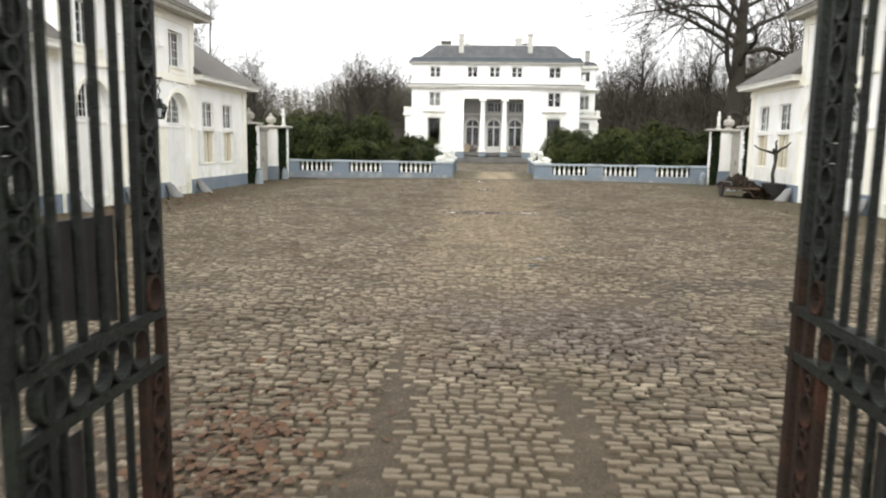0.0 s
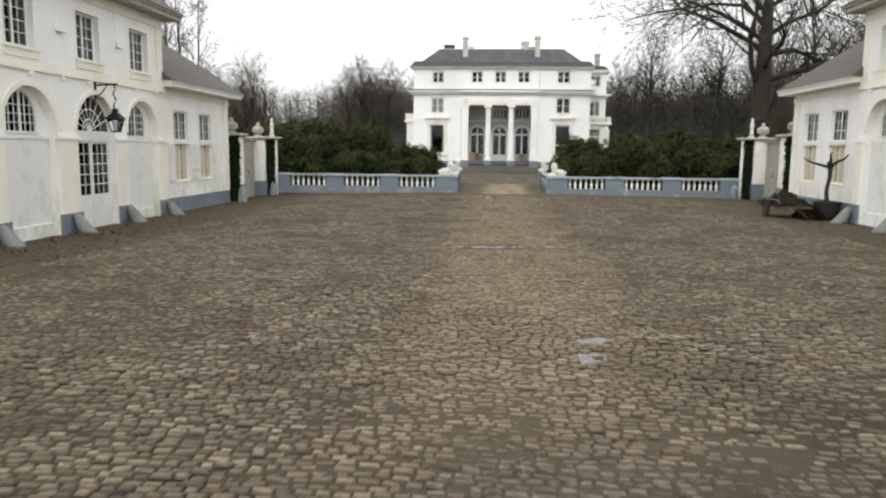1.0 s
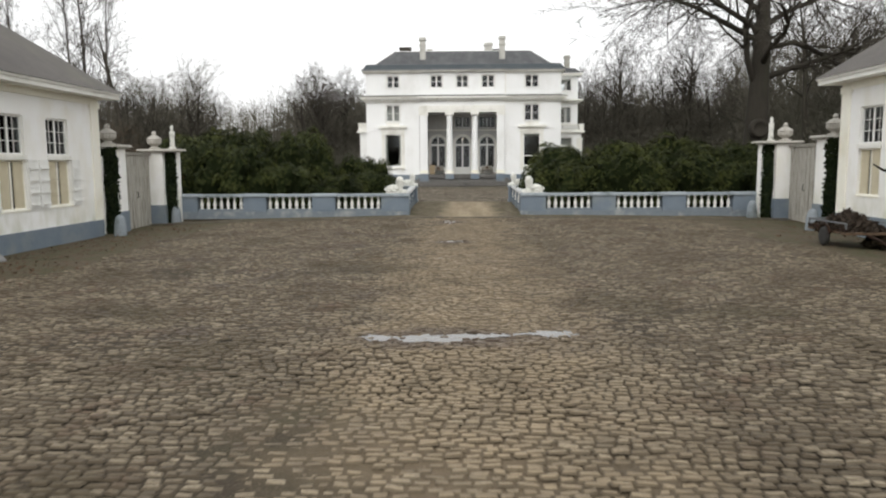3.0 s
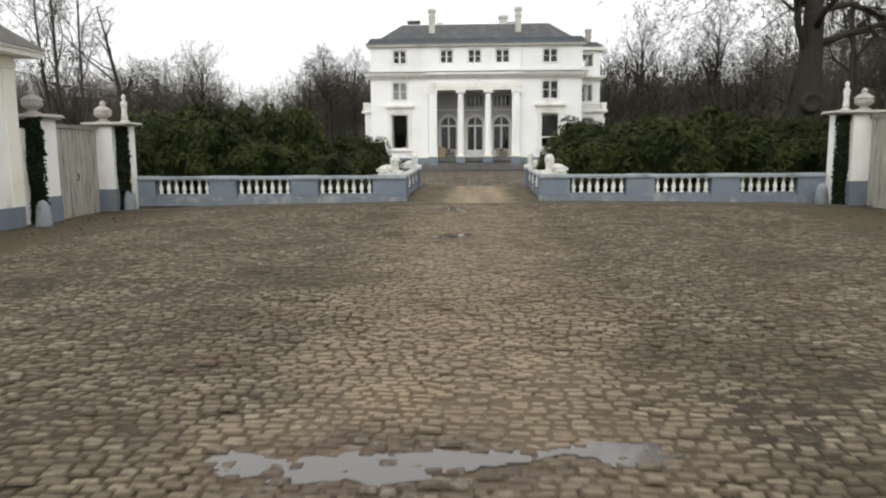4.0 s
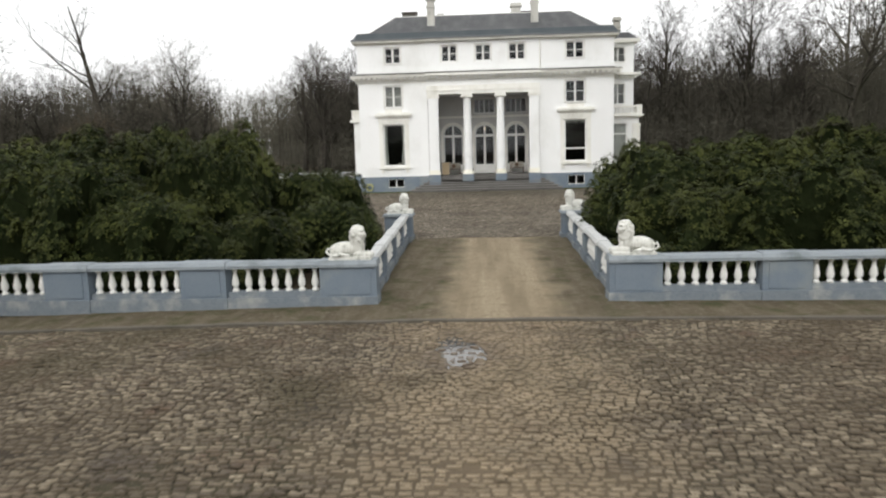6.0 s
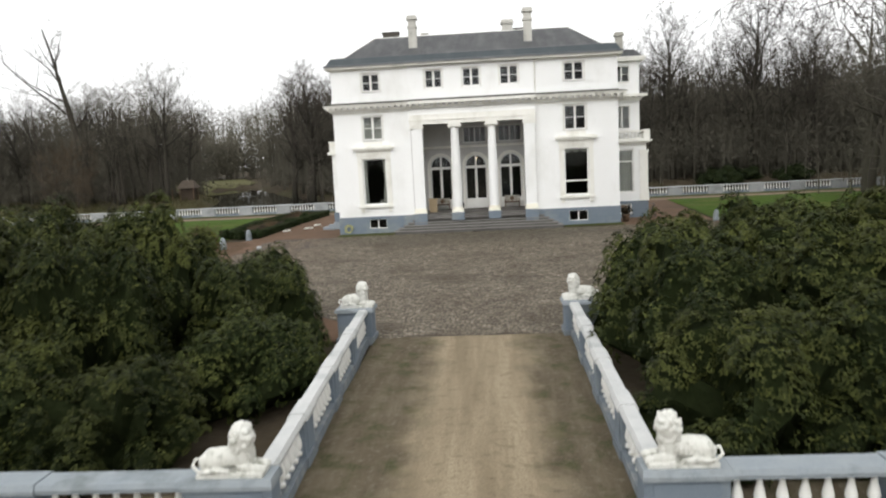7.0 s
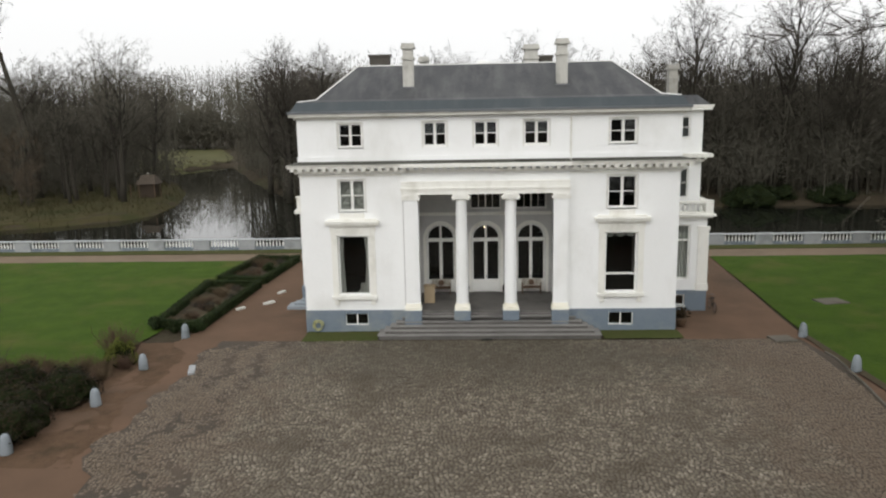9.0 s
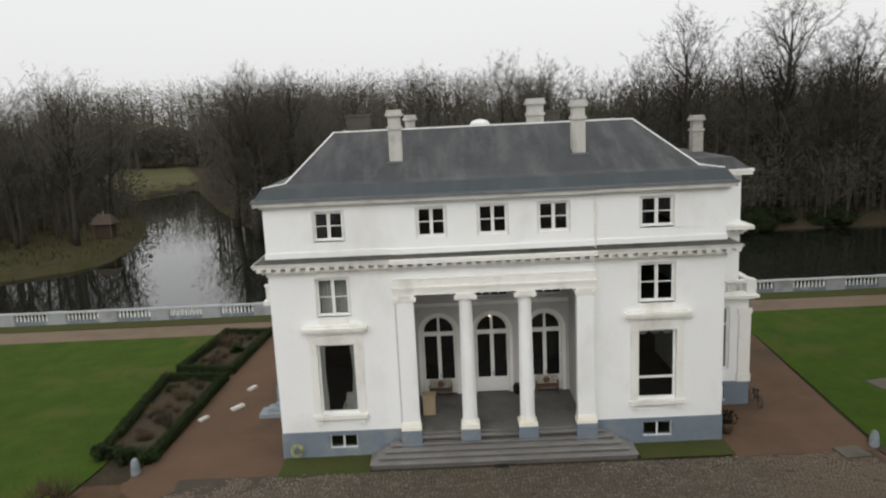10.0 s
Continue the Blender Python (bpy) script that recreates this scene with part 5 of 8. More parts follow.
def lodge(s, W, dz, end):
    """One of the pair of lodges; s is its side of the court, W how far its front stands from the axis."""
    fn = lambda u, d, z: (s * (W + d), u, z + dz)
    root = thing("lodge", (s * (W + 3), 30, dz), "white limewashed lodge with arched doors and dark tiled roof", "lodge", "lodges flanking the court")
    C = -0.2
    D = 7.2
    gw = [(37.1, 38.6, 1.10, 4.28), (39.95, 41.4, 1.10, 4.28)]
    sw = [(19.6, 21.0, 1.10, 4.25), (16.6, 18.0, 1.10, 4.25)]
    uw = [(25.55, 26.98, 5.64, 7.24), (29.32, 30.76, 5.64, 7.24), (32.98, 34.46, 5.64, 7.24)]
    arches = (26.5, 30.3, 33.75)
    AR, AS = 1.28, 3.19
    part("wall", Mesh(fn).wall(35.7, end, 0.36, 5.25, 0, 0.4, gw), M_LODGE, root)
    part("wall", Mesh(fn).wall(14.0, 24.4, 0.36, 5.25, 0, 0.4, sw), M_LODGE, root)
    pieces("plinth", fn, ((35.7, end + 0.05, -0.05, 0.4, -0.5, 0.36), (14.0, 24.4, -0.05, 0.4, -0.5, 0.36)), M_BLUE, root, "blue-grey painted plinth")
    ah = [(c - AR, c + AR, -0.5, AS + AR) for c in arches]
    cw = Mesh(fn).wall(24.4, 35.7, -0.5, 8.0, C, 0.4, ah + uw)
    for c in arches:
        part("arch_head", Mesh(fn).spandrel(c, AR, AS, AS + AR, C, 0.4), M_LODGE, root)
    part("wall", cw, M_LODGE, root)
    pieces("wall", fn, ((end - 0.4, end, 0.4, D, -0.5, 5.25), (14.0, 14.4, 0.4, D, -0.5, 5.25), (24.4, 24.8, 0.4, D, -0.5, 8.0), (35.3, 35.7, 0.4, D, -0.5, 8.0), (14.0, end, D, D + 0.4, -0.5, 5.25), (24.4, 35.7, D, D + 0.42, 5.25, 8.0)), M_LODGE, root)
    # Unseen floors and an upright sheet, near-black in place of room shade.
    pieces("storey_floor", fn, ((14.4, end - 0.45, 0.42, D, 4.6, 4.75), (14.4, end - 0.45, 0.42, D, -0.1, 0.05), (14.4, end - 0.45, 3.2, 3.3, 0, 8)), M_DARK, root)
    # trims: belt, imposts, corner strips, eaves
    part("belt_course", Mesh(fn).box(24.3, 35.8, C - 0.08, C, 4.94, 5.08).box(24.35, 35.75, C - 0.04, C, 5.08, 5.26), M_YELLOW, root)
    for i in range(7):
        part("corbel", Mesh(fn).wedge(24.9 + i * 1.66, 25.04 + i * 1.66, C - 0.10, C, 4.80, 4.94), M_LODGE, root)
    piers = [(24.4, 25.22), (27.78, 29.02), (31.58, 32.47), (35.03, 35.7)]
    for a, b in piers:
        p = part("pier", Mesh(fn).box(a + 0.05, b - 0.05, C - 0.06, C, 0.38, 2.86), M_YELLOW, root, "yellowed pier between arches")
        part("impost", Mesh(fn).box(a - 0.06, b + 0.06, C - 0.11, C, 2.86, 2.94).box(a - 0.02, b + 0.02, C - 0.08, C, 2.94, 3.02), M_LODGE, p)
        part("base", Mesh(fn).box(a, b, C - 0.10, C, -0.5, 0.38), M_BLUE, p, "blue-grey pier base")
    for c in arches:
        part("archivolt", Mesh(fn).arch_band(c, AR + 0.01, AR + 0.17, AS, C - 0.04, C), M_YELLOW, root)
    pieces("corner_strip", fn, ((end - 0.55, end + 0.05, -0.06, 0.0, 0.36, 4.85), (end - 0.65, end + 0.1, -0.10, 0, 4.85, 5.1), (35.2, 35.72, C - 0.03, C, 5.2, 7.7), (24.38, 24.9, C - 0.03, C, 5.2, 7.7)), M_YELLOW, root)
    pieces("frieze", fn, ((35.7, end + 0.05, -0.06, 0, 4.98, 5.25), (14, 24.4, -0.06, 0, 4.98, 5.25), (24.38, 35.72, C - 0.06, C, 7.62, 8.0)), M_YELLOW, root)
    pieces("eaves_board", fn, ((35.7, end + 0.8, -0.62, 0.2, 5.25, 5.42), (35.7, end + 0.85, -0.68, 0.2, 5.42, 5.52), (end, end + 0.8, 0.2, D + 0.4, 5.25, 5.5), (13.4, 24.4, -0.62, 0.2, 5.25, 5.42), (13.4, 24.4, -0.68, 0.2, 5.42, 5.52)), M_TRIM, root, "white painted eaves board and gutter")
    pieces("eaves_board", fn, ((23.75, 36.35, C - 0.65, 0.3, 8.0, 8.18), (23.7, 36.4, C - 0.72, 0.3, 8.18, 8.30), (35.7, 36.35, 0.3, D + 0.4, 8.0, 8.26), (23.75, 24.4, 0.3, D + 0.4, 8.0, 8.26)), M_OLDWOOD, root, "grey weathered eaves")

    def hip(u0, u1, d0, d1, z0, z1, in0, in1):
        m = Mesh(fn)
        dc = (d0 + d1) / 2
        m.add([(u0, d0, z0), (u1, d0, z0), (u1, d1, z0), (u0, d1, z0), (u0 + in0, dc, z1), (u1 - in1, dc, z1)], ((0, 1, 5, 4), (2, 3, 4, 5), (1, 2, 5), (3, 0, 4), (3, 2, 1, 0)))
        return m

    part("roof", hip(35.6, end + 0.95, -0.72, D + 0.7, 5.5, 8.75, 0.0, 4.0), M_TILE, root, "dark tiled hipped wing roof")
    part("roof", hip(13.3, 24.5, -0.72, D + 0.7, 5.5, 8.75, 4.0, 0.0), M_TILE, root, "dark tiled hipped wing roof")
    part("roof", hip(23.6, 36.5, C - 0.78, D + 0.8, 8.28, 11.6, 4.2, 4.2), M_TILE, root, "dark tiled hipped main roof")
    # windows
    for h in gw + sw:
        a, b, z0, z1 = h
        window(fn, a, b, 2.94, z1, 0.14, root, 4, 3, bar=0.028, mull=0.09, fr=0.07, sill=False, glass=M_DARKGLASS)
        window(fn, a, b, z0, 2.78, 0.14, root, 2, 1, bar=0.028, mull=0.10, fr=0.06, glass=M_DARKGLASS, material=M_YELLOW)
        part("lintel", Mesh(fn).box(a - 0.05, b + 0.05, -0.05, 0.2, 2.78, 2.94), M_TRIM, root)
        mid = (a + b) / 2
        for q0, q1 in ((a + 0.16, mid - 0.10), (mid + 0.16, b - 0.08)):
            part("inner_shutter", Mesh(fn).box(q0, q1, 0.09, 0.125, z0 + 0.06, 2.72).box(q0 + 0.05, q1 - 0.05, 0.082, 0.09, z0 + 0.14, 2.64), M_SHUTTER, root, "yellowed wooden shutter panel")
        if s < 0:
            for q0, q1 in ((a - 0.62, a - 0.06), (b + 0.06, b + 0.62)):
                sh = Mesh(fn).box(q0, q1, -0.055, -0.01, z0 - 0.02, 2.78)
                for k in range(4):
                    sh.box(q0 + 0.03, q1 - 0.03, -0.10, -0.055, z0 + 0.1 + k * 0.42, z0 + 0.16 + k * 0.42)
                part("shutter", sh, M_WHITE, root, "white painted batten shutter folded open")
    for h in uw:
        window(fn, *h, 0.06, root, 4, 4, bar=0.028, mull=0.09, fr=0.07, glass=M_DARKGLASS)
        part("sill", Mesh(fn).box(h[0] - 0.14, h[1] + 0.14, C - 0.05, C, h[2] - 0.34, h[2] - 0.02).box(h[0] - 0.18, h[1] + 0.18, C - 0.09, C, h[2] - 0.10, h[2] - 0.02), M_YELLOW, root)
    for u in (28.3, 32.0):
        part("bracket", Mesh(fn).box(u - 0.18, u + 0.18, C - 0.05, C, 6.55, 7.6).wedge(u - 0.2, u + 0.2, C - 0.16, C, 6.35, 6.55), M_LODGE, root)
    # arch fillings
    for c in arches:
        d = 0.10
        if c == arches[1]:
            door = part("door", Mesh(fn).box(c - AR, c - 1.19, d - 0.06, d + 0.08, -0.5, AS).box(c + 1.19, c + AR, d - 0.06, d + 0.08, -0.5, AS).box(c - 1.19, c + 1.19, d - 0.08, d + 0.08, 2.82, 3.03).arch_band(c, 1.20, AR, AS, d - 0.06, d + 0.08).box(c - 1.19, c + 1.19, d - 0.06, d + 0.06, 3.03, AS), M_WHITE, root)
            for q0, q1 in ((c - 1.19, c - 0.02), (c + 0.02, c + 1.19)):
                leaf = part("leaf", Mesh(fn).wall(q0, q1, -0.45, 2.82, d - 0.03, d + 0.03, [(q0 + 0.08, q1 - 0.08, 0.90, 2.74)]).box(q0 + 0.12, q1 - 0.12, d - 0.045, d - 0.03, -0.1, 0.70), M_WHITE, door)
                gb = Mesh(fn)
                for k in range(1, 3):
                    u = q0 + 0.08 + (q1 - q0 - 0.16) * k / 3
                    gb.box(u - 0.015, u + 0.015, d - 0.02, d + 0.02, 0.90, 2.74)
                for k in range(1, 5):
                    z = 0.90 + 1.84 * k / 5
                    gb.box(q0 + 0.08, q1 - 0.08, d - 0.017, d + 0.021, z - 0.015, z + 0.015)
                part("glazing_bar", gb, M_WHITE, door)
                part("pane", Mesh(fn).box(q0 + 0.08, q1 - 0.08, d - 0.004, d + 0.004, 0.90, 2.74), M_DARKGLASS, door).visible_shadow = False
            fan = Mesh(fn)
            for k in range(1, 9):
                a = math.pi * k / 9
                ca, sa = math.cos(a), math.sin(a)
                px, pz = -sa * 0.018, ca * 0.018
                fan.hexa([(c + ca * 0.15 + px, d - 0.02, AS + sa * 0.15 + pz), (c + ca * 0.15 - px, d - 0.02, AS + sa * 0.15 - pz), (c + ca * 1.20 - px, d - 0.02, AS + sa * 1.20 - pz), (c + ca * 1.20 + px, d - 0.02, AS + sa * 1.20 + pz),
                          (c + ca * 0.15 + px, d + 0.02, AS + sa * 0.15 + pz), (c + ca * 0.15 - px, d + 0.02, AS + sa * 0.15 - pz), (c + ca * 1.20 - px, d + 0.02, AS + sa * 1.20 - pz), (c + ca * 1.20 + px, d + 0.02, AS + sa * 1.20 + pz)])
            fan.arch_band(c, 0.40, 0.44, AS, d - 0.017, d + 0.021).arch_band(c, 0.76, 0.80, AS, d - 0.017, d + 0.021).half_disc(c, 0.16, AS, d - 0.03, d + 0.03)
            part("fanlight_bar", fan, M_WHITE, door)
            part("fanlight", Mesh(fn).half_disc(c, 1.20, AS, d - 0.004, d + 0.004), M_DARKGLASS, door).visible_shadow = False
            continue
        r, zs = 0.77, 3.60
        fill = Mesh(fn).wall(c - AR, c + AR, -0.5, AS + AR, d, d + 0.15, [(c - r, c + r, 3.07, zs + r)])
        blind = part("blind_door", fill, M_LODGE, root, "white boarded blind arch with fixed double doors")
        part("arch_head", Mesh(fn).spandrel(c, r, zs, zs + r, d, d + 0.15), M_LODGE, blind)
        part("rail", Mesh(fn).box(c - AR, c + AR, d - 0.07, d, 2.86, 2.98), M_LODGE, blind)
        part("leaf", Mesh(fn).box(c - AR + 0.04, c - 0.02, d - 0.035, d, 0.1, 2.86).box(c + 0.02, c + AR - 0.04, d - 0.035, d, 0.1, 2.86), M_WHITE, blind)
        part("cover_strip", Mesh(fn).box(c - 0.03, c + 0.03, d - 0.06, d - 0.035, 0.1, 2.86), M_WHITE, blind)
        part("threshold", Mesh(fn).box(c - AR, c + AR, d - 0.12, d, -0.5, 0.1), M_LODGE, blind)
        win = part("window", Mesh(fn).arch_band(c, r - 0.07, r, zs, d, d + 0.10).box(c - r, c - r + 0.07, d, d + 0.10, 3.07, zs).box(c + r - 0.07, c + r, d, d + 0.10, 3.07, zs).box(c - r - 0.04, c + r + 0.04, d - 0.08, d + 0.10, 3.01, 3.09), M_WHITE, root)
        bars = Mesh(fn).box(c - 0.05, c + 0.05, d + 0.02, d + 0.09, 3.09, zs + r - 0.04)
        for k in (-2, -1, 1, 2):
            u = c + k * r / 3
            bars.box(u - 0.014, u + 0.014, d + 0.03, d + 0.07, 3.09, zs + math.sqrt(r * r - (k * r / 3) ** 2) - 0.03)
        for z in (3.35, 3.62, 3.9):
            w = r - 0.05 if z < zs else math.sqrt(r * r - (z - zs) ** 2) - 0.03
            bars.box(c - w, c + w, d + 0.034, d + 0.074, z - 0.014, z + 0.014)
        part("glazing_bar", bars, M_WHITE, win)
        part("pane", Mesh(fn).box(c - r + 0.05, c + r - 0.05, d + 0.048, d + 0.055, 3.09, zs), M_DARKGLASS, win).visible_shadow = False
        part("pane", Mesh(fn).half_disc(c, r - 0.04, zs, d + 0.048, d + 0.055), M_DARKGLASS, win).visible_shadow = False
    # lantern over the door
    lx = lambda u, d, z: fn(u, d, z + 0.18)
    c = arches[1]
    lan = thing("wall_lantern", fn(c, C - 0.6, 3.2), "black iron lantern hanging from a scrolled wall bracket", "lantern", "lodge lanterns")
    part("bracket", Mesh(lx).tube([(c, C, 4.62), (c, C - 0.4, 4.66), (c, C - 0.85, 4.66)], 0.035, 6).tube([(c, C, 4.2), (c, C - 0.25, 4.35), (c, C - 0.45, 4.62)], 0.02, 6).box(c - 0.06, c + 0.06, C - 0.03, C, 4.1, 4.75), M_IRON, lan)
    hook = []
    for k in range(9):
        hook.append((c + 0.09 * math.sin(k * 1.6), C - 0.72, 4.64 - k * 0.105))
    part("hanger", Mesh(lx).tube(hook, 0.025, 5), M_IRON, lan)
    lc = C - 0.72
    cage = Mesh(lx)
    for a, b in ((-1, -1), (1, -1), (1, 1), (-1, 1)):
        cage.tube([(c + a * 0.12, lc + b * 0.12, 3.02), (c + a * 0.21, lc + b * 0.21, 3.44)], 0.02, 5)
    cage.wedge(c - 0.27, c + 0.27, lc - 0.27, lc + 0.27, 3.44, 3.66, 0.17, 0.17).box(c - 0.08, c + 0.08, lc - 0.08, lc + 0.08, 3.66, 3.80).box(c - 0.13, c + 0.13, lc - 0.13, lc + 0.13, 2.97, 3.02)
    part("cage", cage, M_IRON, lan)
    part("pane", Mesh(lx).hexa([(c - 0.11, lc - 0.11, 3.02), (c + 0.11, lc - 0.11, 3.02), (c + 0.11, lc + 0.11, 3.02), (c - 0.11, lc + 0.11, 3.02), (c - 0.2, lc - 0.2, 3.44), (c + 0.2, lc - 0.2, 3.44), (c + 0.2, lc + 0.2, 3.44), (c - 0.2, lc + 0.2, 3.44)]), M_DARKGLASS, lan)
    # leaning guard stones
    for u in (24.6, 28.4, 32.05, 35.45):
        z = float(camber(s * (W - 0.7), u)) - dz
        g = Mesh(fn)
        prof = [(0.31, -0.1), (0.29, 0.10), (0.24, 0.27), (0.20, 0.44), (0.14, 0.57), (0.05, 0.62)]
        pts, fs, n = [], [], 10
        for r, h in prof:
            for j in range(n):
                a = 2 * math.pi * j / n
                pts.append((u + r * 0.85 * math.cos(a), C - 0.70 + 0.70 * math.sqrt(max(h, 0)) * 0.86 + r * math.sin(a), z + h))
        fs = [(i * n + j, i * n + (j + 1) % n, (i + 1) * n + (j + 1) % n, (i + 1) * n + j) for i in range(len(prof) - 1) for j in range(n)] + [tuple((len(prof) - 1) * n + j for j in range(n)), tuple(range(n))]
        solo("guard_stone", g.add(pts, fs), M_GUARD, "leaning grey guard stone against the lodge pier", "guard stone", "guard stones", smooth=True)
    return root


lodge(-1, 15.0, 0.0, 43.65)
lodge(1, 14.35, 0.25, 42.65)


# ---------------------------------------------------------------- garden gate walls beside the lodges
def urn(at, label):
    x, y, z = at
    root = thing("urn", at, label, "urn", "gate urns")
    n = 16
    prof = [(0.27, 0.0), (0.27, 0.07), (0.16, 0.10), (0.14, 0.15), (0.24, 0.21), (0.33, 0.28), (0.35, 0.38), (0.33, 0.45), (0.37, 0.48), (0.30, 0.56), (0.19, 0.64), (0.09, 0.69), (0.12, 0.76), (0.09, 0.83), (0.015, 0.89)]
    pts = [(x + r * (0.94 if (j % 2 and 4 <= i <= 9) else 1) * math.cos(2 * math.pi * j / (2 * n)), y + r * (0.94 if (j % 2 and 4 <= i <= 9) else 1) * math.sin(2 * math.pi * j / (2 * n)), z + h) for i, (r, h) in enumerate(prof) for j in range(2 * n)]
    k = 2 * n
    cut = 8
    body = [(i * k + j, i * k + (j + 1) % k, (i + 1) * k + (j + 1) % k, (i + 1) * k + j) for i in range(cut) for j in range(k)]
    lid = [(i * k + j, i * k + (j + 1) % k, (i + 1) * k + (j + 1) % k, (i + 1) * k + j) for i in range(cut, len(prof) - 1) for j in range(k)]
    part("bowl", Mesh().add(pts[: (cut + 1) * k], body), M_URN, root)
    part("lid", Mesh().add(pts[cut * k:], [tuple(v - cut * k for v in f) for f in lid]), M_URN, root, "fluted stone lid with a bud finial")
    return root


def foliage(pts, normals, size, material, name, jitter=0.5, slim=0.36):
    """Leaves as small folded quads at the points given, lying roughly along the surface."""
    rng = np.random.default_rng(len(pts))
    n = len(pts)
    N = normals + rng.normal(0, jitter, (n, 3))
    N /= np.linalg.norm(N, axis=1, keepdims=True)
    T = np.cross(N, rng.normal(0, 1, (n, 3)))
    T /= np.linalg.norm(T, axis=1, keepdims=True) + 1e-9
    B = np.cross(N, T)
    L = (size * rng.uniform(0.6, 1.3, n))[:, None]
    w = L * slim
    a, b = pts, pts + T * L
    m = pts + T * L * 0.55 + N * L * 0.06
    co = np.stack([a, m + B * w - N * L * 0.12, b - N * L * 0.05, m - B * w - N * L * 0.12], 1).reshape(-1, 3)
    k = np.arange(n)[:, None] * 4
    tri = np.concatenate([k + np.array([[0, 2, 1]]), k + np.array([[0, 3, 2]])], 0)
    me = raw_mesh(name, co, tri)
    me.materials.append(material)
    return me


def ivy_on(x0, x1, y, z0, z1, root, count, bulge=0.14):
    rng = np.random.default_rng(int(count + abs(x0) * 10))
    px, pz = rng.uniform(x0, x1, count), rng.uniform(z0, z1, count)
    py = y - rng.uniform(0.02, bulge, count) * (0.6 + 0.4 * np.sin(px * 4 + pz * 3))
    return part("ivy", foliage(np.stack([px, py, pz], 1), np.tile([0.0, -1.0, 0.25], (count, 1)), 0.13, M_IVY, "ivy", 0.55), None, root, "dark clinging ivy")


def gate_wall(s, dz):
    """Pier with ivy beside the lodge, boarded double gate, and pier with urn and ivy by the balustrade."""
    fx = lambda x, y, z: (s * x, y, z + dz)
    lo = lambda a, b: (min(s * a, s * b), max(s * a, s * b))
    root = thing("garden_gate", (s * 15.2, 47.5, dz), "walled garden gate with ivy-covered piers and boarded doors", "gate", "garden gates")
    part("pier", Mesh(fx).box(14.75, 15.75, 44.55, 45.5, 0.75, 3.42), M_LODGE, root)
    part("pier_base", Mesh(fx).box(14.71, 15.79, 44.5, 45.54, -0.4, 0.75), M_BLUE, root)
    part("cap", Mesh(fx).box(14.62, 15.9, 44.42, 45.65, 3.42, 3.50).wedge(14.52, 16.0, 44.32, 45.75, 3.50, 3.60, 0.06, 0.06), M_URN, root)
    part("link_wall", Mesh(fx).box(15.2, 15.7, 43.6 if s < 0 else 42.6, 44.55, -0.4, 3.1), M_LODGE, root)
    part("pier", Mesh(fx).box(14.9, 15.85, 49.75, 50.65, 0.75, 3.35), M_LODGE, root)
    part("pier_base", Mesh(fx).box(14.86, 15.89, 49.71, 50.69, -0.4, 0.75), M_BLUE, root)
    part("wall", Mesh(fx).box(14.35, 14.9, 50.15, 50.62, -0.4, 3.35), M_LODGE, root)
    part("cap", Mesh(fx).box(14.3, 16.0, 49.62, 50.78, 3.35, 3.42).wedge(14.1, 16.1, 49.5, 50.9, 3.42, 3.51, 0.06, 0.06), M_URN, root)
    a, b = lo(14.78, 15.72)
    ivy_on(a - 0.08, b + 0.12, 44.5, -0.3 + dz, 3.46 + dz, root, 6500, 0.18)
    a, b = lo(14.42, 14.92)
    ivy_on(a, b, 50.1, -0.3 + dz, 3.35 + dz, root, 2600)
    part("lintel", Mesh(fx).hexa([(15.05, 45.5, 3.18), (15.3, 45.5, 3.18), (15.75, 49.75, 3.18), (15.5, 49.75, 3.18), (15.0, 45.5, 3.32), (15.35, 45.5, 3.32), (15.8, 49.75, 3.32), (15.45, 49.75, 3.32)]), M_OLDWOOD, root)
    for k in range(16):
        t0, t1 = k / 16 + 0.003, (k + 1) / 16 - 0.003
        p, q = (15.12 + 0.45 * t0, 45.52 + 4.2 * t0), (15.12 + 0.45 * t1, 45.52 + 4.2 * t1)
        o = 0.0 if k % 2 else 0.012
        part("board", Mesh(fx).hexa([(p[0] - o, p[1], -0.32), (q[0] - o, q[1], -0.32), (q[0] + 0.05, q[1], -0.32), (p[0] + 0.05, p[1], -0.32), (p[0] - o, p[1], 3.17), (q[0] - o, q[1], 3.17), (q[0] + 0.05, q[1], 3.17), (p[0] + 0.05, p[1], 3.17)]), M_OLDWOOD, root)
    part("gate_handle", Mesh(fx).tube([(15.28, 47.6, 1.5), (15.22, 47.62, 1.45), (15.22, 47.62, 1.25), (15.29, 47.6, 1.2)], 0.02, 6), M_IRON, root)
    urn((s * 15.25, 45.02, 3.6 + dz), "weathered stone lidded urn on the ivy pier")
    urn((s * 15.45, 50.2, 3.51 + dz), "weathered stone lidded urn on the gate pier")
    # small seated figure in stone, a plain worn shape
    fxx = 14.62 if s < 0 else 14.85
    m = Mesh().box(s * fxx - 0.14, s * fxx + 0.14, 50.25, 50.53, 3.51 + dz, 3.60 + dz)
    prof = [(0.13, 0.09), (0.12, 0.28), (0.10, 0.50), (0.125, 0.68), (0.135, 0.82), (0.06, 0.92), (0.085, 1.01), (0.08, 1.10), (0.02, 1.17)]
    m.lathe(s * fxx, 50.39, [(r, 3.51 + dz + h) for r, h in prof], 10)
    solo("stone_figure", m, M_STATUE, "small weathered stone figure on the gate wall", "statue", "gate figures", smooth=True)


gate_wall(-1, -0.15)
gate_wall(1, 0.05)


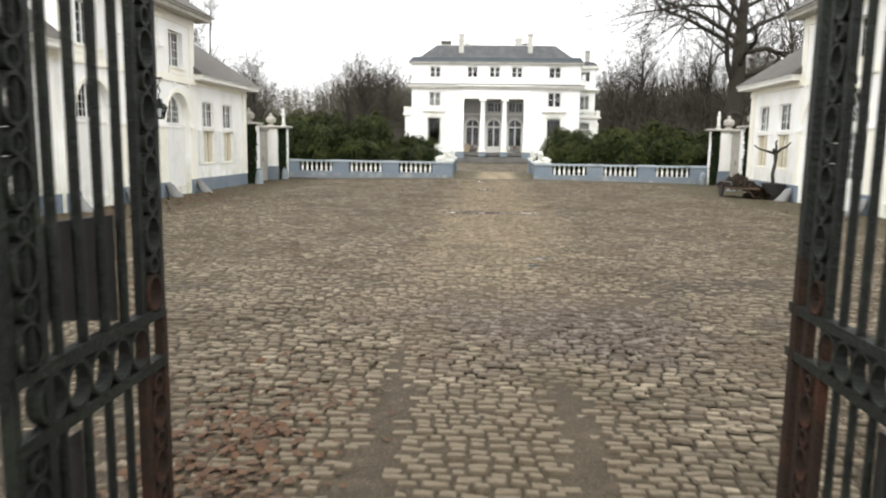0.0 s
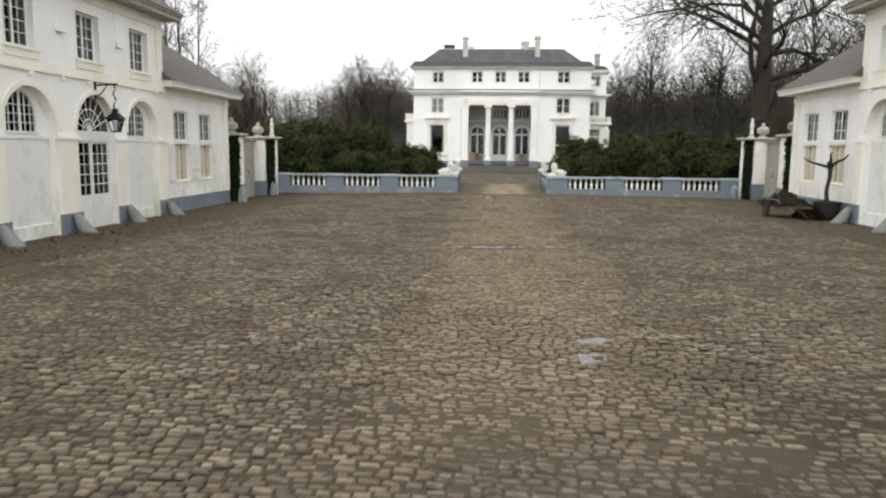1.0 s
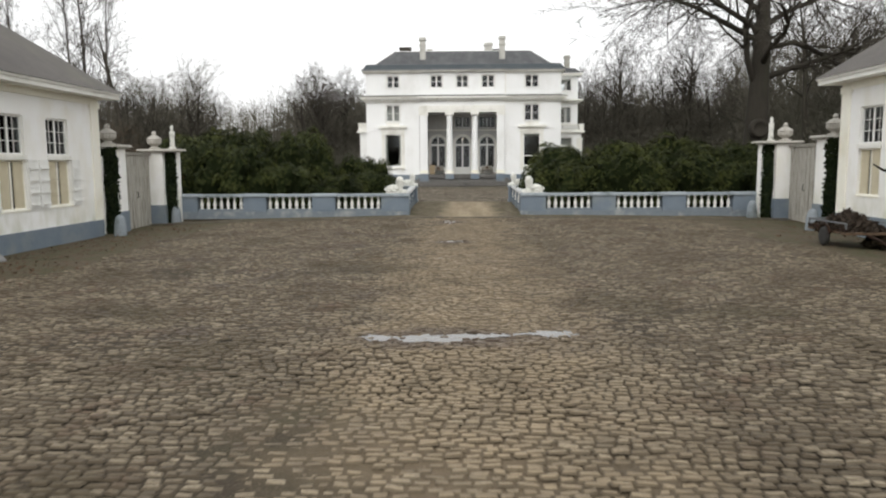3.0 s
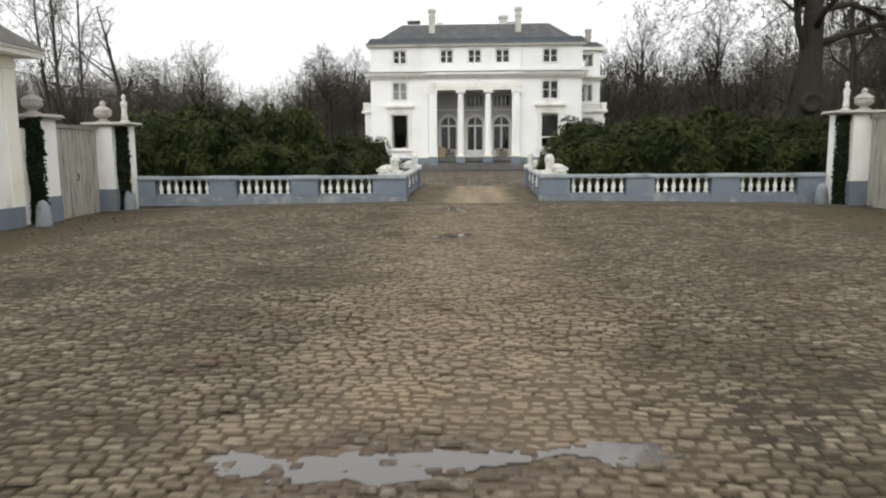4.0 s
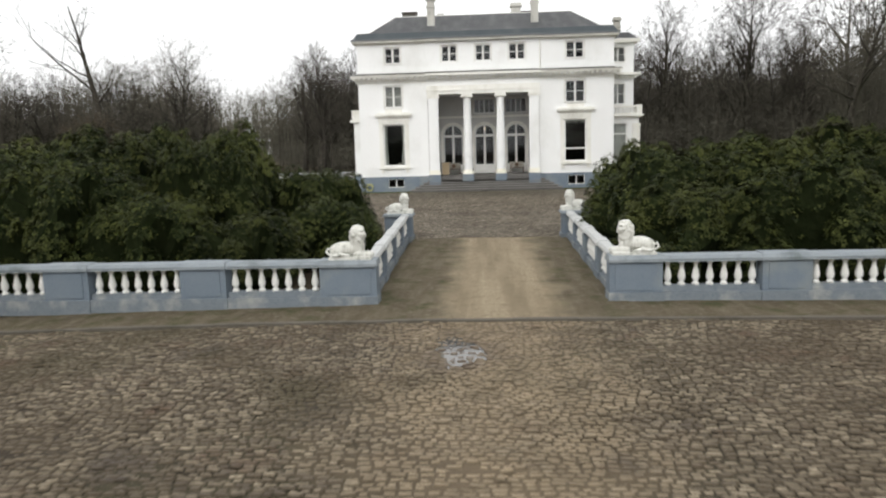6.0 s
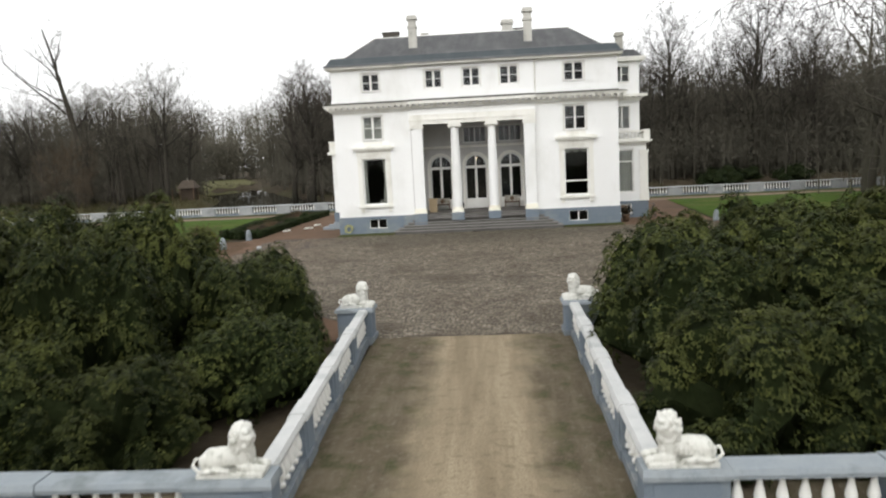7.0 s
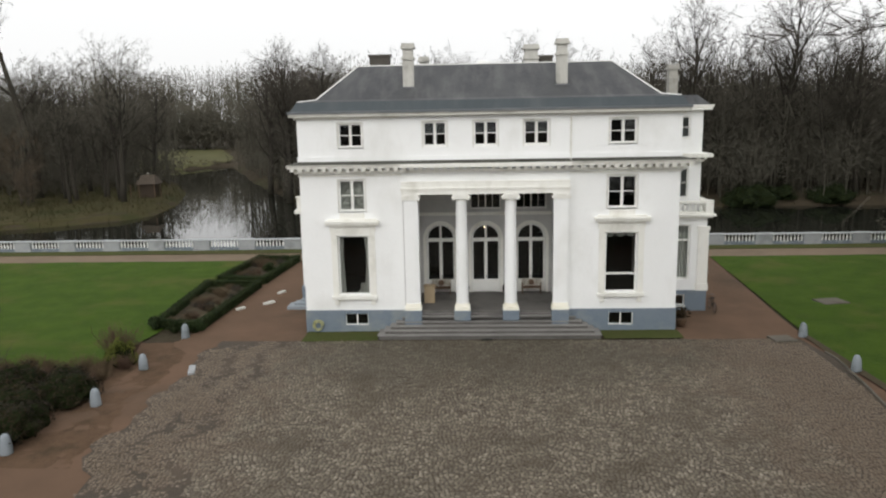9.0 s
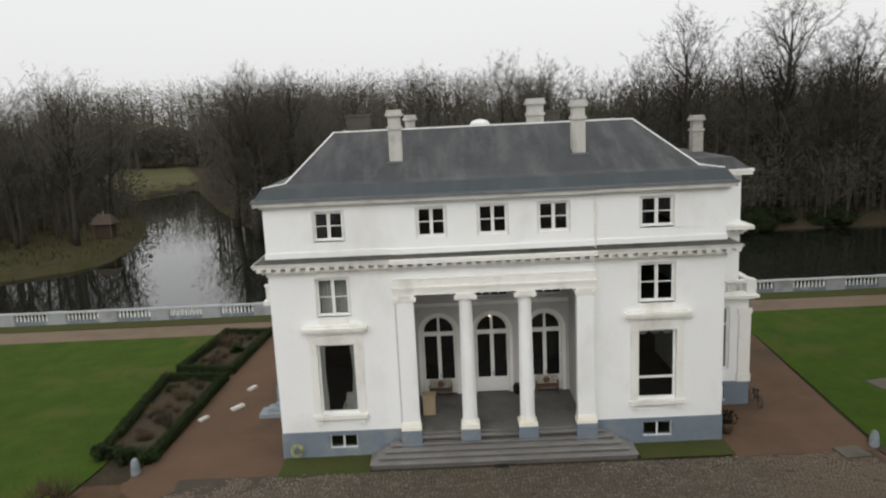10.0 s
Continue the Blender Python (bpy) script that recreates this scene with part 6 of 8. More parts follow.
# ---------------------------------------------------------------- bollards
def bollard(x, y, h=0.86, z=None, label="pale grey conical stone bollard"):
    z = float(camber(x, y)) if z is None else z
    prof = [(0.27, -0.15), (0.26, 0.1), (0.235, 0.45), (0.19, 0.70), (0.12, 0.82), (0.03, 0.86)]
    pts, n = [], 8
    return solo("bollard", Mesh().lathe(x, y, [(r * h / 0.86, z + q * h / 0.86) for r, q in prof], 10), M_COPING, label, "bollard", "stone bollards", smooth=True)


for x, y in ((-14.1, 43.3), (-14.5, 50.15), (13.9, 49.9), (13.75, 43.4)):
    bollard(x, y, 0.84)
for x, y in ((-18.15, 96.2), (-18.25, 90.8), (-18.3, 86.0), (-19.4, 81.2), (17.6, 95.8), (17.75, 90.2), (17.95, 85.6), (19.8, 82.3)):
    bollard(x, y, 0.8)


# ---------------------------------------------------------------- shrubs
def rosettes(p, N, size, material, name, seed, leaves=7, slim=0.21):
    """Whorls of long leaves spread round each point and drooping a little, as on a rhododendron."""
    g = np.random.default_rng(seed)
    n = len(p)
    N = N / np.linalg.norm(N, axis=1, keepdims=True)
    T = np.cross(N, g.normal(0, 1, (n, 3)))
    T /= np.linalg.norm(T, axis=1, keepdims=True) + 1e-9
    B = np.cross(N, T)
    co = []
    for k in range(leaves):
        a = (2 * np.pi * k / leaves + g.normal(0, 0.3, n))[:, None]
        L = (size * g.uniform(0.65, 1.3, n))[:, None]
        d = T * np.cos(a) + B * np.sin(a)
        w = np.cross(N, d) * L * slim
        rise = g.uniform(-0.3, 0.6, n)[:, None]
        mid = p + d * L * 0.30 + N * L * rise * 0.4
        tip = p + d * L + N * L * (rise * 0.6 - 0.15)
        co.append(np.stack([mid + w, mid - w, tip], 1))
    co = np.stack(co, 1).reshape(-1, 3)
    me = raw_mesh(name, co, np.arange(len(co)).reshape(-1, 3))
    me.materials.append(material)
    return me


def shrub_mesh(name, seed, count, size=0.15, material=None, lumps=34, slim=0.36, whorls=False):
    """Leaf shell of a unit shrub: many overlapping clumps on a half dome, with gaps between them."""
    rng = np.random.default_rng(seed)
    u = rng.uniform(0, 1, lumps)
    a = rng.uniform(0, 2 * np.pi, lumps)
    zc = 0.10 + 0.85 * u
    rr = np.sqrt(np.clip(1 - (zc * 0.92) ** 2, 0.05, 1)) * (rng.uniform(0.66, 1.0, lumps) if whorls else rng.uniform(0.58, 0.98, lumps))
    cen = np.stack([rr * np.cos(a), rr * np.sin(a), zc * rng.uniform(0.72, 1.0, lumps)], 1)
    rad = rng.uniform(0.12, 0.27, lumps) if whorls else rng.uniform(0.15, 0.33, lumps)
    cen = np.vstack([cen, [[0, 0, 0.55]]])
    rad = np.append(rad, 0.42)
    k = rng.choice(len(cen), count, p=rad ** 2 / np.sum(rad ** 2))
    d = rng.normal(0, 1, (count, 3))
    d /= np.linalg.norm(d, axis=1, keepdims=True)
    d[:, 2] = np.where(rng.uniform(0, 1, count) < (0.84 if whorls else 0.6), np.abs(d[:, 2]), d[:, 2])
    p = cen[k] + d * (rad[k] * rng.uniform(0.86, 1.06, count))[:, None]
    keep = p[:, 2] > 0.0
    p, d = p[keep], d[keep]
    inside = np.zeros(len(p), bool)
    for c, r in zip(cen, rad):
        inside |= np.sum((p - c) ** 2, 1) < (0.82 * r) ** 2
    p, d = p[~inside], d[~inside]
    if whorls:
        return rosettes(p, d * 0.75 + np.array([0, 0, 0.55]) + rng.normal(0, 0.22, d.shape), size, material, name, seed, 6, slim), cen, rad
    return foliage(p, d * 0.8 + np.array([0, 0, 0.5]), size, material, name, 0.42, slim), cen, rad


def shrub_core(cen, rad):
    """One closed dark mass inside the leaves, standing for the shade in their gaps."""
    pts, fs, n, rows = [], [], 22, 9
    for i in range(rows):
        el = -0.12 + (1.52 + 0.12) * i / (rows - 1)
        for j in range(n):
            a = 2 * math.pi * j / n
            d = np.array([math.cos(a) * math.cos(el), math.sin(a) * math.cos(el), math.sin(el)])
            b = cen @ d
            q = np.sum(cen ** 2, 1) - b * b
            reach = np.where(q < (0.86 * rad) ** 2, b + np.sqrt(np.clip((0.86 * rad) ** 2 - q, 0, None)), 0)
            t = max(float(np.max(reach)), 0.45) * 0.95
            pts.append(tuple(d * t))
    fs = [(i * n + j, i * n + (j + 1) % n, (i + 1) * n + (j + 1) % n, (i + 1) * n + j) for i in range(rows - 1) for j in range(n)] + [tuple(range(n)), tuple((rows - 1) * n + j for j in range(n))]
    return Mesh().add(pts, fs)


# Near-black green puts the shade between leaves into the core's colour.
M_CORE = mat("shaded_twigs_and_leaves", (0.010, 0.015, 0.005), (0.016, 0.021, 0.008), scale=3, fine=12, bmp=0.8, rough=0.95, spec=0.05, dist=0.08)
shrub_kinds = []
for i in range(3):
    me, cen, rad = shrub_mesh("foliage", 11 + i, 4800, 0.042, M_RHODO, 46, 0.30, True)
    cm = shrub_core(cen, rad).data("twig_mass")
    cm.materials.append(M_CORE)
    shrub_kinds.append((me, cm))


def shrub(x, y, rx, ry, h, kind, turn, label="broad dense evergreen rhododendron", group="rhododendrons", name="rhododendron"):
    z = float(camber(x, y)) - 0.15
    root = thing(name, (x, y, z), label, "shrub", group)
    m = Matrix.Translation((x, y, z)) @ Matrix.Diagonal((rx, ry, h, 1)) @ Matrix.Rotation(turn, 4, "Z")
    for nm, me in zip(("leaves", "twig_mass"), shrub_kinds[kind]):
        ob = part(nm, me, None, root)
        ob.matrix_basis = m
    return root


random.seed(21)
RHODO = [(-7.2, 54.3, 2.0, 2.0, 2.2), (-9.9, 54.2, 2.3, 2.2, 2.9), (-12.9, 54.7, 2.6, 2.5, 3.9), (-15.8, 55.6, 2.4, 2.6, 4.2), (-5.6, 57.6, 1.7, 2.2, 2.4), (-9.9, 58.4, 2.1, 2.6, 4.4), (-13.2, 59.2, 3.0, 3.0, 4.9), (-6.5, 61.5, 2.2, 2.6, 3.35), (-11.0, 63.2, 2.4, 2.8, 4.8), (-15.0, 63.8, 3.0, 3.0, 5.1), (-17.2, 59.2, 3.0, 3.2, 4.8), (-18.8, 64.6, 3.0, 3.0, 4.8), (-19.8, 68.6, 3.0, 2.5, 4.7), (-7.9, 66.2, 2.0, 2.4, 3.0), (-11.9, 67.8, 2.8, 2.4, 3.6), (-16.0, 68.2, 2.8, 2.5, 4.0),
         (5.8, 54.4, 2.5, 2.4, 2.9), (8.9, 54.2, 2.6, 2.4, 3.1), (12.1, 54.3, 2.6, 2.4, 3.1), (15.0, 54.6, 2.4, 2.4, 3.0), (6.1, 58.3, 2.8, 2.8, 3.6), (10.0, 58.4, 3.1, 3.0, 4.0), (13.6, 58.6, 3.1, 3.0, 3.95), (16.8, 58.8, 2.6, 3.0, 3.8), (6.4, 62.4, 2.8, 2.7, 3.85), (10.3, 63.0, 3.0, 2.9, 4.2), (14.2, 63.2, 3.1, 3.0, 4.3), (17.6, 63.0, 2.6, 3.0, 4.0), (8.2, 67.0, 2.5, 2.7, 3.4), (11.2, 68.3, 2.9, 2.7, 3.7), (15.4, 68.6, 2.8, 2.6, 4.1)]
for i, r in enumerate(RHODO):
    shrub(*r, i % 3, random.uniform(0, 6.28))


# ---------------------------------------------------------------- bare trees
def bare_tree(seed, height, radius, spread, limbs=None, count=14, fork=0.25, kids=(6, 5), twigs=4, sides=7, lean=0.06, thick=0.016, wild=0.20, lift=0.06, limb=0.45):
    """Trunk and limbs as one mesh, twigs as another, round the origin. limbs: (share of height, azimuth, elevation, length)."""
    rng = random.Random(seed)
    wood, tw = Mesh(), []

    def bough(p, d, length, r, level, end=0.14):
        n = (7, 5, 3)[min(level, 2)]
        path, radii = [Vector(p)], [r]
        d = Vector(d).normalized()
        for i in range(n):
            wob = (lean, wild, wild + 0.04, 0.3)[min(level, 3)]
            d = (d + Vector((rng.gauss(0, wob), rng.gauss(0, wob), rng.gauss(0, wob * 0.7) + (0.06 if level != 1 else lift)))).normalized()
            path.append(path[-1] + d * length / n)
            radii.append(r * (1 - (1 - end) * (i + 1) / n))
        if level < 3:
            wood.tube(path, radii, (sides, 5, 3)[level])
        return path, radii, n

    def twig(p, d, length):
        d = Vector(d).normalized()
        a = Vector(p)
        for i in range(2):
            d = (d + Vector((rng.gauss(0, 0.3), rng.gauss(0, 0.3), rng.gauss(0, 0.25) + 0.08))).normalized()
            b = a + d * length * 0.5
            tw.append((a, b, thick if i == 0 else thick * 0.6))
            a = b

    def offshoot(path, n, t, ang):
        i = min(int(t * n), n - 1)
        q = path[i].lerp(path[i + 1], t * n - i)
        ax = (path[i + 1] - path[i]).normalized()
        side = ax.cross(Vector((rng.gauss(0, 1), rng.gauss(0, 1), rng.gauss(0, 1)))).normalized()
        return i, q, ax * math.cos(ang) + side * math.sin(ang)

    trunk, tr, n0 = bough((0, 0, -0.3), (0, 0, 1), height, radius, 0, 0.12)
    if limbs is None:
        limbs = []
        for k in range(count):
            t = fork + (0.97 - fork) * (k + rng.random()) / count
            u = (t - fork) / (1 - fork)
            limbs.append((t, k * 137.5 + rng.uniform(-25, 25), rng.uniform(24, 50) + 28 * u, spread * (0.55 + 0.6 * math.sin(math.pi * (0.12 + 0.8 * u))) * rng.uniform(0.8, 1.15)))
    for t, az, el, ln in limbs:
        i = min(int(t * n0), n0 - 1)
        q = trunk[i].lerp(trunk[i + 1], t * n0 - i)
        a, e = radians(az), radians(el)
        l1, r1, n1 = bough(q, (math.cos(a) * math.cos(e), math.sin(a) * math.cos(e), math.sin(e)), ln, max(tr[i] * limb, 0.03), 1)
        for k in range(kids[0]):
            j, q2, d2 = offshoot(l1, n1, 0.2 + 0.79 * (k + rng.random()) / kids[0], rng.uniform(0.5, 1.0))
            l2, r2, n2 = bough(q2, d2, ln * rng.uniform(0.32, 0.55), max(r1[j] * 0.5, 0.02), 2)
            for m in range(kids[1]):
                j3, q3, d3 = offshoot(l2, n2, 0.2 + 0.79 * (m + rng.random()) / kids[1], rng.uniform(0.4, 1.0))
                len3 = ln * rng.uniform(0.13, 0.26)
                twig(q3, d3, len3)
                for w in range(twigs):
                    twig(q3 + d3 * len3 * rng.uniform(0.25, 0.9), d3 + Vector((rng.gauss(0, 0.5), rng.gauss(0, 0.5), rng.gauss(0, 0.5))), len3 * rng.uniform(0.4, 0.8))
    m = len(tw)
    A = np.array([tuple(a) for a, b, r in tw])
    B = np.array([tuple(b) for a, b, r in tw])
    R = np.array([r for a, b, r in tw])[:, None]
    g = np.random.default_rng(seed)
    S = np.cross(B - A, g.normal(0, 1, (m, 3)))
    S *= R / (np.linalg.norm(S, axis=1, keepdims=True) + 1e-9)
    co = np.stack([A + S, A - S, B], 1).reshape(-1, 3)
    tm = raw_mesh("crown", co, np.arange(3 * m).reshape(-1, 3))
    tm.materials.append(M_TWIG)
    wm = wood.data("trunk", True)
    wm.materials.append(M_BARK)
    return wm, tm


def tree(x, y, z, kind, scale, turn, label, group, name="tree", tilt=0.0):
    root = thing(name, (x, y, z), label, "tree", group)
    m = Matrix.Translation((x, y, z)) @ Matrix.Rotation(tilt, 4, "Y") @ Matrix.Rotation(turn, 4, "Z") @ Matrix.Diagonal((scale, scale, scale, 1))
    for nm, me in zip(("trunk", "crown"), kind):
        ob = part(nm, me, None, root)
        ob.matrix_basis = m
    return root


OAK = [(0.355, 186, 54, 13), (0.40, 28, 34, 11), (0.44, 275, 46, 10), (0.46, 95, 46, 10), (0.50, 345, 36, 12), (0.52, 170, 34, 13.5), (0.55, 204, 40, 13), (0.57, 10, 42, 12.5), (0.60, 228, 42, 12), (0.62, 155, 44, 13), (0.65, 190, 48, 13), (0.68, 335, 48, 11.5), (0.71, 40, 50, 11), (0.74, 120, 52, 10.5), (0.77, 240, 54, 10), (0.80, 180, 56, 10), (0.84, 60, 58, 9), (0.88, 300, 60, 8), (0.92, 185, 62, 7)]
oak = bare_tree(8, 23, 1.08, 13, OAK, kids=(13, 9), twigs=6, sides=12, lean=0.03, thick=0.021, wild=0.26, lift=-0.15, limb=0.37)
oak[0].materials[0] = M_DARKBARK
big = tree(21.9, 70.2, -0.2, oak, 1.0, 0.0, "huge old bare oak with wide limbs behind the garden wall", "", "oak_tree")
knot = lambda u, d, h: (21.75 + u, 69.35 - h, 5.0 + d)
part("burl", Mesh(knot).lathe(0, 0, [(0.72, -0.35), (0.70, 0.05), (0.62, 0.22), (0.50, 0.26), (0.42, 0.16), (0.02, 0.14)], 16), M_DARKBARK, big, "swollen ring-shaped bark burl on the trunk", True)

kinds = [bare_tree(30 + i, 20 + i % 3, 0.44, 5.6 + 0.7 * (i % 2), count=14, fork=0.34 + 0.05 * (i % 3), kids=(6, 5), twigs=2, sides=5, thick=0.035) for i in range(5)]
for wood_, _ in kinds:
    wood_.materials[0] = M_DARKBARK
broad = bare_tree(91, 20, 0.64, 5.6, None, 24, 0.28, (8, 5), 4, 7, thick=0.026, lift=0.14)
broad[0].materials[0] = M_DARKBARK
slim = [bare_tree(60 + i, 21, 0.17, 2.6, [(0.2 + 0.045 * k, k * 137.5, 62 + (k * 37) % 16, 5.2 - 0.18 * k) for k in range(17)], 17, 0.2, (6, 5), 3, thick=0.022, lean=0.03) for i in range(2)]
forked = bare_tree(66, 14.2, 0.36, 5, [(0.52, 180, 66, 7.4), (0.70, 178, 60, 3.8), (0.68, 4, 58, 3.6), (0.80, 340, 62, 2.8), (0.60, 190, 22, 4.6), (0.86, 160, 66, 2.4), (0.44, 10, 42, 3.2), (0.76, 90, 55, 2.5)], 8, 0.2, (5, 3), 2, thick=0.018)
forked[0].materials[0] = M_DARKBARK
red = bare_tree(72, 8, 0.2, 3.6, None, 18, 0.1, (7, 6), 4, 6, thick=0.03)
red[1].materials.clear()
red[1].materials.append(M_BROWNTWIG)
random.seed(77)
LABEL = "tall bare winter tree of the park wood"
for x0, x1, y0, y1, n in [(-104, -62, 170, 196, 18), (-34, 22, 168, 190, 18), (24, 66, 163, 182, 20), (64, 104, 112, 170, 12), (34, 62, 84, 118, 15), (-104, -84, 196, 240, 6), (-58, -30, 225, 290, 8), (26, 60, 20, 58, 6)]:
    for i in range(n):
        for attempt in range(6):
            x, y = random.uniform(x0, x1), random.uniform(y0, y1)
            if not bool(water_at(np.array(x), np.array(y))):
                break
        else:
            continue
        size = random.uniform(0.78, 1.0) if x < 24 else random.uniform(0.82, 1.04)
        tree(x, y, float(land(np.array(x), np.array(y))), random.choice(kinds), size, random.uniform(0, 6.28), LABEL, "park wood trees")
for x, y, sc in ((-29.6, 71.8, 1.05), (-30.6, 72.4, 0.95), (-28.9, 73.0, 0.9), (-38.5, 78, 1.0), (-47, 90, 1.0)):
    tree(x, y, -0.2, random.choice(slim), sc, random.uniform(0, 6.28), "slender bare tree with upright branches", "slender park trees")
tree(-73.6, 173.5, -0.2, forked, 2.35, 0.0, "tall leaning bare tree forking into a Y", "", "forked_tree", -0.17)
for x, y, sc in ((-61.0, 172.5, 1.0), (-59.6, 174.0, 0.88), (-84.0, 176.0, 0.95)):
    tree(x, y, float(land(np.array(x), np.array(y))), slim[0], sc, x, "slender bare tree with upright branches", "slender park trees")
for x, y, sc in ((-33, 178, 1.1), (-27, 183, 1.0), (-38, 186, 1.0), (-31, 172, 1.0), (33, 170, 1.2), (47, 171, 1.3), (55, 168, 1.12), (64, 150, 1.12)):
    tree(x, y, float(land(np.array(x), np.array(y))), broad, sc, random.uniform(0, 6.28), "broad old bare tree rising over the wood", "broad park trees")
sapling = bare_tree(81, 4.8, 0.055, 1.2, None, 12, 0.35, (5, 4), 2, 6, thick=0.008)
tree(-24.05, 87.6, -0.1, sapling, 1.0, 0.0, "thin bare sapling among the low brown shrubs", "", "sapling")
stout = bare_tree(95, 18, 0.46, 6.5, None, 16, 0.42, (6, 5), 2, 8, thick=0.035)
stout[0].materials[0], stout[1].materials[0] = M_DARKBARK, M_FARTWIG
for x, y, sc in ((-55.9, 166.7, 1.1), (-57.2, 168.6, 1.0), (-65.6, 170.7, 0.95), (-64.6, 167.0, 0.7), (-74.1, 174.9, 1.0), (-62.6, 174.2, 0.65), (-71.4, 168.2, 0.6)):
    tree(x, y, float(land(np.array(x), np.array(y))), stout, sc, random.uniform(0, 6.28), "thick-stemmed bare tree on the moat bank", "bank trees")
for x, y, sc in ((-70.6, 164.0, 1.1), (-75.5, 166.0, 1.0), (-68.0, 161.5, 0.6)):
    tree(x, y, float(land(np.array(x), np.array(y))), red, sc, random.uniform(0, 6.28), "low bushy brown bare tree on the bank", "bushy bank trees")


def crowns(name, zones, seed, per, width, label, category="wood", base=0.05, reach=1.0):
    """Uncounted far trees: a stem, a few limbs and a dome of fine twig sprays each, in one mesh."""
    g = np.random.default_rng(seed)
    P, H, W = [], [], []
    for x0, x1, y0, y1, n, h0, h1, wide in zones:
        x, y = g.uniform(x0, x1, n), g.uniform(y0, y1, n)
        ok = ~water_at(x, y)
        P.append(np.stack([x, y, land(x, y)], 1)[ok])
        H.append(g.uniform(h0, h1, n)[ok])
        W.append((wide * g.uniform(0.75, 1.25, n))[ok])
    P, H, W = np.vstack(P), np.concatenate(H), np.concatenate(W)
    n = len(P)
    low = np.clip(H / 80, 0.05, 0.24) if base > 0.03 else np.full(n, base)

    def spikes(A, B, w):
        S = np.cross(B - A, g.normal(0, 1, A.shape))
        S *= w[:, None] / (np.linalg.norm(S, axis=1, keepdims=True) + 1e-9)
        return np.stack([A + S, A - S, B], 1).reshape(-1, 3)

    def shell(k):
        d = g.normal(0, 1, (len(k), 3))
        d /= np.linalg.norm(d, axis=1, keepdims=True)
        r = g.uniform(0.25, 1.0, len(k)) ** 0.5
        mid = H * (1 + low) / 2
        half = H * (1 - low) / 2
        lump = 0.80 + 0.20 * np.sin(d[:, 0] * 6 + k) * np.sin(d[:, 1] * 6 + 2 * k + d[:, 2] * 5)
        q = d * (r * lump)[:, None]
        return P[k] + np.stack([q[:, 0] * (W * H)[k], q[:, 1] * (W * H)[k], mid[k] + q[:, 2] * half[k]], 1), d

    k = np.arange(n)
    co = [spikes(P - np.array([0, 0, 0.3]), P + np.stack([g.normal(0, 0.4, n), g.normal(0, 0.4, n), H * 0.92], 1), H * 0.013)]
    k = np.repeat(np.arange(n), 16)
    B, d = shell(k)
    A = P[k] + np.stack([0 * k, 0 * k, H[k] * g.uniform(0.25, 0.7, len(k))], 1)
    co.append(spikes(A, B, H[k] * g.uniform(0.003, 0.0065, len(k))))
    k = np.repeat(np.arange(n), per)
    A, d = shell(k)
    t = d * 0.9 + g.normal(0, 0.42, d.shape) + np.array([0, 0, 0.38])
    t /= np.linalg.norm(t, axis=1, keepdims=True)
    co.append(spikes(A, A + t * (reach * H[k] * g.uniform(0.03, 0.08, len(k)))[:, None], width * g.uniform(0.6, 1.4, len(k))))
    co = np.vstack(co)
    return solo(name, raw_mesh(name, co, np.arange(len(co)).reshape(-1, 3)), M_FARTWIG, label, category, "", "stuff")


def brush(name, zones, seed, width, label, hscale=1.0, lift=0.0, material=None):
    """Thin upright stems with side shoots, uncounted, that close the wood between the trees."""
    g = np.random.default_rng(seed)
    P, H = [], []
    for x0, x1, y0, y1, n, h0, h1 in zones:
        x, y = g.uniform(x0, x1, n), g.uniform(y0, y1, n)
        ok = ~water_at(x, y)
        h = g.uniform(h0, h1, n) * (0.82 + 0.18 * np.sin(x * 0.21) * np.sin(y * 0.13 + x * 0.05))
        P.append(np.stack([x, y, land(x, y)], 1)[ok])
        H.append(h[ok])
    P, H = np.vstack(P), np.concatenate(H) * hscale
    n = len(P)
    side = g.normal(0, 1, (n, 3)) * np.array([1, 1, 0])
    side /= np.linalg.norm(side, axis=1, keepdims=True)
    lean = g.normal(0, 0.10, (n, 3)) * np.array([1, 1, 0])
    w = (width * g.uniform(0.5, 1.4, n))[:, None]
    co, tri, base = [], [], 0
    up = np.array([0, 0, 1.0])
    mid = P + (up + lean) * H[:, None] * 0.5 + g.normal(0, 0.3, (n, 3))
    top = P + (up + lean * 1.6) * H[:, None]
    co.append(np.stack([P - side * w, P + side * w, mid + side * w * 0.7, mid - side * w * 0.7, top], 1).reshape(-1, 3))
    k = np.arange(n)[:, None] * 5
    tri.append(np.concatenate([k + np.array([[0, 1, 2]]), k + np.array([[0, 2, 3]]), k + np.array([[3, 2, 4]])], 0))
    base = 5 * n
    for s in range(5):
        t = g.uniform(0.25, 1.0, n)[:, None]
        q = np.where(t < 0.5, P + (mid - P) * t * 2, mid + (top - mid) * (t * 2 - 1))
        d = g.normal(0, 1, (n, 3)) * np.array([1, 1, 0.4]) + np.array([0, 0, 0.7])
        d /= np.linalg.norm(d, axis=1, keepdims=True)
        ln = (H * g.uniform(0.08, 0.22, n))[:, None]
        sd = np.cross(d, g.normal(0, 1, (n, 3)))
        sd /= np.linalg.norm(sd, axis=1, keepdims=True)
        co.append(np.stack([q - sd * w * 0.55, q + sd * w * 0.55, q + d * ln], 1).reshape(-1, 3))
        tri.append(base + np.arange(3 * n).reshape(-1, 3))
        base += 3 * n
    me = raw_mesh(name, np.vstack(co), np.vstack(tri))
    return solo(name, me, material or M_TWIG, label, "undergrowth", "", "stuff")


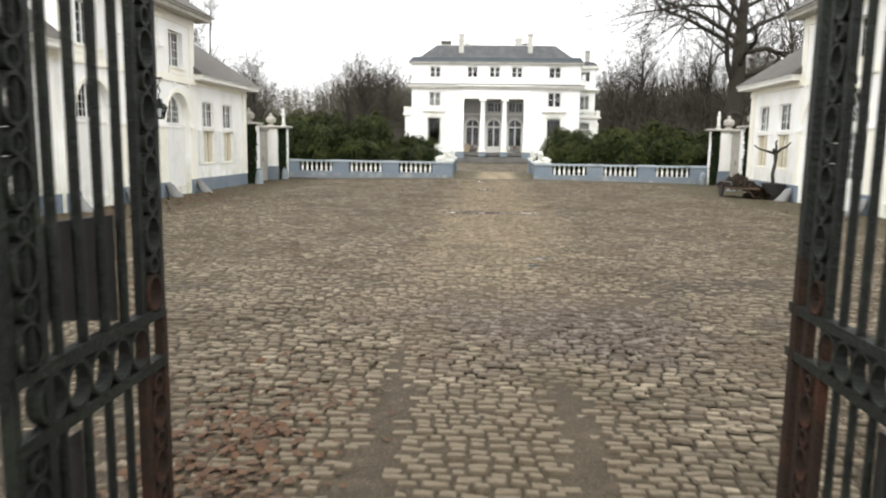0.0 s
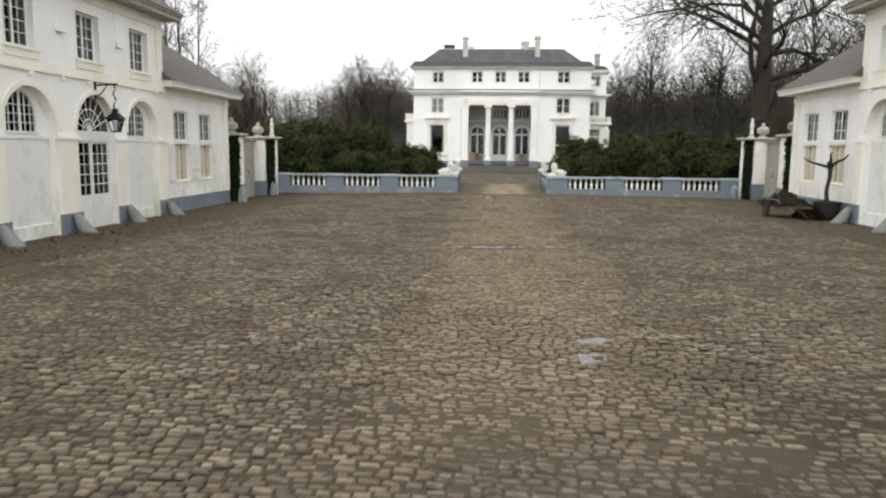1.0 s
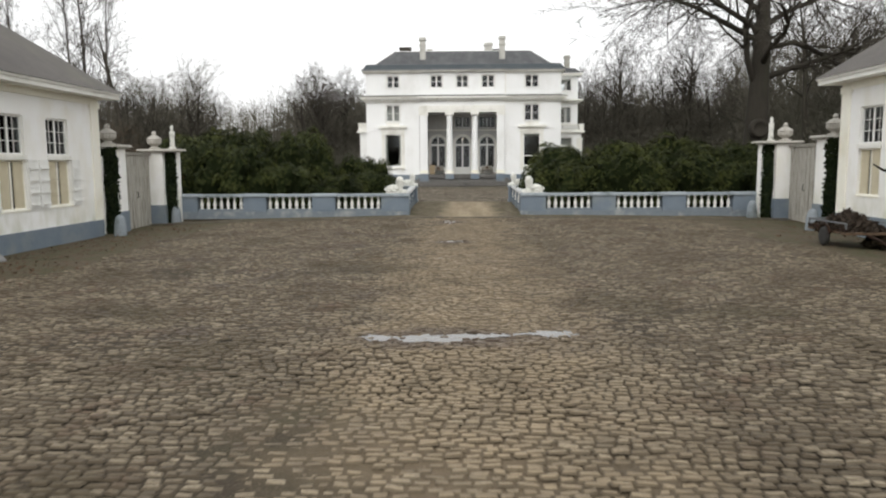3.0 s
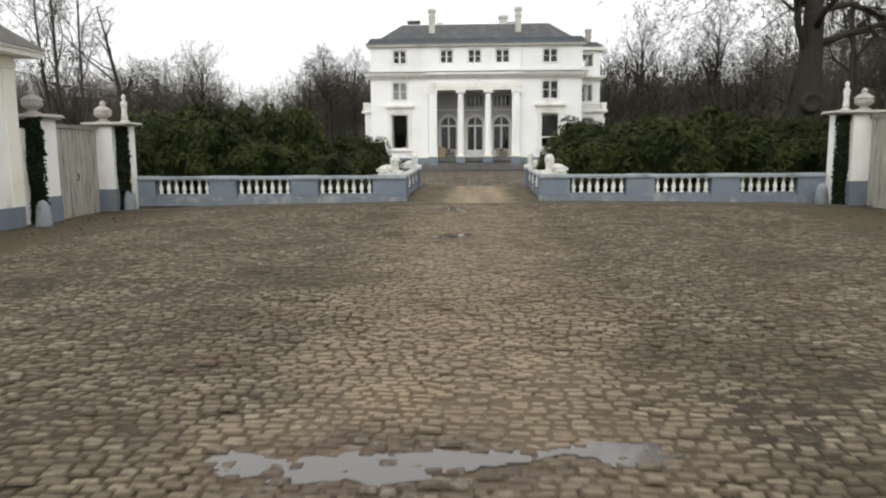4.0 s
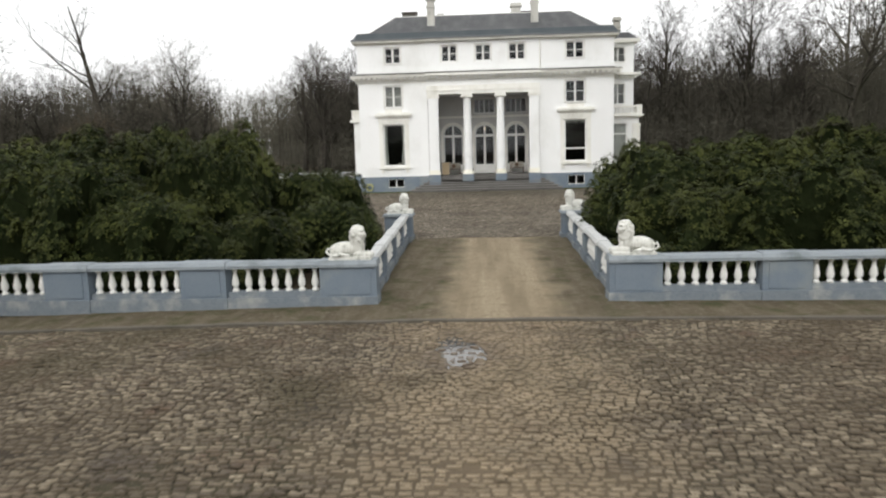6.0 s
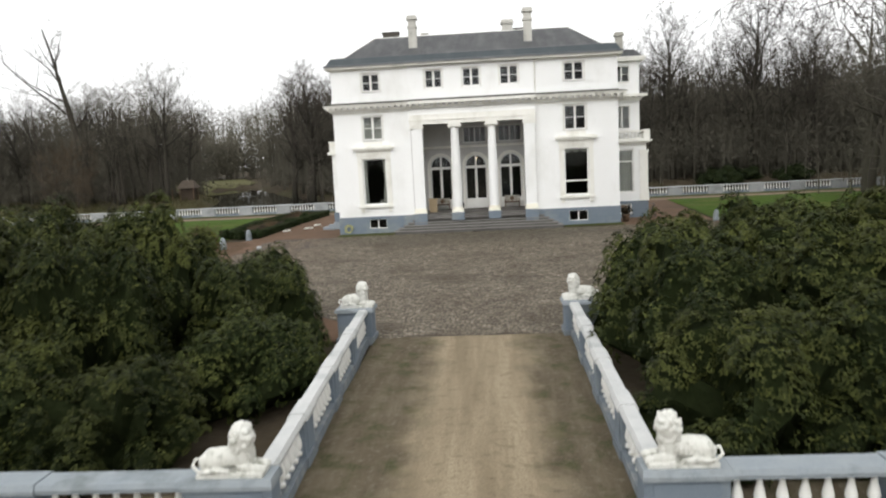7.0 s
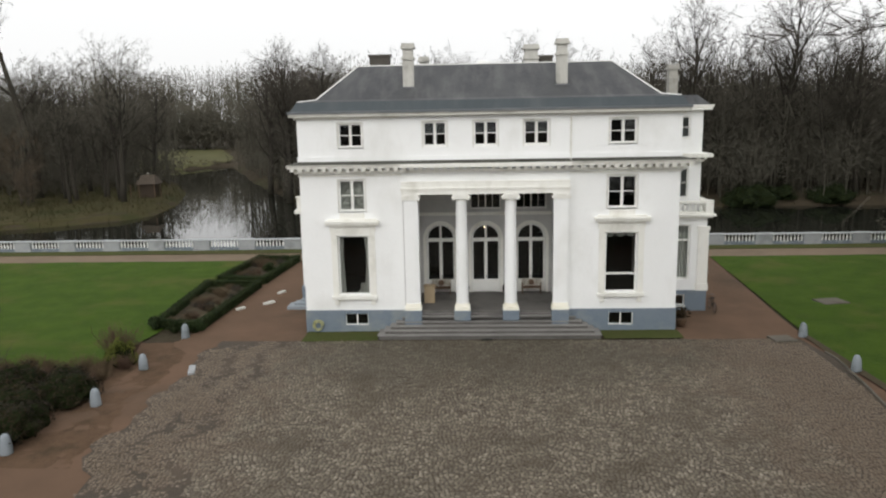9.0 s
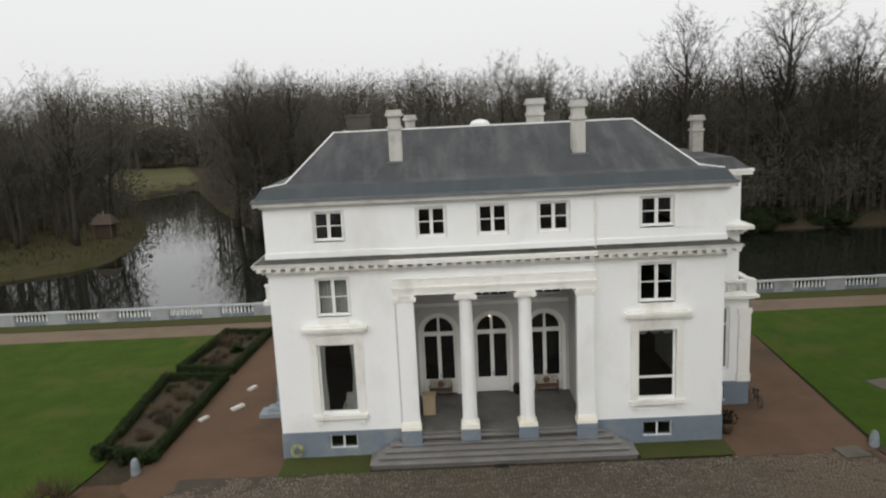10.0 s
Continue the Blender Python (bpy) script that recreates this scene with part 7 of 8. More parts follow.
crowns("far_wood", [(-170, -60, 176, 215, 240, 18, 26, 0.25), (-42, 24, 174, 235, 240, 15, 21, 0.28), (24, 76, 166, 220, 380, 15, 24, 0.26), (62, 130, 96, 200, 300, 15, 26, 0.26), (36, 72, 84, 122, 110, 17, 25, 0.26), (28, 62, 22, 60, 46, 13, 20, 0.26), (-58, -20, 205, 290, 130, 22, 29, 0.27), (-190, -104, 205, 330, 100, 20, 28, 0.28), (-108, -86, 206, 238, 36, 13, 19, 0.28), (-44, -24, 170, 190, 36, 16, 20, 0.28), (-190, -100, 86, 150, 80, 11, 17, 0.28)], 17, 222, 0.052, "far bare winter wood with rounded twiggy crowns", reach=0.75)
crowns("distant_wood", [(-170, 40, 342, 385, 230, 29, 37, 0.27), (-420, -170, 160, 380, 90, 15, 24, 0.32), (40, 400, 240, 380, 80, 18, 26, 0.34), (130, 300, 60, 240, 50, 18, 26, 0.32)], 23, 320, 0.105, "distant bare woodland closing the park", reach=0.45)
crowns("distant_thicket", [(-190, 30, 330, 345, 300, 9, 22, 0.42)], 29, 220, 0.38, "distant brown thicket behind the far grass", "undergrowth", 0.02)
crowns("wood_edge", [(-42, 62, 238, 268, 200, 11, 19, 0.42), (-58, -18, 292, 335, 110, 9, 18, 0.42), (40, 150, 196, 240, 190, 13, 23, 0.42), (-200, -104, 236, 262, 120, 9, 18, 0.42), (-110, -62, 192, 206, 50, 5, 12, 0.45), (110, 170, 90, 196, 110, 8, 18, 0.42)], 31, 135, 0.26, "dense brown scrub closing the winter wood", "undergrowth", 0.02)
crowns("wood_thicket", [(-36, 24, 164, 205, 280, 3, 10, 0.5), (20, 76, 160, 195, 340, 4, 14, 0.5), (-110, -60, 172, 196, 200, 2, 9, 0.5), (62, 110, 100, 170, 170, 3, 10, 0.45), (34, 70, 80, 118, 120, 3, 9, 0.45), (-90, -36, 56, 84, 80, 3, 9, 0.45), (26, 60, 20, 60, 80, 3, 9, 0.45), (-60, -28, 215, 320, 110, 3, 9, 0.5), (-50, -26, 168, 215, 100, 3, 8, 0.5), (-68, -46, 212, 262, 120, 3, 9, 0.5), (-190, -104, 178, 230, 120, 4, 10, 0.5)], 19, 96, 0.10, "low brown bare undergrowth of the winter wood", "undergrowth")


# ---------------------------------------------------------------- iron entrance gate
def gate_leaf(s, x, y0, y1, extra):
    """One open leaf of the iron gate, standing along the way in; s is its side."""
    root = thing("iron_gate", (x, y0, 0), "tall rusting wrought-iron gate leaf standing open", "gate", "entrance gate leaves")
    base, top = float(camber(x, y0)) + 0.05, 3.55
    def bar(name, y, w, z0, z1, material=M_IRON, label=""):
        return part(name, Mesh().box(x - w * 0.5, x + w * 0.5, y - w * 0.5, y + w * 0.5, z0, z1), material, root, label)
    low, high = 1.26, 1.49
    # double stiles with oval collars of flat iron between their bars
    def collar(ry, rz, t, deep, material):
        """A band of flat iron bent to an oval, its edge to the leaf's face."""
        k, pts, fs = 18, [], []
        for j in range(k):
            a = 2 * math.pi * j / k
            for off, xx in ((0, -deep), (t, -deep), (t, deep), (0, deep)):
                pts.append((xx, (ry - off) * math.cos(a), (rz - off) * math.sin(a)))
        for j in range(k):
            b = (j + 1) % k
            fs += [(4 * j + q, 4 * j + (q + 1) % 4, 4 * b + (q + 1) % 4, 4 * b + q) for q in range(4)]
        m = Mesh().add(pts, fs).data("ring")
        m.materials.append(material)
        return m
    kinds_ = {(big, rusty): collar(0.070 if big else 0.044, 0.088 if big else 0.046, 0.014, 0.028, M_RUST if rusty else M_IRON) for big in (True, False) for rusty in (True, False)}
    def ring_column(yc, z0, z1, rusty):
        z, k = z0, 0
        while z < z1 - 0.05:
            big = k % 2 == 0
            r = 0.088 if big else 0.046
            z += r
            ob = part("ring", kinds_[big, rusty and z < 1.66], None, root)
            ob.matrix_basis = Matrix.Translation((x, yc, z))
            z += r
            k += 1
    for yc, rusty in ((y1 - 0.09, True), (y0 + 0.10, False)):
        w = 0.09
        for q in (yc - w, yc + w):
            bar("stile", q, 0.037, high, top)
            bar("stile", q, 0.044, base, high, M_RUST if rusty else M_IRON, "rust-red lower stile" if rusty else "")
        ring_column(yc, high + 0.01, top, rusty)
        ring_column(yc, base + 0.1, low - 0.02, rusty)
    if extra:
        part("lock_bar", Mesh().box(x - 0.03, x + 0.03, y1 + 0.09, y1 + 0.15, base, 1.75), M_RUST, root, "rust-streaked locking bar")
        part("lock_bar", Mesh().box(x - 0.03, x + 0.03, y1 + 0.09, y1 + 0.15, 1.75, top), M_IRON, root)
    # rails
    for z in (low, high, 0.22, top - 0.12):
        part("rail", Mesh().box(x - 0.028, x + 0.028, y0, y1 + (0.2 if extra else 0), z - 0.024, z + 0.024), M_IRON, root)
    # bars and rail rings
    n = int((y1 - y0 - 0.42) / 0.157)
    ys = [y1 - 0.325 - 0.157 * k for k in range(n + 1)]
    for y in ys:
        part("bar", Mesh().tube([(x, y, high), (x, y, top + 0.15)], 0.021, 8), M_IRON, root)
        part("bar", Mesh().tube([(x, y, base), (x, y, low)], 0.019, 8), M_IRON, root)
        ob = part("ring", kinds_[True, False], None, root)
        ob.matrix_basis = Matrix.Translation((x, y + 0.0775, (low + high) / 2)) @ Matrix.Diagonal((1, 1.2, 1.08, 1))
    part("kick_plate", Mesh().box(x + s * 0.035, x + s * 0.043, y0 + 0.22, y1 - 0.62, base + 0.05, low - 0.10), M_RUBBER, root, "dark sheet-metal plate behind the lower bars")
    return root


left_leaf = gate_leaf(-1, -1.46, 2.01, 3.09, False)
gate_leaf(1, 1.60, 1.98, 3.42, True)
part("plate", Mesh().hexa([(-1.53, 2.16, 1.66), (-1.50, 2.16, 1.66), (-1.50, 2.79, 1.51), (-1.53, 2.79, 1.51), (-1.53, 2.16, 1.98), (-1.50, 2.16, 1.98), (-1.50, 2.79, 1.96), (-1.53, 2.79, 1.96)]), M_RUBBER, left_leaf, "dark sheet-metal plate behind the bars")
for x0, x1 in ((-2.6, -1.48), (1.54, 2.6)):
    post = thing("gate_pier", ((x0 + x1) / 2, 1.2, 0), "plain plastered gate pier", "pier", "entrance gate piers")
    part("shaft", Mesh().box(x0, x1, 1.05, 1.93, -0.2, 3.5), M_LODGE, post)
    part("cap", Mesh().wedge(x0 - 0.1, x1 + 0.1, 0.95, 2.03, 3.5, 3.7, 0.05, 0.05), M_STATUE, post)


# ---------------------------------------------------------------- lions
def blob(m, c, r, n=12, rows=8, tilt=0.0):
    pts = []
    for i in range(rows + 1):
        e = -math.pi / 2 + math.pi * i / rows
        for j in range(n):
            a = 2 * math.pi * j / n
            p = Vector((r[0] * math.cos(e) * math.cos(a), r[1] * math.cos(e) * math.sin(a), r[2] * math.sin(e)))
            p.rotate(Euler((0, tilt, 0)))
            pts.append((c[0] + p.x, c[1] + p.y, c[2] + p.z))
    fs = [(i * n + j, i * n + (j + 1) % n, (i + 1) * n + (j + 1) % n, (i + 1) * n + j) for i in range(rows) for j in range(n)]
    return m.add(pts, fs)


def lion_form(side, seed):
    """A lying lion along x, its maned head turned to the side."""
    rng = random.Random(seed)
    m = Mesh().box(-0.58, 0.58, -0.23, 0.23, 0.0, 0.09)
    blob(m, (-0.12, 0, 0.30), (0.42, 0.17, 0.18))
    blob(m, (0.17, 0, 0.36), (0.20, 0.18, 0.27), tilt=0.15)
    hx, hy = 0.20 + 0.05, 0.05 * side
    blob(m, (0.19, 0, 0.60), (0.21, 0.22, 0.24))
    blob(m, (hx, hy, 0.70), (0.17, 0.17, 0.16))
    fx, fy = 0.72, 0.69 * side
    out = lambda r, u, z: (hx + fx * r - fy * u, hy + fy * r + fx * u, z)
    blob(m, out(0.15, 0, 0.67), (0.085, 0.085, 0.065))
    blob(m, out(0.19, 0, 0.69), (0.035, 0.035, 0.03))
    blob(m, out(0.14, 0, 0.60), (0.06, 0.06, 0.04))
    blob(m, out(0.13, 0, 0.78), (0.06, 0.10, 0.035))
    for u in (-1, 1):
        blob(m, out(0.13, u * 0.07, 0.68), (0.05, 0.05, 0.045))
        blob(m, out(-0.02, u * 0.14, 0.83), (0.04, 0.04, 0.045))
    for k in range(130):
        a, e = rng.uniform(0, 6.283), rng.uniform(-0.9, 1.35)
        d = Vector((math.cos(a) * math.cos(e), math.sin(a) * math.cos(e), math.sin(e)))
        if d.x * fx + d.y * fy > 0.62 and e > -0.35:
            continue
        c = (0.20 + 0.20 * d.x, 0.02 * side + 0.215 * d.y, 0.62 + 0.25 * d.z)
        blob(m, c, (rng.uniform(0.025, 0.045), rng.uniform(0.025, 0.045), rng.uniform(0.04, 0.07)), 8, 5, rng.uniform(-0.6, 0.6))
    for k in range(26):
        blob(m, (0.30 + rng.uniform(-0.03, 0.06), rng.uniform(-0.14, 0.14), rng.uniform(0.22, 0.46)), (0.035, 0.035, 0.06), 8, 5)
    for u in (-1, 1):
        blob(m, (-0.36, u * 0.11, 0.25), (0.20, 0.11, 0.18))
        blob(m, (0.34, u * 0.13, 0.15), (0.25, 0.065, 0.07))
        blob(m, (0.53, u * 0.13, 0.135), (0.09, 0.075, 0.06))
        for t in (-0.04, 0.0, 0.04):
            blob(m, (0.60, u * 0.13 + t, 0.12), (0.035, 0.02, 0.035), 8, 5)
        blob(m, (-0.20, u * 0.19, 0.13), (0.20, 0.06, 0.055))
        blob(m, (-0.02, u * 0.20, 0.125), (0.06, 0.05, 0.045))
        for t in range(4):
            m.tube([(-0.20 + 0.08 * t, u * 0.155, 0.20), (-0.19 + 0.08 * t, u * 0.165, 0.30), (-0.20 + 0.08 * t, u * 0.13, 0.40)], 0.014, 5)
    m.tube([(-0.52, 0.02, 0.25), (-0.62, 0.06 * side, 0.30), (-0.64, 0.16 * side, 0.22), (-0.52, 0.24 * side, 0.15), (-0.36, 0.25 * side, 0.13), (-0.25, 0.24 * side, 0.15)], 0.032, 6)
    blob(m, (-0.24, 0.24 * side, 0.15), (0.07, 0.045, 0.045))
    me = m.data("stone_lion", True)
    me.materials.append(M_STATUE)
    return me


lion_meshes = {s: lion_form(s, 5) for s in (-1, 1)}
for x, y, z, turn in ((-3.5, 50.86, 1.09, 0), (3.34, 50.86, 1.09, math.pi), (-3.74, 63.4, 1.075, 0), (3.42, 63.4, 1.075, math.pi)):
    ob = new("stone_lion", lion_meshes[-1 if turn == 0 else 1])
    ob.matrix_basis = Matrix.Translation((x, y, z)) @ Matrix.Rotation(turn, 4, "Z") @ Matrix.Diagonal((0.90, 0.90, 0.93, 1))
    tagged(ob, "white weathered stone lion lying on a balustrade pier", "statue", "stone lions")
    rm = ob.modifiers.new("remesh", "REMESH")
    rm.mode, rm.voxel_size, rm.use_smooth_shade = "VOXEL", 0.016, True

# ---------------------------------------------------------------- puddles
def puddle(cx, cy, rx, ry, seed):
    g = random.Random(seed)
    n = 52
    ph = [g.uniform(0, 6.28) for k in range(5)]
    pts = []
    for j in range(n):
        a = 2 * math.pi * j / n
        r = 1 + 0.22 * math.sin(2 * a + ph[0]) + 0.16 * math.sin(3 * a + ph[1]) + 0.10 * math.sin(5 * a + ph[2]) + 0.08 * math.sin(9 * a + ph[3]) + 0.05 * math.sin(17 * a + ph[4])
        x, y = cx + 1.32 * rx * r * math.cos(a), cy + 1.32 * ry * r * math.sin(a)
        pts.append((x, y))
    z = float(camber(cx, cy)) - 0.016
    m = Mesh().add([(x, y, z) for x, y in pts] + [(x, y, z - 0.05) for x, y in pts], [tuple(range(n)), tuple(range(2 * n - 1, n - 1, -1))] + [(i, (i + 1) % n, (i + 1) % n + n, i + n) for i in range(n)])
    solo("puddle", m, M_PUDDLE, "shallow rain puddle lying on the setts", "puddle", "puddles")


for i, p in enumerate(PUDDLES):
    puddle(*p, 50 + i)


# ---------------------------------------------------------------- by the right-hand lodge: trailer and tub
def wheel(root, x, y, z, r=0.30, w=0.12):
    rot = lambda u, d, h: (x + h, y + u, z + d)
    ty = part("wheel", Mesh(rot).lathe(0, 0, [(r * 0.62, -w / 2), (r * 0.9, -w / 2), (r, -w * 0.3), (r, w * 0.3), (r * 0.9, w / 2), (r * 0.62, w / 2)], 20), M_RUBBER, root, "worn black tyre", True)
    part("rim", Mesh(rot).lathe(0, 0, [(r * 0.6, -w * 0.35), (r * 0.62, w * 0.35), (r * 0.2, w * 0.4), (0.02, w * 0.45)], 16), M_RUST, ty, "rusted wheel rim")


cz = float(camber(12.2, 37.5))
trailer = thing("trailer", (12.3, 37.6, cz), "small old rusty flat trailer loaded with brown cuttings", "trailer")
part("bed", Mesh().box(11.6, 13, 36.6, 39.1, cz + 0.42, cz + 0.50), M_WOOD, trailer)
for q in ((11.6, 11.64, 36.6, 39.1), (12.96, 13, 36.6, 39.1), (11.64, 12.96, 39.06, 39.1)):
    part("side_rail", Mesh().box(*q, cz + 0.74, cz + 0.79), M_LEAD, trailer)
    part("side_board", Mesh().box(*q, cz + 0.50, cz + 0.60), M_RUST, trailer)
for x in (11.62, 12.98):
    for y in (36.65, 37.85, 39.05):
        part("post", Mesh().box(x - 0.02, x + 0.02, y - 0.02, y + 0.02, cz + 0.5, cz + 0.79), M_LEAD, trailer)
part("drawbar", Mesh().tube([(12.3, 36.7, cz + 0.40), (12.3, 35.9, cz + 0.30), (12.35, 35.4, cz + 0.12)], 0.045, 8), M_RUST, trailer)
wheel(trailer, 11.48, 37.7, cz + 0.30)
wheel(trailer, 13.12, 37.7, cz + 0.30)
part("fender", Mesh().tube([(11.48, 37.7 + 0.37 * math.cos(t), cz + 0.32 + 0.37 * math.sin(t)) for t in np.linspace(0.2, 2.9, 8)], 0.05, 6), M_RUST, trailer, "rusted mudguard")
g = np.random.default_rng(5)
n = 2600
px, py = g.uniform(11.65, 12.95, n), g.uniform(36.7, 39.0, n)
pz = cz + 0.5 + g.uniform(0, 1, n) * 0.62 * np.exp(-((px - 12.3) / 0.6) ** 2 - ((py - 37.9) / 0.9) ** 2)
part("load", foliage(np.stack([px, py, pz], 1), np.tile([0.0, 0.0, 1.0], (n, 1)), 0.16, M_LOAD, "load", 0.9), None, trailer, "heap of brown cuttings")
tub = thing("planter_tub", (13.7, 36.9, cz), "dark round tub with a small pollarded bare tree", "planter")
tz = float(camber(13.7, 36.9))
part("tub", Mesh().lathe(13.7, 36.9, [(0.40, tz - 0.05), (0.48, tz + 0.3), (0.52, tz + 0.66), (0.55, tz + 0.70), (0.55, tz + 0.76), (0.48, tz + 0.76), (0.46, tz + 0.68)], 18), M_RUBBER, tub, smooth=True)
part("soil", Mesh().lathe(13.7, 36.9, [(0.46, tz + 0.60), (0.45, tz + 0.69), (0.02, tz + 0.71)], 14), M_SOIL, tub)
part("trunk", Mesh().tube([(13.7, 36.9, tz + 0.65), (13.65, 36.95, tz + 1.2), (13.73, 36.9, tz + 1.8), (13.71, 36.9, tz + 2.25)], [0.10, 0.085, 0.085, 0.11], 8), M_DARKBARK, tub, smooth=True)
for k, (pa) in enumerate((((13.71, 36.9, 2.2), (13.45, 37.2, 2.3), (13.15, 37.6, 2.42), (13, 37.9, 2.6)), ((13.71, 36.9, 2.2), (13.9, 36.7, 2.45), (14.05, 36.45, 2.55), (14.1, 36.2, 2.75)), ((13.71, 36.9, 2.25), (13.7, 36.85, 2.5), (13.6, 36.7, 2.75), (13.65, 36.6, 2.85)), ((13.7, 36.9, 2.22), (13.5, 36.6, 2.35), (13.35, 36.3, 2.42)))):
    part("branch", Mesh().tube([(a, b, c + tz) for a, b, c in pa], [0.075, 0.060, 0.045, 0.025][: len(pa)], 6), M_DARKBARK, tub, smooth=True)


n = 1500
hr, ha = np.sqrt(g.uniform(0, 1, n)) * 0.62, g.uniform(0, 6.28, n)
hx, hy = 13.05 + hr * np.cos(ha), 37.0 + hr * 1.1 * np.sin(ha)
heap_at = np.stack([hx, hy, camber(hx, hy) + 0.55 * np.clip(1 - (hr / 0.66) ** 2, 0, 1) * g.uniform(0.85, 1, n)], 1)
solo("leaf_heap", foliage(heap_at, np.tile([0.0, 0.0, 1.0], (n, 1)), 0.15, M_BROWNLEAF, "leaf_heap", 0.5), None, "heap of swept brown leaves beside the trailer", "leaves", "", "stuff")


# ---------------------------------------------------------------- beds and hedges beside the mansion
def hedge(p, q, root, w=0.5, h=0.5):
    p, q = np.array(p, float), np.array(q, float)
    d = q - p
    ln = np.linalg.norm(d)
    d /= ln
    e = np.array([-d[1], d[0]])
    fn = lambda u, v, z: (p[0] + d[0] * u + e[0] * v, p[1] + d[1] * u + e[1] * v, z)
    # Solid dark core under the hedge leaves, with the same painted shade.
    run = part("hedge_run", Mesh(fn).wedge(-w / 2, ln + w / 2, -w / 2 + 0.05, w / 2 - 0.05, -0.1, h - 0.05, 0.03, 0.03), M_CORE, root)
    g = np.random.default_rng(int(ln * 100))
    n = int(ln * 420)
    u = g.uniform(-w / 2, ln + w / 2, n)
    t = g.uniform(0, 1, n)
    per = 2 * h + w
    c = t * per
    v = np.where(c < h, -w / 2, np.where(c < h + w, -w / 2 + (c - h), w / 2))
    z = np.where(c < h, c, np.where(c < h + w, h, per - c))
    N = np.where(c[:, None] < h, np.array([[-e[0], -e[1], 0.2]]), np.where(c[:, None] < h + w, np.array([[0, 0, 1.0]]), np.array([[e[0], e[1], 0.2]])))
    P = np.stack([p[0] + d[0] * u + e[0] * v, p[1] + d[1] * u + e[1] * v, z], 1) + g.normal(0, 0.03, (n, 3))
    part("leaves", foliage(P, N, 0.085, M_BOX, "leaves", 0.6), None, run)


for bed, (a, b, c, d) in enumerate((((-20.7, 98.3), (-17.85, 97.7), (-17.45, 108.6), (-21.4, 109.0)), ((-21.0, 110.6), (-17.4, 110.0), (-16.8, 118.4), (-20.2, 118.8)))):
    root = thing("parterre_bed", (a[0], a[1], 0), "bare winter flower bed edged with clipped box", "flower bed", "parterre beds")
    for p, q in ((a, b), (b, c), (c, d), (d, a)):
        hedge(p, q, root)
    part("soil", Mesh().add([(*a, 0.02), (*b, 0.02), (*c, 0.02), (*d, 0.02), (*a, -0.1), (*b, -0.1), (*c, -0.1), (*d, -0.1)], ((0, 1, 2, 3), (7, 6, 5, 4), (0, 4, 5, 1), (1, 5, 6, 2), (2, 6, 7, 3), (3, 7, 4, 0))), M_SOIL, root)
brown_kinds = []
for i, (cnt, mtl) in enumerate(((5000, M_BROWNLEAF), (2600, M_BOX), (2600, M_YELLEAF), (4200, M_IVY), (1200, M_ORANGELEAF))):
    me, cen, rad = shrub_mesh("leaves", 90 + i, cnt, (0.06, 0.10, 0.10, 0.07, 0.07)[i], mtl, (30, 16, 16, 40, 22)[i])
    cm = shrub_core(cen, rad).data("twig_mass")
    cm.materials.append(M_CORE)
    brown_kinds.append((me, cm))


def clump_mesh(seed, stems, material, width=0.02):
    """A unit tuft of thin dry stems fanning up from one root, each with two side shoots."""
    g = np.random.default_rng(seed)
    A = np.concatenate([g.normal(0, 0.16, (stems, 2)), np.zeros((stems, 1))], 1)
    d = np.concatenate([A[:, :2] * 2.2 + g.normal(0, 0.28, (stems, 2)), g.uniform(0.55, 1.0, (stems, 1))], 1)
    B = A + d
    P, Q = [A], [B]
    for k in range(2):
        t = g.uniform(0.3, 0.9, (stems, 1))
        P.append(A + d * t)
        Q.append(A + d * t + g.normal(0, 0.14, (stems, 3)) + np.array([0, 0, 0.14]))
    P, Q = np.vstack(P), np.vstack(Q)
    S = np.cross(Q - P, g.normal(0, 1, P.shape))
    S *= (width * g.uniform(0.5, 1.3, (len(P), 1))) / (np.linalg.norm(S, axis=1, keepdims=True) + 1e-9)
    co = np.stack([P + S, P - S, Q], 1).reshape(-1, 3)
    me = raw_mesh("stems", co, np.arange(len(co)).reshape(-1, 3))
    me.materials.append(material)
    return me


M_STRAW = mat("dry_straw_stems", (0.155, 0.115, 0.070), (0.095, 0.070, 0.045), (0.06, 0.05, 0.03), scale=4, fine=9, bmp=0, rough=0.95, spec=0.1, vary=0.25)
clump_kinds = [clump_mesh(201, 170, M_STRAW), clump_mesh(202, 200, M_REDTWIG, 0.016), clump_mesh(203, 150, M_TWIG, 0.016)]


def dry_clump(x, y, r, h, kind, label, name, group, z=-0.03):
    ob = new(name, clump_kinds[kind])
    ob.matrix_basis = Matrix.Translation((x, y, z)) @ Matrix.Rotation(x * 2.3 + y, 4, "Z") @ Matrix.Diagonal((r, r, h, 1))
    return tagged(ob, label, "plant", group)


def small_shrub(x, y, r, h, kind, label, name, group, z=0.0):
    root = thing(name, (x, y, z), label, "shrub", group)
    m = Matrix.Translation((x, y, z - 0.03)) @ Matrix.Rotation(x * 3.1 + y, 4, "Z") @ Matrix.Diagonal((r, r, h, 1))
    for nm, me in zip(("leaves", "twig_mass"), brown_kinds[kind]):
        ob = part(nm, me, None, root)
        ob.matrix_basis = m


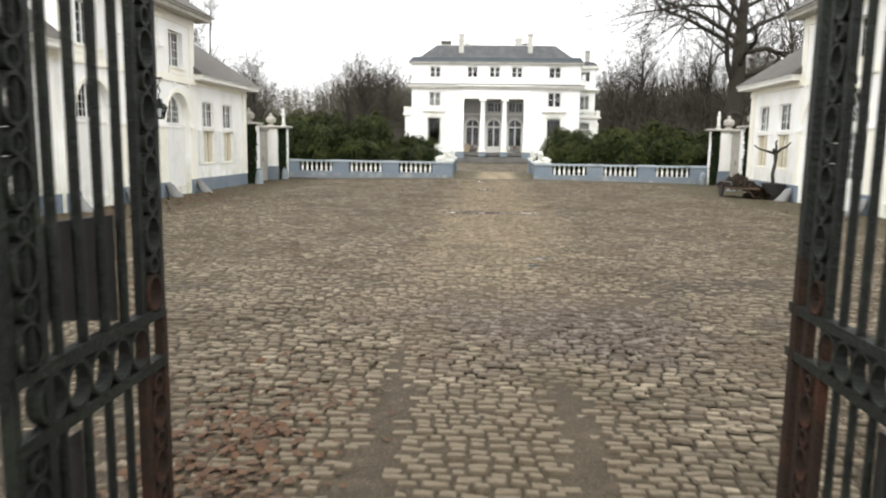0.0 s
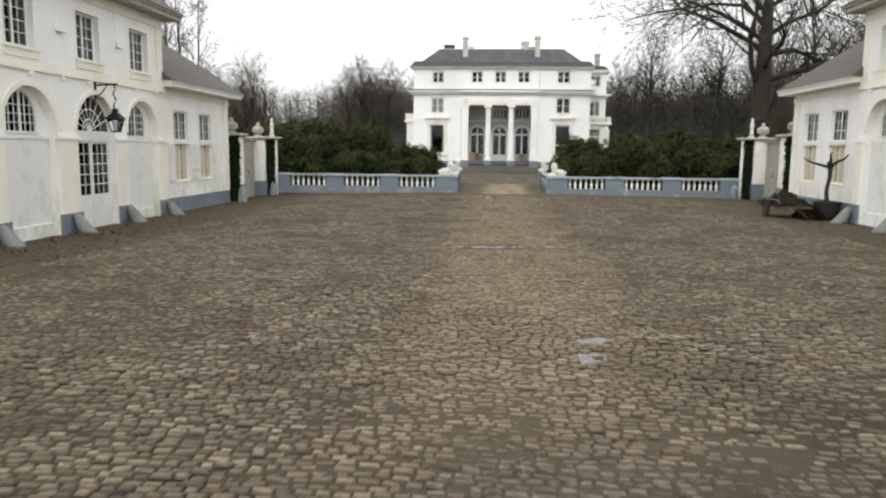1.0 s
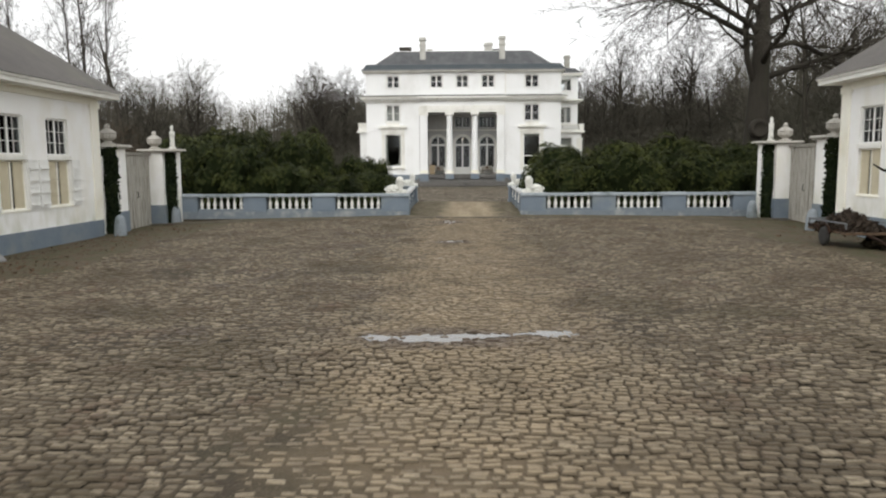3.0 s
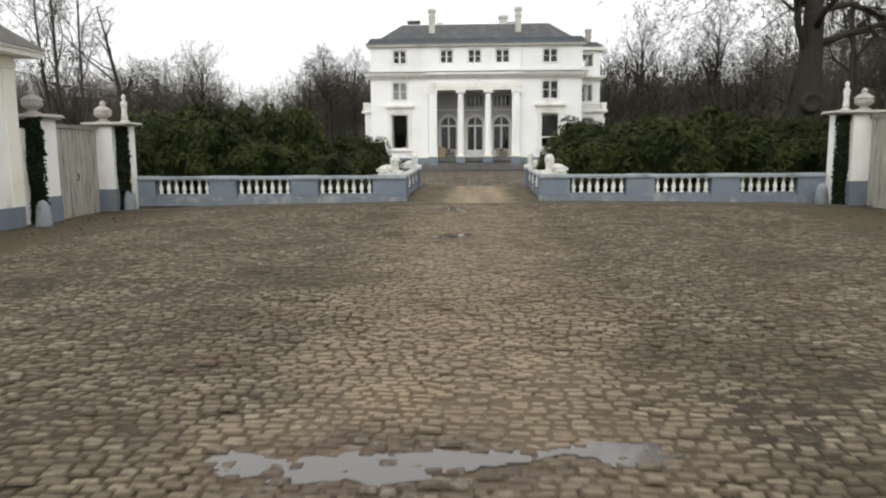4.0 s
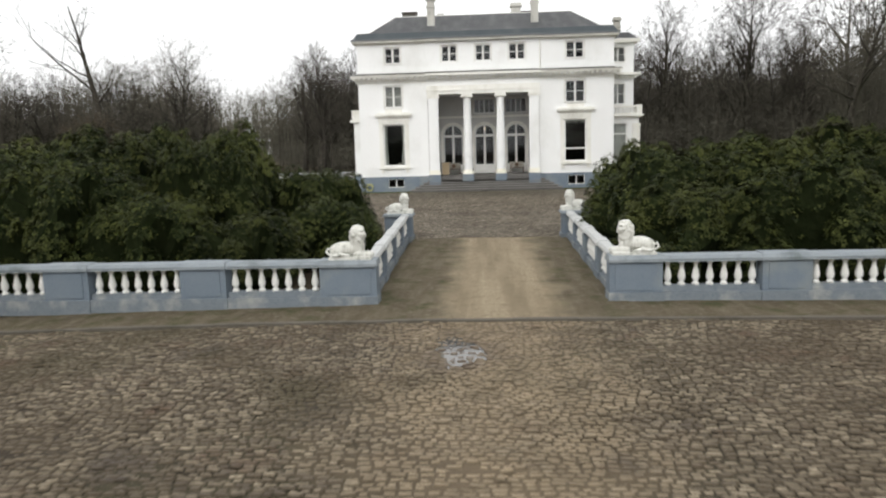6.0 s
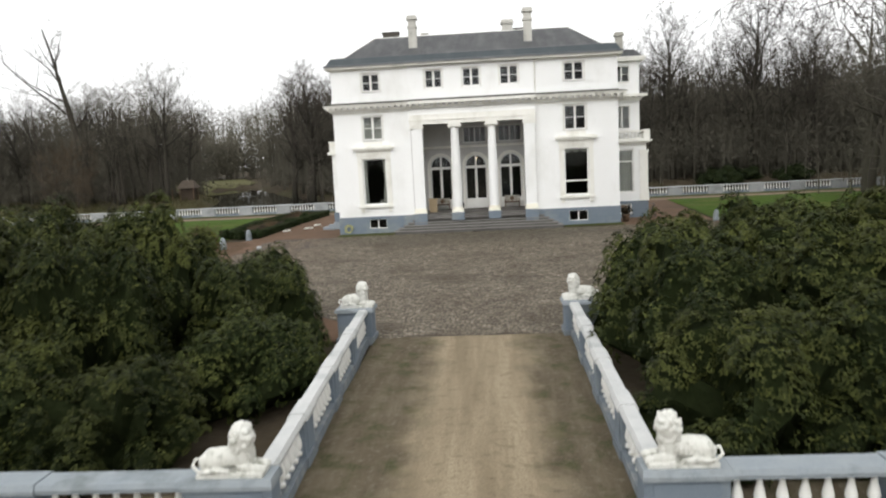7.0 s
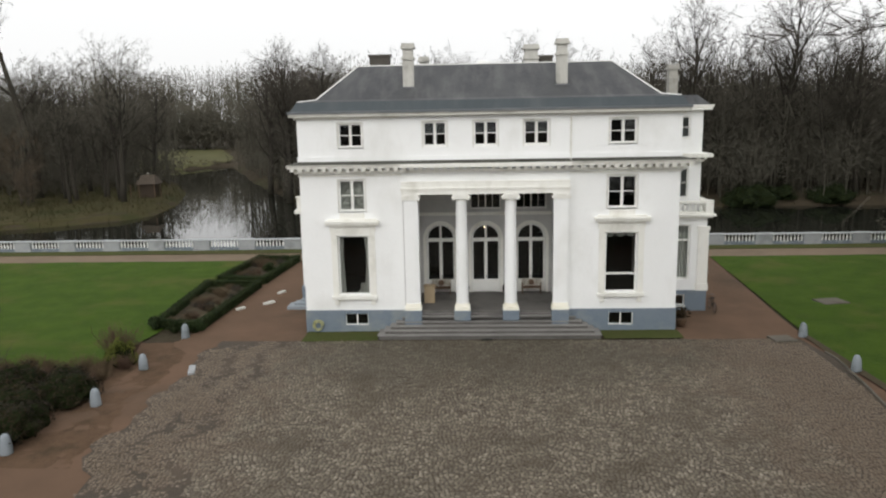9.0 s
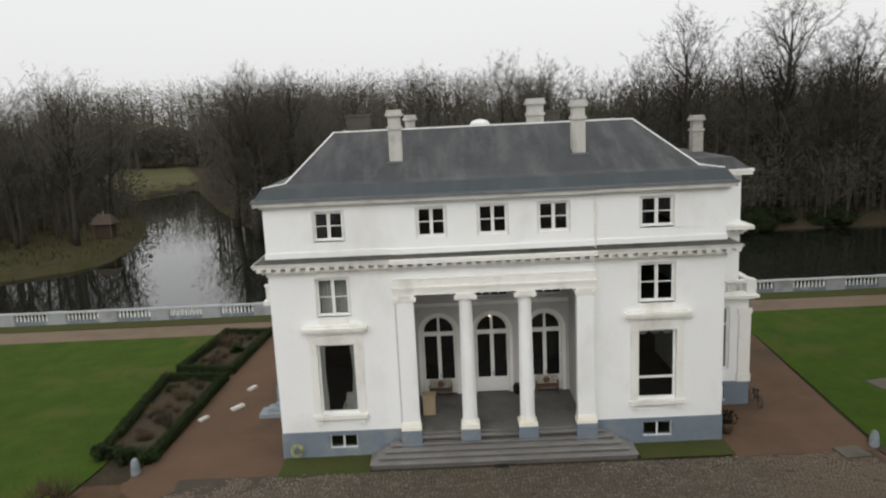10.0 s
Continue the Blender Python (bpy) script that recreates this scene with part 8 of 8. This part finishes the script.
for x, y, r, h, k in ((-19.4, 100.0, 0.5, 0.5, 0), (-18.9, 102.2, 0.6, 0.7, 0), (-20.0, 103.6, 0.6, 0.6, 0), (-19.2, 105.6, 0.7, 0.8, 0), (-20.2, 107.0, 0.5, 0.5, 1), (-18.6, 107.2, 0.4, 0.5, 0), (-19.2, 112.2, 0.7, 0.7, 0), (-18.2, 114.4, 0.6, 0.7, 1), (-19.4, 116.2, 0.8, 0.9, 0), (-18.0, 117.2, 0.5, 0.6, 0)):
    if k:
        small_shrub(x, y, r, h, k, "low green bed plant", "bed_plant", "bed plants")
    else:
        dry_clump(x, y, r * 1.1, h * 1.1, 0 if x < -19 else 2, "low straggly dry bed plant", "dry_bed_plant", "dry bed plants")
for i in range(26):
    t = (i * 0.618) % 1.0
    y = 98.9 + 19.0 * (i + 0.5) / 26
    if 108.4 < y < 110.6:
        continue
    dry_clump(-20.3 + 2.1 * t, y, 0.38, 0.42 + 0.2 * t, i % 3, "low straggly dry bed plant", "dry_bed_plant", "dry bed plants", 0.0)
for i in range(22):
    t = (i * 0.618) % 1.0
    dry_clump(-27.5 + 8.4 * (i + 0.5) / 22, 88.3 + 2.6 * t, 0.6, 0.6 + 0.35 * t, 0 if i % 3 else 1, "tuft of tan dead grass behind the low shrubs", "dry_grass_tuft", "dry grass tufts")
for x, y, r in ((-20.7, 98.0, 0.55), (-18.0, 97.3, 0.5), (-19.3, 97.4, 0.45)):
    small_shrub(x, y, r, 0.75, 1, "clipped box ball at the bed corner", "box_ball", "box balls")
for x, y, r, h, k in ((-20.3, 86.6, 1.7, 1.5, 0), (-22.8, 86.8, 1.9, 1.7, 0), (-25.4, 86.4, 2.0, 1.7, 0), (-21.6, 84.6, 1.8, 1.4, 0), (-24.2, 84.4, 2.0, 1.5, 0), (-27.6, 85.4, 2.2, 1.7, 0), (-30.4, 86.0, 2.2, 1.7, 0), (-20.0, 82.9, 1.7, 1.4, 0), (-22.6, 81.8, 1.9, 1.4, 0)):
    small_shrub(x, y, r, h, k, "low spreading brown winter shrub", "low_shrub", "low shrubs")
small_shrub(-15.9, 53.2, 0.75, 3.2, 4, "upright shrub with dead orange-brown leaves by the gate pier", "beech_bush", "", -0.2)
small_shrub(-19.9, 91.6, 0.8, 1.5, 2, "yellow-green garden shrub at the lawn edge", "garden_shrub", "")
dry_clump(-20.6, 93.0, 1.05, 1.9, 1, "reddish fan of dry stems at the lawn edge", "dry_clump", "")
dry_clump(-20.0, 92.6, 0.8, 1.5, 1, "reddish fan of dry stems at the lawn edge", "dry_clump", "")

solo("drain_grate", Mesh().box(-0.62, 0.02, 95.22, 95.5, -0.1, 0.03).box(-0.56, -0.04, 95.28, 95.44, 0.03, 0.036), M_IRON, "black iron drain grate before the mansion steps", "drain")

# loose slabs, hose, pot, bicycle
for x, y, a, b, turn, lab in ((-15.57, 90.5, 0.17, 0.62, 0.3, "grey stone slab lying on the forecourt edge"), (16.2, 95.2, 0.62, 0.55, 0.1, "pale concrete cover slab in the gravel"), (22.6, 103.2, 0.9, 0.7, 0.2, "grey stone slab set in the lawn"), (-16.85, 102.5, 0.13, 0.34, -0.5, "white stone slab lying on the gravel drive"), (-15.3, 104.0, 0.16, 0.42, -0.6, "white stone slab lying on the gravel drive"), (-15.2, 107.0, 0.14, 0.36, -0.4, "white stone slab lying on the gravel drive")):
    ob = solo("stone_slab", Mesh().wedge(-a, a, -b, b, -0.08, 0.05, 0.01, 0.01), M_MOATSTONE if y < 91 else M_STATUE if x < 0 else M_KERB, lab, "slab", "loose slabs")
    ob.matrix_basis = Matrix.Translation((x, y, 0.02)) @ Matrix.Rotation(turn, 4, "Z")
hose = Mesh()
hose.tube([((0.36 - 0.004 * k) * math.cos(k * 0.5) - 10.35, 96.98 + 0.04 * math.sin(k * 1.3), 0.42 + (0.36 - 0.004 * k) * math.sin(k * 0.5)) for k in range(46)], 0.022, 6)
solo("garden_hose", hose, M_HOSE, "coiled yellow garden hose hanging on the plinth", "hose", smooth=True)
pot = thing("plant_pot", (11.35, 97.9, 0), "brown clay pot with a dry plant by the house corner", "plant pot")
part("pot", Mesh().lathe(11.35, 97.9, [(0.22, 0.0), (0.30, 0.4), (0.33, 0.55), (0.28, 0.55), (0.27, 0.48)], 14), M_WOOD, pot, smooth=True)
me = foliage(np.stack([11.35 + g.normal(0, 0.18, 260), 97.9 + g.normal(0, 0.18, 260), 0.5 + g.uniform(0, 0.55, 260)], 1), np.tile([0.0, 0.0, 1.0], (260, 1)), 0.16, M_BROWNLEAF, "plant", 0.9)
part("leaves", me, None, pot)
bike = thing("bicycle", (14.25, 101.2, 0), "dark bicycle leaning against the bay wall", "bicycle")
bz = 0.34
for y in (100.7, 101.75):
    rm_ = part("wheel", Mesh().tube([(14.2, y + 0.33 * math.cos(2 * math.pi * k / 20), bz + 0.33 * math.sin(2 * math.pi * k / 20)) for k in range(20)], 0.025, 6, True), M_RUBBER, bike)
    sp = Mesh()
    for k in range(6):
        sp.tube([(14.2, y, bz), (14.2, y + 0.32 * math.cos(k * 1.047), bz + 0.32 * math.sin(k * 1.047))], 0.006, 4)
    part("spokes", sp, M_LEAD, rm_)
part("frame", Mesh().tube([(14.2, 100.7, bz), (14.2, 101.05, 0.78), (14.2, 101.55, 0.80), (14.2, 101.75, bz)], 0.022, 6).tube([(14.2, 100.7, bz), (14.2, 101.2, 0.32), (14.2, 101.05, 0.85)], 0.02, 6).tube([(14.2, 101.2, 0.32), (14.2, 101.55, 0.84)], 0.02, 6), M_IRON, bike)
part("saddle", Mesh().wedge(14.12, 14.28, 100.92, 101.18, 0.86, 0.93, 0.03, 0.02), M_RUBBER, bike)
part("handlebar", Mesh().tube([(14.0, 101.5, 0.98), (14.1, 101.56, 1.0), (14.3, 101.56, 1.0), (14.4, 101.5, 0.98)], 0.015, 6), M_LEAD, bike)


# ---------------------------------------------------------------- in the portico and behind the windows
def bench(cx, cy):
    z = 1.30
    root = thing("garden_bench", (cx, cy, z), "carved dark wooden bench with a round back medallion", "bench", "portico benches")
    part("seat", Mesh().box(cx - 0.62, cx + 0.62, cy - 0.26, cy + 0.24, z + 0.40, z + 0.46), M_WOOD, root)
    part("backrest", Mesh().box(cx - 0.62, cx - 0.55, cy + 0.18, cy + 0.24, z + 0.46, z + 0.95).box(cx + 0.55, cx + 0.62, cy + 0.18, cy + 0.24, z + 0.46, z + 0.95).box(cx - 0.55, cx + 0.55, cy + 0.18, cy + 0.23, z + 0.86, z + 0.96).box(cx - 0.55, cx + 0.55, cy + 0.20, cy + 0.22, z + 0.5, z + 0.86), M_OLDWOOD, root, "pale weathered back panel")
    part("medallion", Mesh(lambda u, d, h: (cx + u, cy + 0.19 + h, z + 0.70 + d)).lathe(0, 0, [(0.19, 0.0), (0.19, -0.04), (0.12, -0.05), (0.02, -0.05)], 16), M_WOOD, root, "dark round medallion")
    for sx in (-1, 1):
        part("armrest", Mesh().box(cx + sx * 0.6 - 0.03, cx + sx * 0.6 + 0.03, cy - 0.26, cy + 0.2, z + 0.64, z + 0.69), M_WOOD, root)
        for dy in (-0.22, 0.2):
            part("leg", Mesh().wedge(cx + sx * 0.58 - 0.03, cx + sx * 0.58 + 0.03, cy + dy - 0.03, cy + dy + 0.03, z, z + (0.64 if dy < 0 else 0.40)), M_WOOD, root)


lamp_light = bpy.data.materials.new("lit_bulb")
lamp_light.use_nodes = True
lamp_light.node_tree.nodes["Principled BSDF"].inputs["Emission Color"].default_value = (1.0, 0.72, 0.4, 1)
lamp_light.node_tree.nodes["Principled BSDF"].inputs["Emission Strength"].default_value = 14.0
hall = thing("pendant_lamp", (-0.23, 102.6, 6.2), "small lit pendant lamp in the hall", "lamp")
part("rod", Mesh().tube([(-0.23, 102.6, 6.44), (-0.23, 102.6, 5.5)], 0.012, 6), M_IRON, hall)
part("bulb", Mesh().lathe(-0.23, 102.6, [(0.03, 5.5), (0.08, 5.42), (0.085, 5.34), (0.04, 5.27)], 10), lamp_light, hall, "glowing warm bulb", True)
bench(-3.13, 100.95)
bench(2.66, 100.95)
lec = thing("lectern_box", (-3.72, 98.9, 1.3), "pale plywood box standing on the portico floor", "box")
part("carcass", Mesh().box(-4.05, -3.42, 98.6, 99.1, 1.33, 2.35), M_CARD, lec)
part("top", Mesh().box(-4.10, -3.37, 98.55, 99.15, 2.35, 2.40), M_CARD, lec)
part("foot", Mesh().box(-4.0, -3.47, 98.65, 99.05, 1.3, 1.33), M_WOOD, lec)
for x in (-1.55, 1.05):
    pt = thing("portico_pot", (x, 101.05, 1.3), "dark glazed pot beside the portico door", "plant pot", "portico pots")
    part("pot", Mesh().lathe(x, 101.05, [(0.14, 1.30), (0.22, 1.5), (0.24, 1.72), (0.17, 1.80), (0.20, 1.86), (0.16, 1.86)], 12), M_IRON, pt, smooth=True)


def curtain(fn, u0, u1, z0, z1, d, pinch, root_at, label):
    """A hanging curtain with folds; pinch draws its foot towards u0."""
    n, rows = 24, 8
    pts = []
    for i in range(rows + 1):
        t = i / rows
        w = (u1 - u0) * (1 - pinch * math.sin(math.pi * min(t * 1.25, 1)) * 0.6)
        for j in range(n + 1):
            u = u0 + w * j / n
            pts.append((u, d + 0.05 * math.sin(j * 1.6) + 0.02 * math.sin(j * 0.7 + i), z1 + (z0 - z1) * t))
    k = n + 1
    m = Mesh(fn)
    m.add(pts + [(u, dd + 0.012, z) for u, dd, z in pts], [(i * k + j, i * k + j + 1, (i + 1) * k + j + 1, (i + 1) * k + j) for i in range(rows) for j in range(n)] + [((i + 1) * k + j + k * (rows + 1), (i + 1) * k + j + 1 + k * (rows + 1), i * k + j + 1 + k * (rows + 1), i * k + j + k * (rows + 1)) for i in range(rows) for j in range(n)])
    solo("curtain", m, M_CLOTH, label, "curtain", "window curtains", smooth=True)


curtain(front, -8.97, -8.66, 2.25, 5.79, 0.36, 0.35, None, "pale curtain drawn aside behind the window")
curtain(front, -7.15, -7.50, 2.25, 5.79, 0.36, 0.55, None, "pale curtain drawn aside behind the window")
curtain(front, -8.78, -8.06, 7.27, 9.05, 0.58, 0.0, None, "closed pale net curtain behind the window")
curtain(front, -7.99, -7.27, 7.27, 9.05, 0.58, 0.0, None, "closed pale net curtain behind the window")
curtain(wing, 11.27, 12.73, 2.05, 5.5, -0.03, 0.0, None, "closed pale net curtain behind the bay window")
chair = thing("armchair", (-7.75, FY + 1.75, 1.17), "pale upholstered armchair behind the ground-floor window", "armchair")
part("seat", Mesh().wedge(-8.10, -7.40, FY + 1.35, FY + 2.05, 1.55, 1.83, 0.02, 0.03), M_CLOTH, chair)
part("backrest", Mesh().wedge(-8.12, -7.38, FY + 2.0, FY + 2.22, 1.50, 2.48, 0.08, 0.04), M_CLOTH, chair)
for sx in (-8.18, -7.46):
    part("armrest", Mesh().wedge(sx, sx + 0.14, FY + 1.35, FY + 2.1, 1.55, 2.03, 0.02, 0.02), M_CLOTH, chair)
    for dy in (1.40, 2.06):
        part("leg", Mesh().box(sx + 0.04, sx + 0.10, FY + dy, FY + dy + 0.06, 1.17, 1.55), M_WOOD, chair)
vm = Mesh(lambda u, d, z: front(u, d, 2 * 5.82 - z))
for k in range(3):
    vm.half_disc(6.94 + 0.61 * k, 0.30, 5.82, 0.32 + 0.006 * k, 0.335 + 0.006 * k, 12)
solo("valance", vm, M_CLOTH, "pale scalloped valance across the window head", "valance")


# ---------------------------------------------------------------- island hut and bank grass
hx, hy = -54.3, 172.7
hz = float(land(np.array(hx), np.array(hy)))
hut = thing("thatched_hut", (hx, hy, hz), "small dark hut with a pale thatched roof on the bank", "hut")
for sx in (-1.3, 1.3):
    for sy in (-1.1, 1.1):
        part("post", Mesh().tube([(hx + sx, hy + sy, hz - 0.2), (hx + sx, hy + sy, hz + 2.4)], 0.10, 6), M_WOOD, hut)
part("wall", Mesh().box(hx - 1.15, hx + 1.15, hy - 0.95, hy + 0.95, hz - 0.1, hz + 2.35), M_LOAD, hut, "dark boarded wall")
roof_ = part("roof", Mesh().hexa([(hx - 1.7, hy - 1.5, hz + 2.3), (hx + 1.7, hy - 1.5, hz + 2.3), (hx + 1.7, hy + 1.5, hz + 2.3), (hx - 1.7, hy + 1.5, hz + 2.3), (hx - 1.0, hy - 0.08, hz + 3.75), (hx + 1.0, hy - 0.08, hz + 3.75), (hx + 1.0, hy + 0.08, hz + 3.75), (hx - 1.0, hy + 0.08, hz + 3.75)]), M_THATCH, hut, "weathered pale brown thatch")
part("finial", Mesh().tube([(hx - 0.15, hy, hz + 3.6), (hx, hy, hz + 4.2)], (0.12, 0.05), 6), M_OLDWOOD, roof_, "pale worn ridge finial")
solo("mooring_post", Mesh().tube([(-57.2, 172.0, hz - 0.3), (-57.15, 172.0, hz + 2.2)], 0.10, 8), M_WOOD, "weathered wooden post beside the hut", "post")
for x, y, r, h in ((38.0, 160.5, 3.8, 3.0), (43.0, 163.0, 2.6, 2.0), (50.0, 161.5, 3.2, 2.4)):
    small_shrub(x, y, r, h, 3, "dark evergreen bush overhanging the moat", "evergreen_bush", "evergreen bushes", float(land(np.array(x), np.array(y))) - 0.3)
brush("bank_reeds", [(-90, -46, 140, 168, 3200, 0.3, 0.9), (-40, 70, 157, 163, 600, 0.3, 0.9), (-92, -70, 240, 264, 500, 0.4, 1.0), (-90, -50, 168, 200, 1500, 0.4, 1.0)], 9, 0.05, "dry tan grass and reeds on the moat bank", material=M_REED)


# ---------------------------------------------------------------- fallen leaves
g = np.random.default_rng(12)
lx = np.concatenate([g.uniform(-14.6, -9.5, 6000), g.normal(-1.85, 0.34, 330), g.normal(-1.7, 0.5, 160), g.uniform(-14.5, -11.5, 900), g.uniform(11, 14, 500)])
ly = np.concatenate([g.uniform(6, 34, 6000), g.normal(4.9, 0.7, 330), g.normal(5.4, 1.2, 160), g.uniform(34, 48, 900), g.uniform(24, 48, 500)])
keep = (g.uniform(0, 1, len(lx)) < np.clip((-lx - 9.7) / 2.6, 0.04, 1)) | (lx > -6)
lx, ly = lx[keep], ly[keep]
lz = camber(lx, ly) + 0.008 + g.uniform(0, 0.012, len(lx))
solo("fallen_leaves", foliage(np.stack([lx, ly, lz], 1), np.tile([0.0, 0.0, 1.0], (len(lx), 1)), 0.10, M_DEADLEAF, "fallen_leaves", 0.25), None, "scattered brown fallen leaves on the setts", "leaves", "", "stuff")


# ---------------------------------------------------------------- stone setts
def sett_rows(x0, x1, y0, y1, seed, wide=(0.125, 0.235), deep=0.116, arc=0.0, inside=None):
    """Centres, sizes and turns of setts laid in rows across the way."""
    g = np.random.default_rng(seed)
    out = []
    for j, y in enumerate(np.arange(y0, y1, deep)):
        w = g.uniform(*wide, int((x1 - x0) / wide[0]) + 2)
        e = x0 - g.uniform(0, 0.2) + np.concatenate([[0], np.cumsum(w)])
        c, w = (e[:-1] + e[1:]) / 2, w[: len(e) - 1]
        ok = c < x1
        c, w = c[ok], w[ok]
        yy = y + 0.045 * np.sin(c * 0.9 + 0.35 * y) + 0.03 * np.sin(c * 2.3 - 0.8 * y)
        turn = 0.04 * np.cos(c * 0.9 + 0.35 * y) + g.normal(0, 0.04, len(c))
        yy = yy + g.normal(0, 0.012, len(c))
        if arc:
            t = (c / 2.6) % 1.0 * 2 - 1
            yy = yy + arc * (1 - t * t)
            turn = turn - arc * 2 * t / 1.3
        out.append(np.stack([c, yy, w, np.full(len(c), deep) * g.uniform(0.90, 1.02, len(c)), turn], 1))
    S = np.vstack(out)
    if inside is not None:
        L, R = inside(S[:, 1])
        S = S[(S[:, 0] > L + 0.1) & (S[:, 0] < R - 0.1) & (S[:, 1] > y0) & (S[:, 1] < y1 - 0.05)]
    return S


def wetness(x, y):
    """1 in the hollows where rain stands, 0 outside."""
    w = 0.0
    for cx, cy, rx, ry in PUDDLES:
        w = np.maximum(w, np.clip(1.6 - np.sqrt(((x - cx) / rx) ** 2 + ((y - cy) / ry) ** 2), 0, 1))
    return w


def sett_heights(S, seed, ruts=False):
    g = np.random.default_rng(seed)
    x, y = S[:, 0], S[:, 1]
    z = camber(x, y) - 0.006 + 0.006 * fbm(x * 0.9, y * 0.9, 2) + g.normal(0, 0.009, len(S))
    if ruts:
        way = 0.10 * np.sin(y * 0.9)
        rut = np.exp(-((x + 0.84 + way) / 0.17) ** 2) + np.exp(-((x - 0.72 + way) / 0.16) ** 2)
        z = z - 0.042 * rut * np.clip((9.5 - y) / 3.5, 0, 1)
        z = z - 0.020 * wetness(x, y)
        z = z - 0.024 * np.clip(fbm(x * 0.55, y * 0.4, 5) - 0.55, 0, 0.9) * np.clip(np.abs(x) - 0.6, 0, 1)
    return z


def sett_mesh(name, S, Z, seed, material, gap=0.010):
    """All the setts of S as one mesh: a crowned, worn top and four sloping sides each."""
    g = np.random.default_rng(seed)
    n = len(S)
    hx, hy = (S[:, 2] / 2 - gap)[:, None], (S[:, 3] / 2 - gap)[:, None]
    sx, sy = np.array([[-1, 1, 1, -1]]), np.array([[-1, -1, 1, 1]])
    jit = lambda: 1 + g.normal(0, 0.075, (n, 4))
    bx, by = sx * hx * jit(), sy * hy * jit()
    tx, ty = bx - sx * 0.013, by - sy * 0.011
    tilt = g.normal(0, 0.055, (n, 2))
    tz = Z[:, None] + tx * tilt[:, :1] + ty * tilt[:, 1:] + g.normal(0, 0.002, (n, 4))
    bz = np.broadcast_to(Z[:, None] - 0.035, (n, 4))
    lo = np.broadcast_to(Z[:, None] - 0.07, (n, 4))
    X = np.concatenate([tx, bx, bx], 1)
    Y = np.concatenate([ty, by, by], 1)
    W = np.concatenate([tz, bz + 0.014, lo], 1)
    c, s = np.cos(S[:, 4])[:, None], np.sin(S[:, 4])[:, None]
    co = np.stack([S[:, :1] + X * c - Y * s, S[:, 1:2] + X * s + Y * c, W], -1).reshape(-1, 3)
    k = np.arange(n)[:, None] * 12
    quads = [k + np.array([[0, 1, 2, 3]])]
    for r in (0, 4):
        for i in range(4):
            j = (i + 1) % 4
            quads.append(k + np.array([[r + j, r + i, r + 4 + i, r + 4 + j]]))
    if r and n > 2000:
        quads = quads[:5]
    me = raw_mesh(name, co, np.concatenate(quads, 0))
    me.materials.append(material)
    return me


S = sett_rows(-11.8, 11.6, 1.2, 48.68, 1, (0.120, 0.215))
S = S[np.abs(S[:, 0]) < 10.9 + 0.45 * fbm(S[:, 0] * 0.5, S[:, 1] * 0.8, 3)]
Z = sett_heights(S, 2, True)
near = (np.abs(S[:, 0]) < 1.55) & (S[:, 1] > 4.3)
near &= np.cumsum(near) <= 300
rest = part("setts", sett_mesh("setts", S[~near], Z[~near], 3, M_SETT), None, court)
tagged(rest, "worn grey-brown stone setts in uneven rows", "", "", "stuff")
g = np.random.default_rng(8)
stock = []
for k in range(14):
    one = sett_mesh("sett", np.array([[0, 0, 0.135 + 0.007 * k, 0.114, 0]]), np.array([0.0]), 40 + k, M_SETT)
    stock.append((0.135 + 0.007 * k, one))
for (cx, cy, w, d, t), z in zip(S[near], Z[near]):
    size, one = min(stock, key=lambda q: abs(q[0] - w))
    ob = part("sett", one, None, court)
    ob.matrix_basis = Matrix.Translation((cx, cy, z)) @ Matrix.Rotation(t, 4, "Z") @ Matrix.Diagonal((w / size, d / 0.114, 1, 1))


def sink_edges(F, Z):
    """Mud laps over the setts along the left edge and in two wheel swaths beside it."""
    d = F[:, 0] - forecourt_edge(F[:, 1])[0]
    n = 0.5 + 0.35 * fbm(F[:, 0] * 0.8, F[:, 1] * 0.8, 9)
    far = np.clip((F[:, 1] - 70) / 6, 0, 1)
    return Z - far * np.clip(n, 0, 1) * (0.055 * np.exp(-(d / 1.1) ** 2) + 0.048 * np.exp(-((d - 1.9) / 0.4) ** 2) + 0.040 * np.exp(-((d - 3.5) / 0.45) ** 2) + 0.060 * np.exp(-((95.5 - F[:, 1]) / 1.7) ** 2) * np.clip((-F[:, 0] - 8.5) / 3, 0, 1))


F = sett_rows(-17, 17, 63.4, 95.35, 6, (0.14, 0.215), 0.155, 0.34, forecourt_edge)
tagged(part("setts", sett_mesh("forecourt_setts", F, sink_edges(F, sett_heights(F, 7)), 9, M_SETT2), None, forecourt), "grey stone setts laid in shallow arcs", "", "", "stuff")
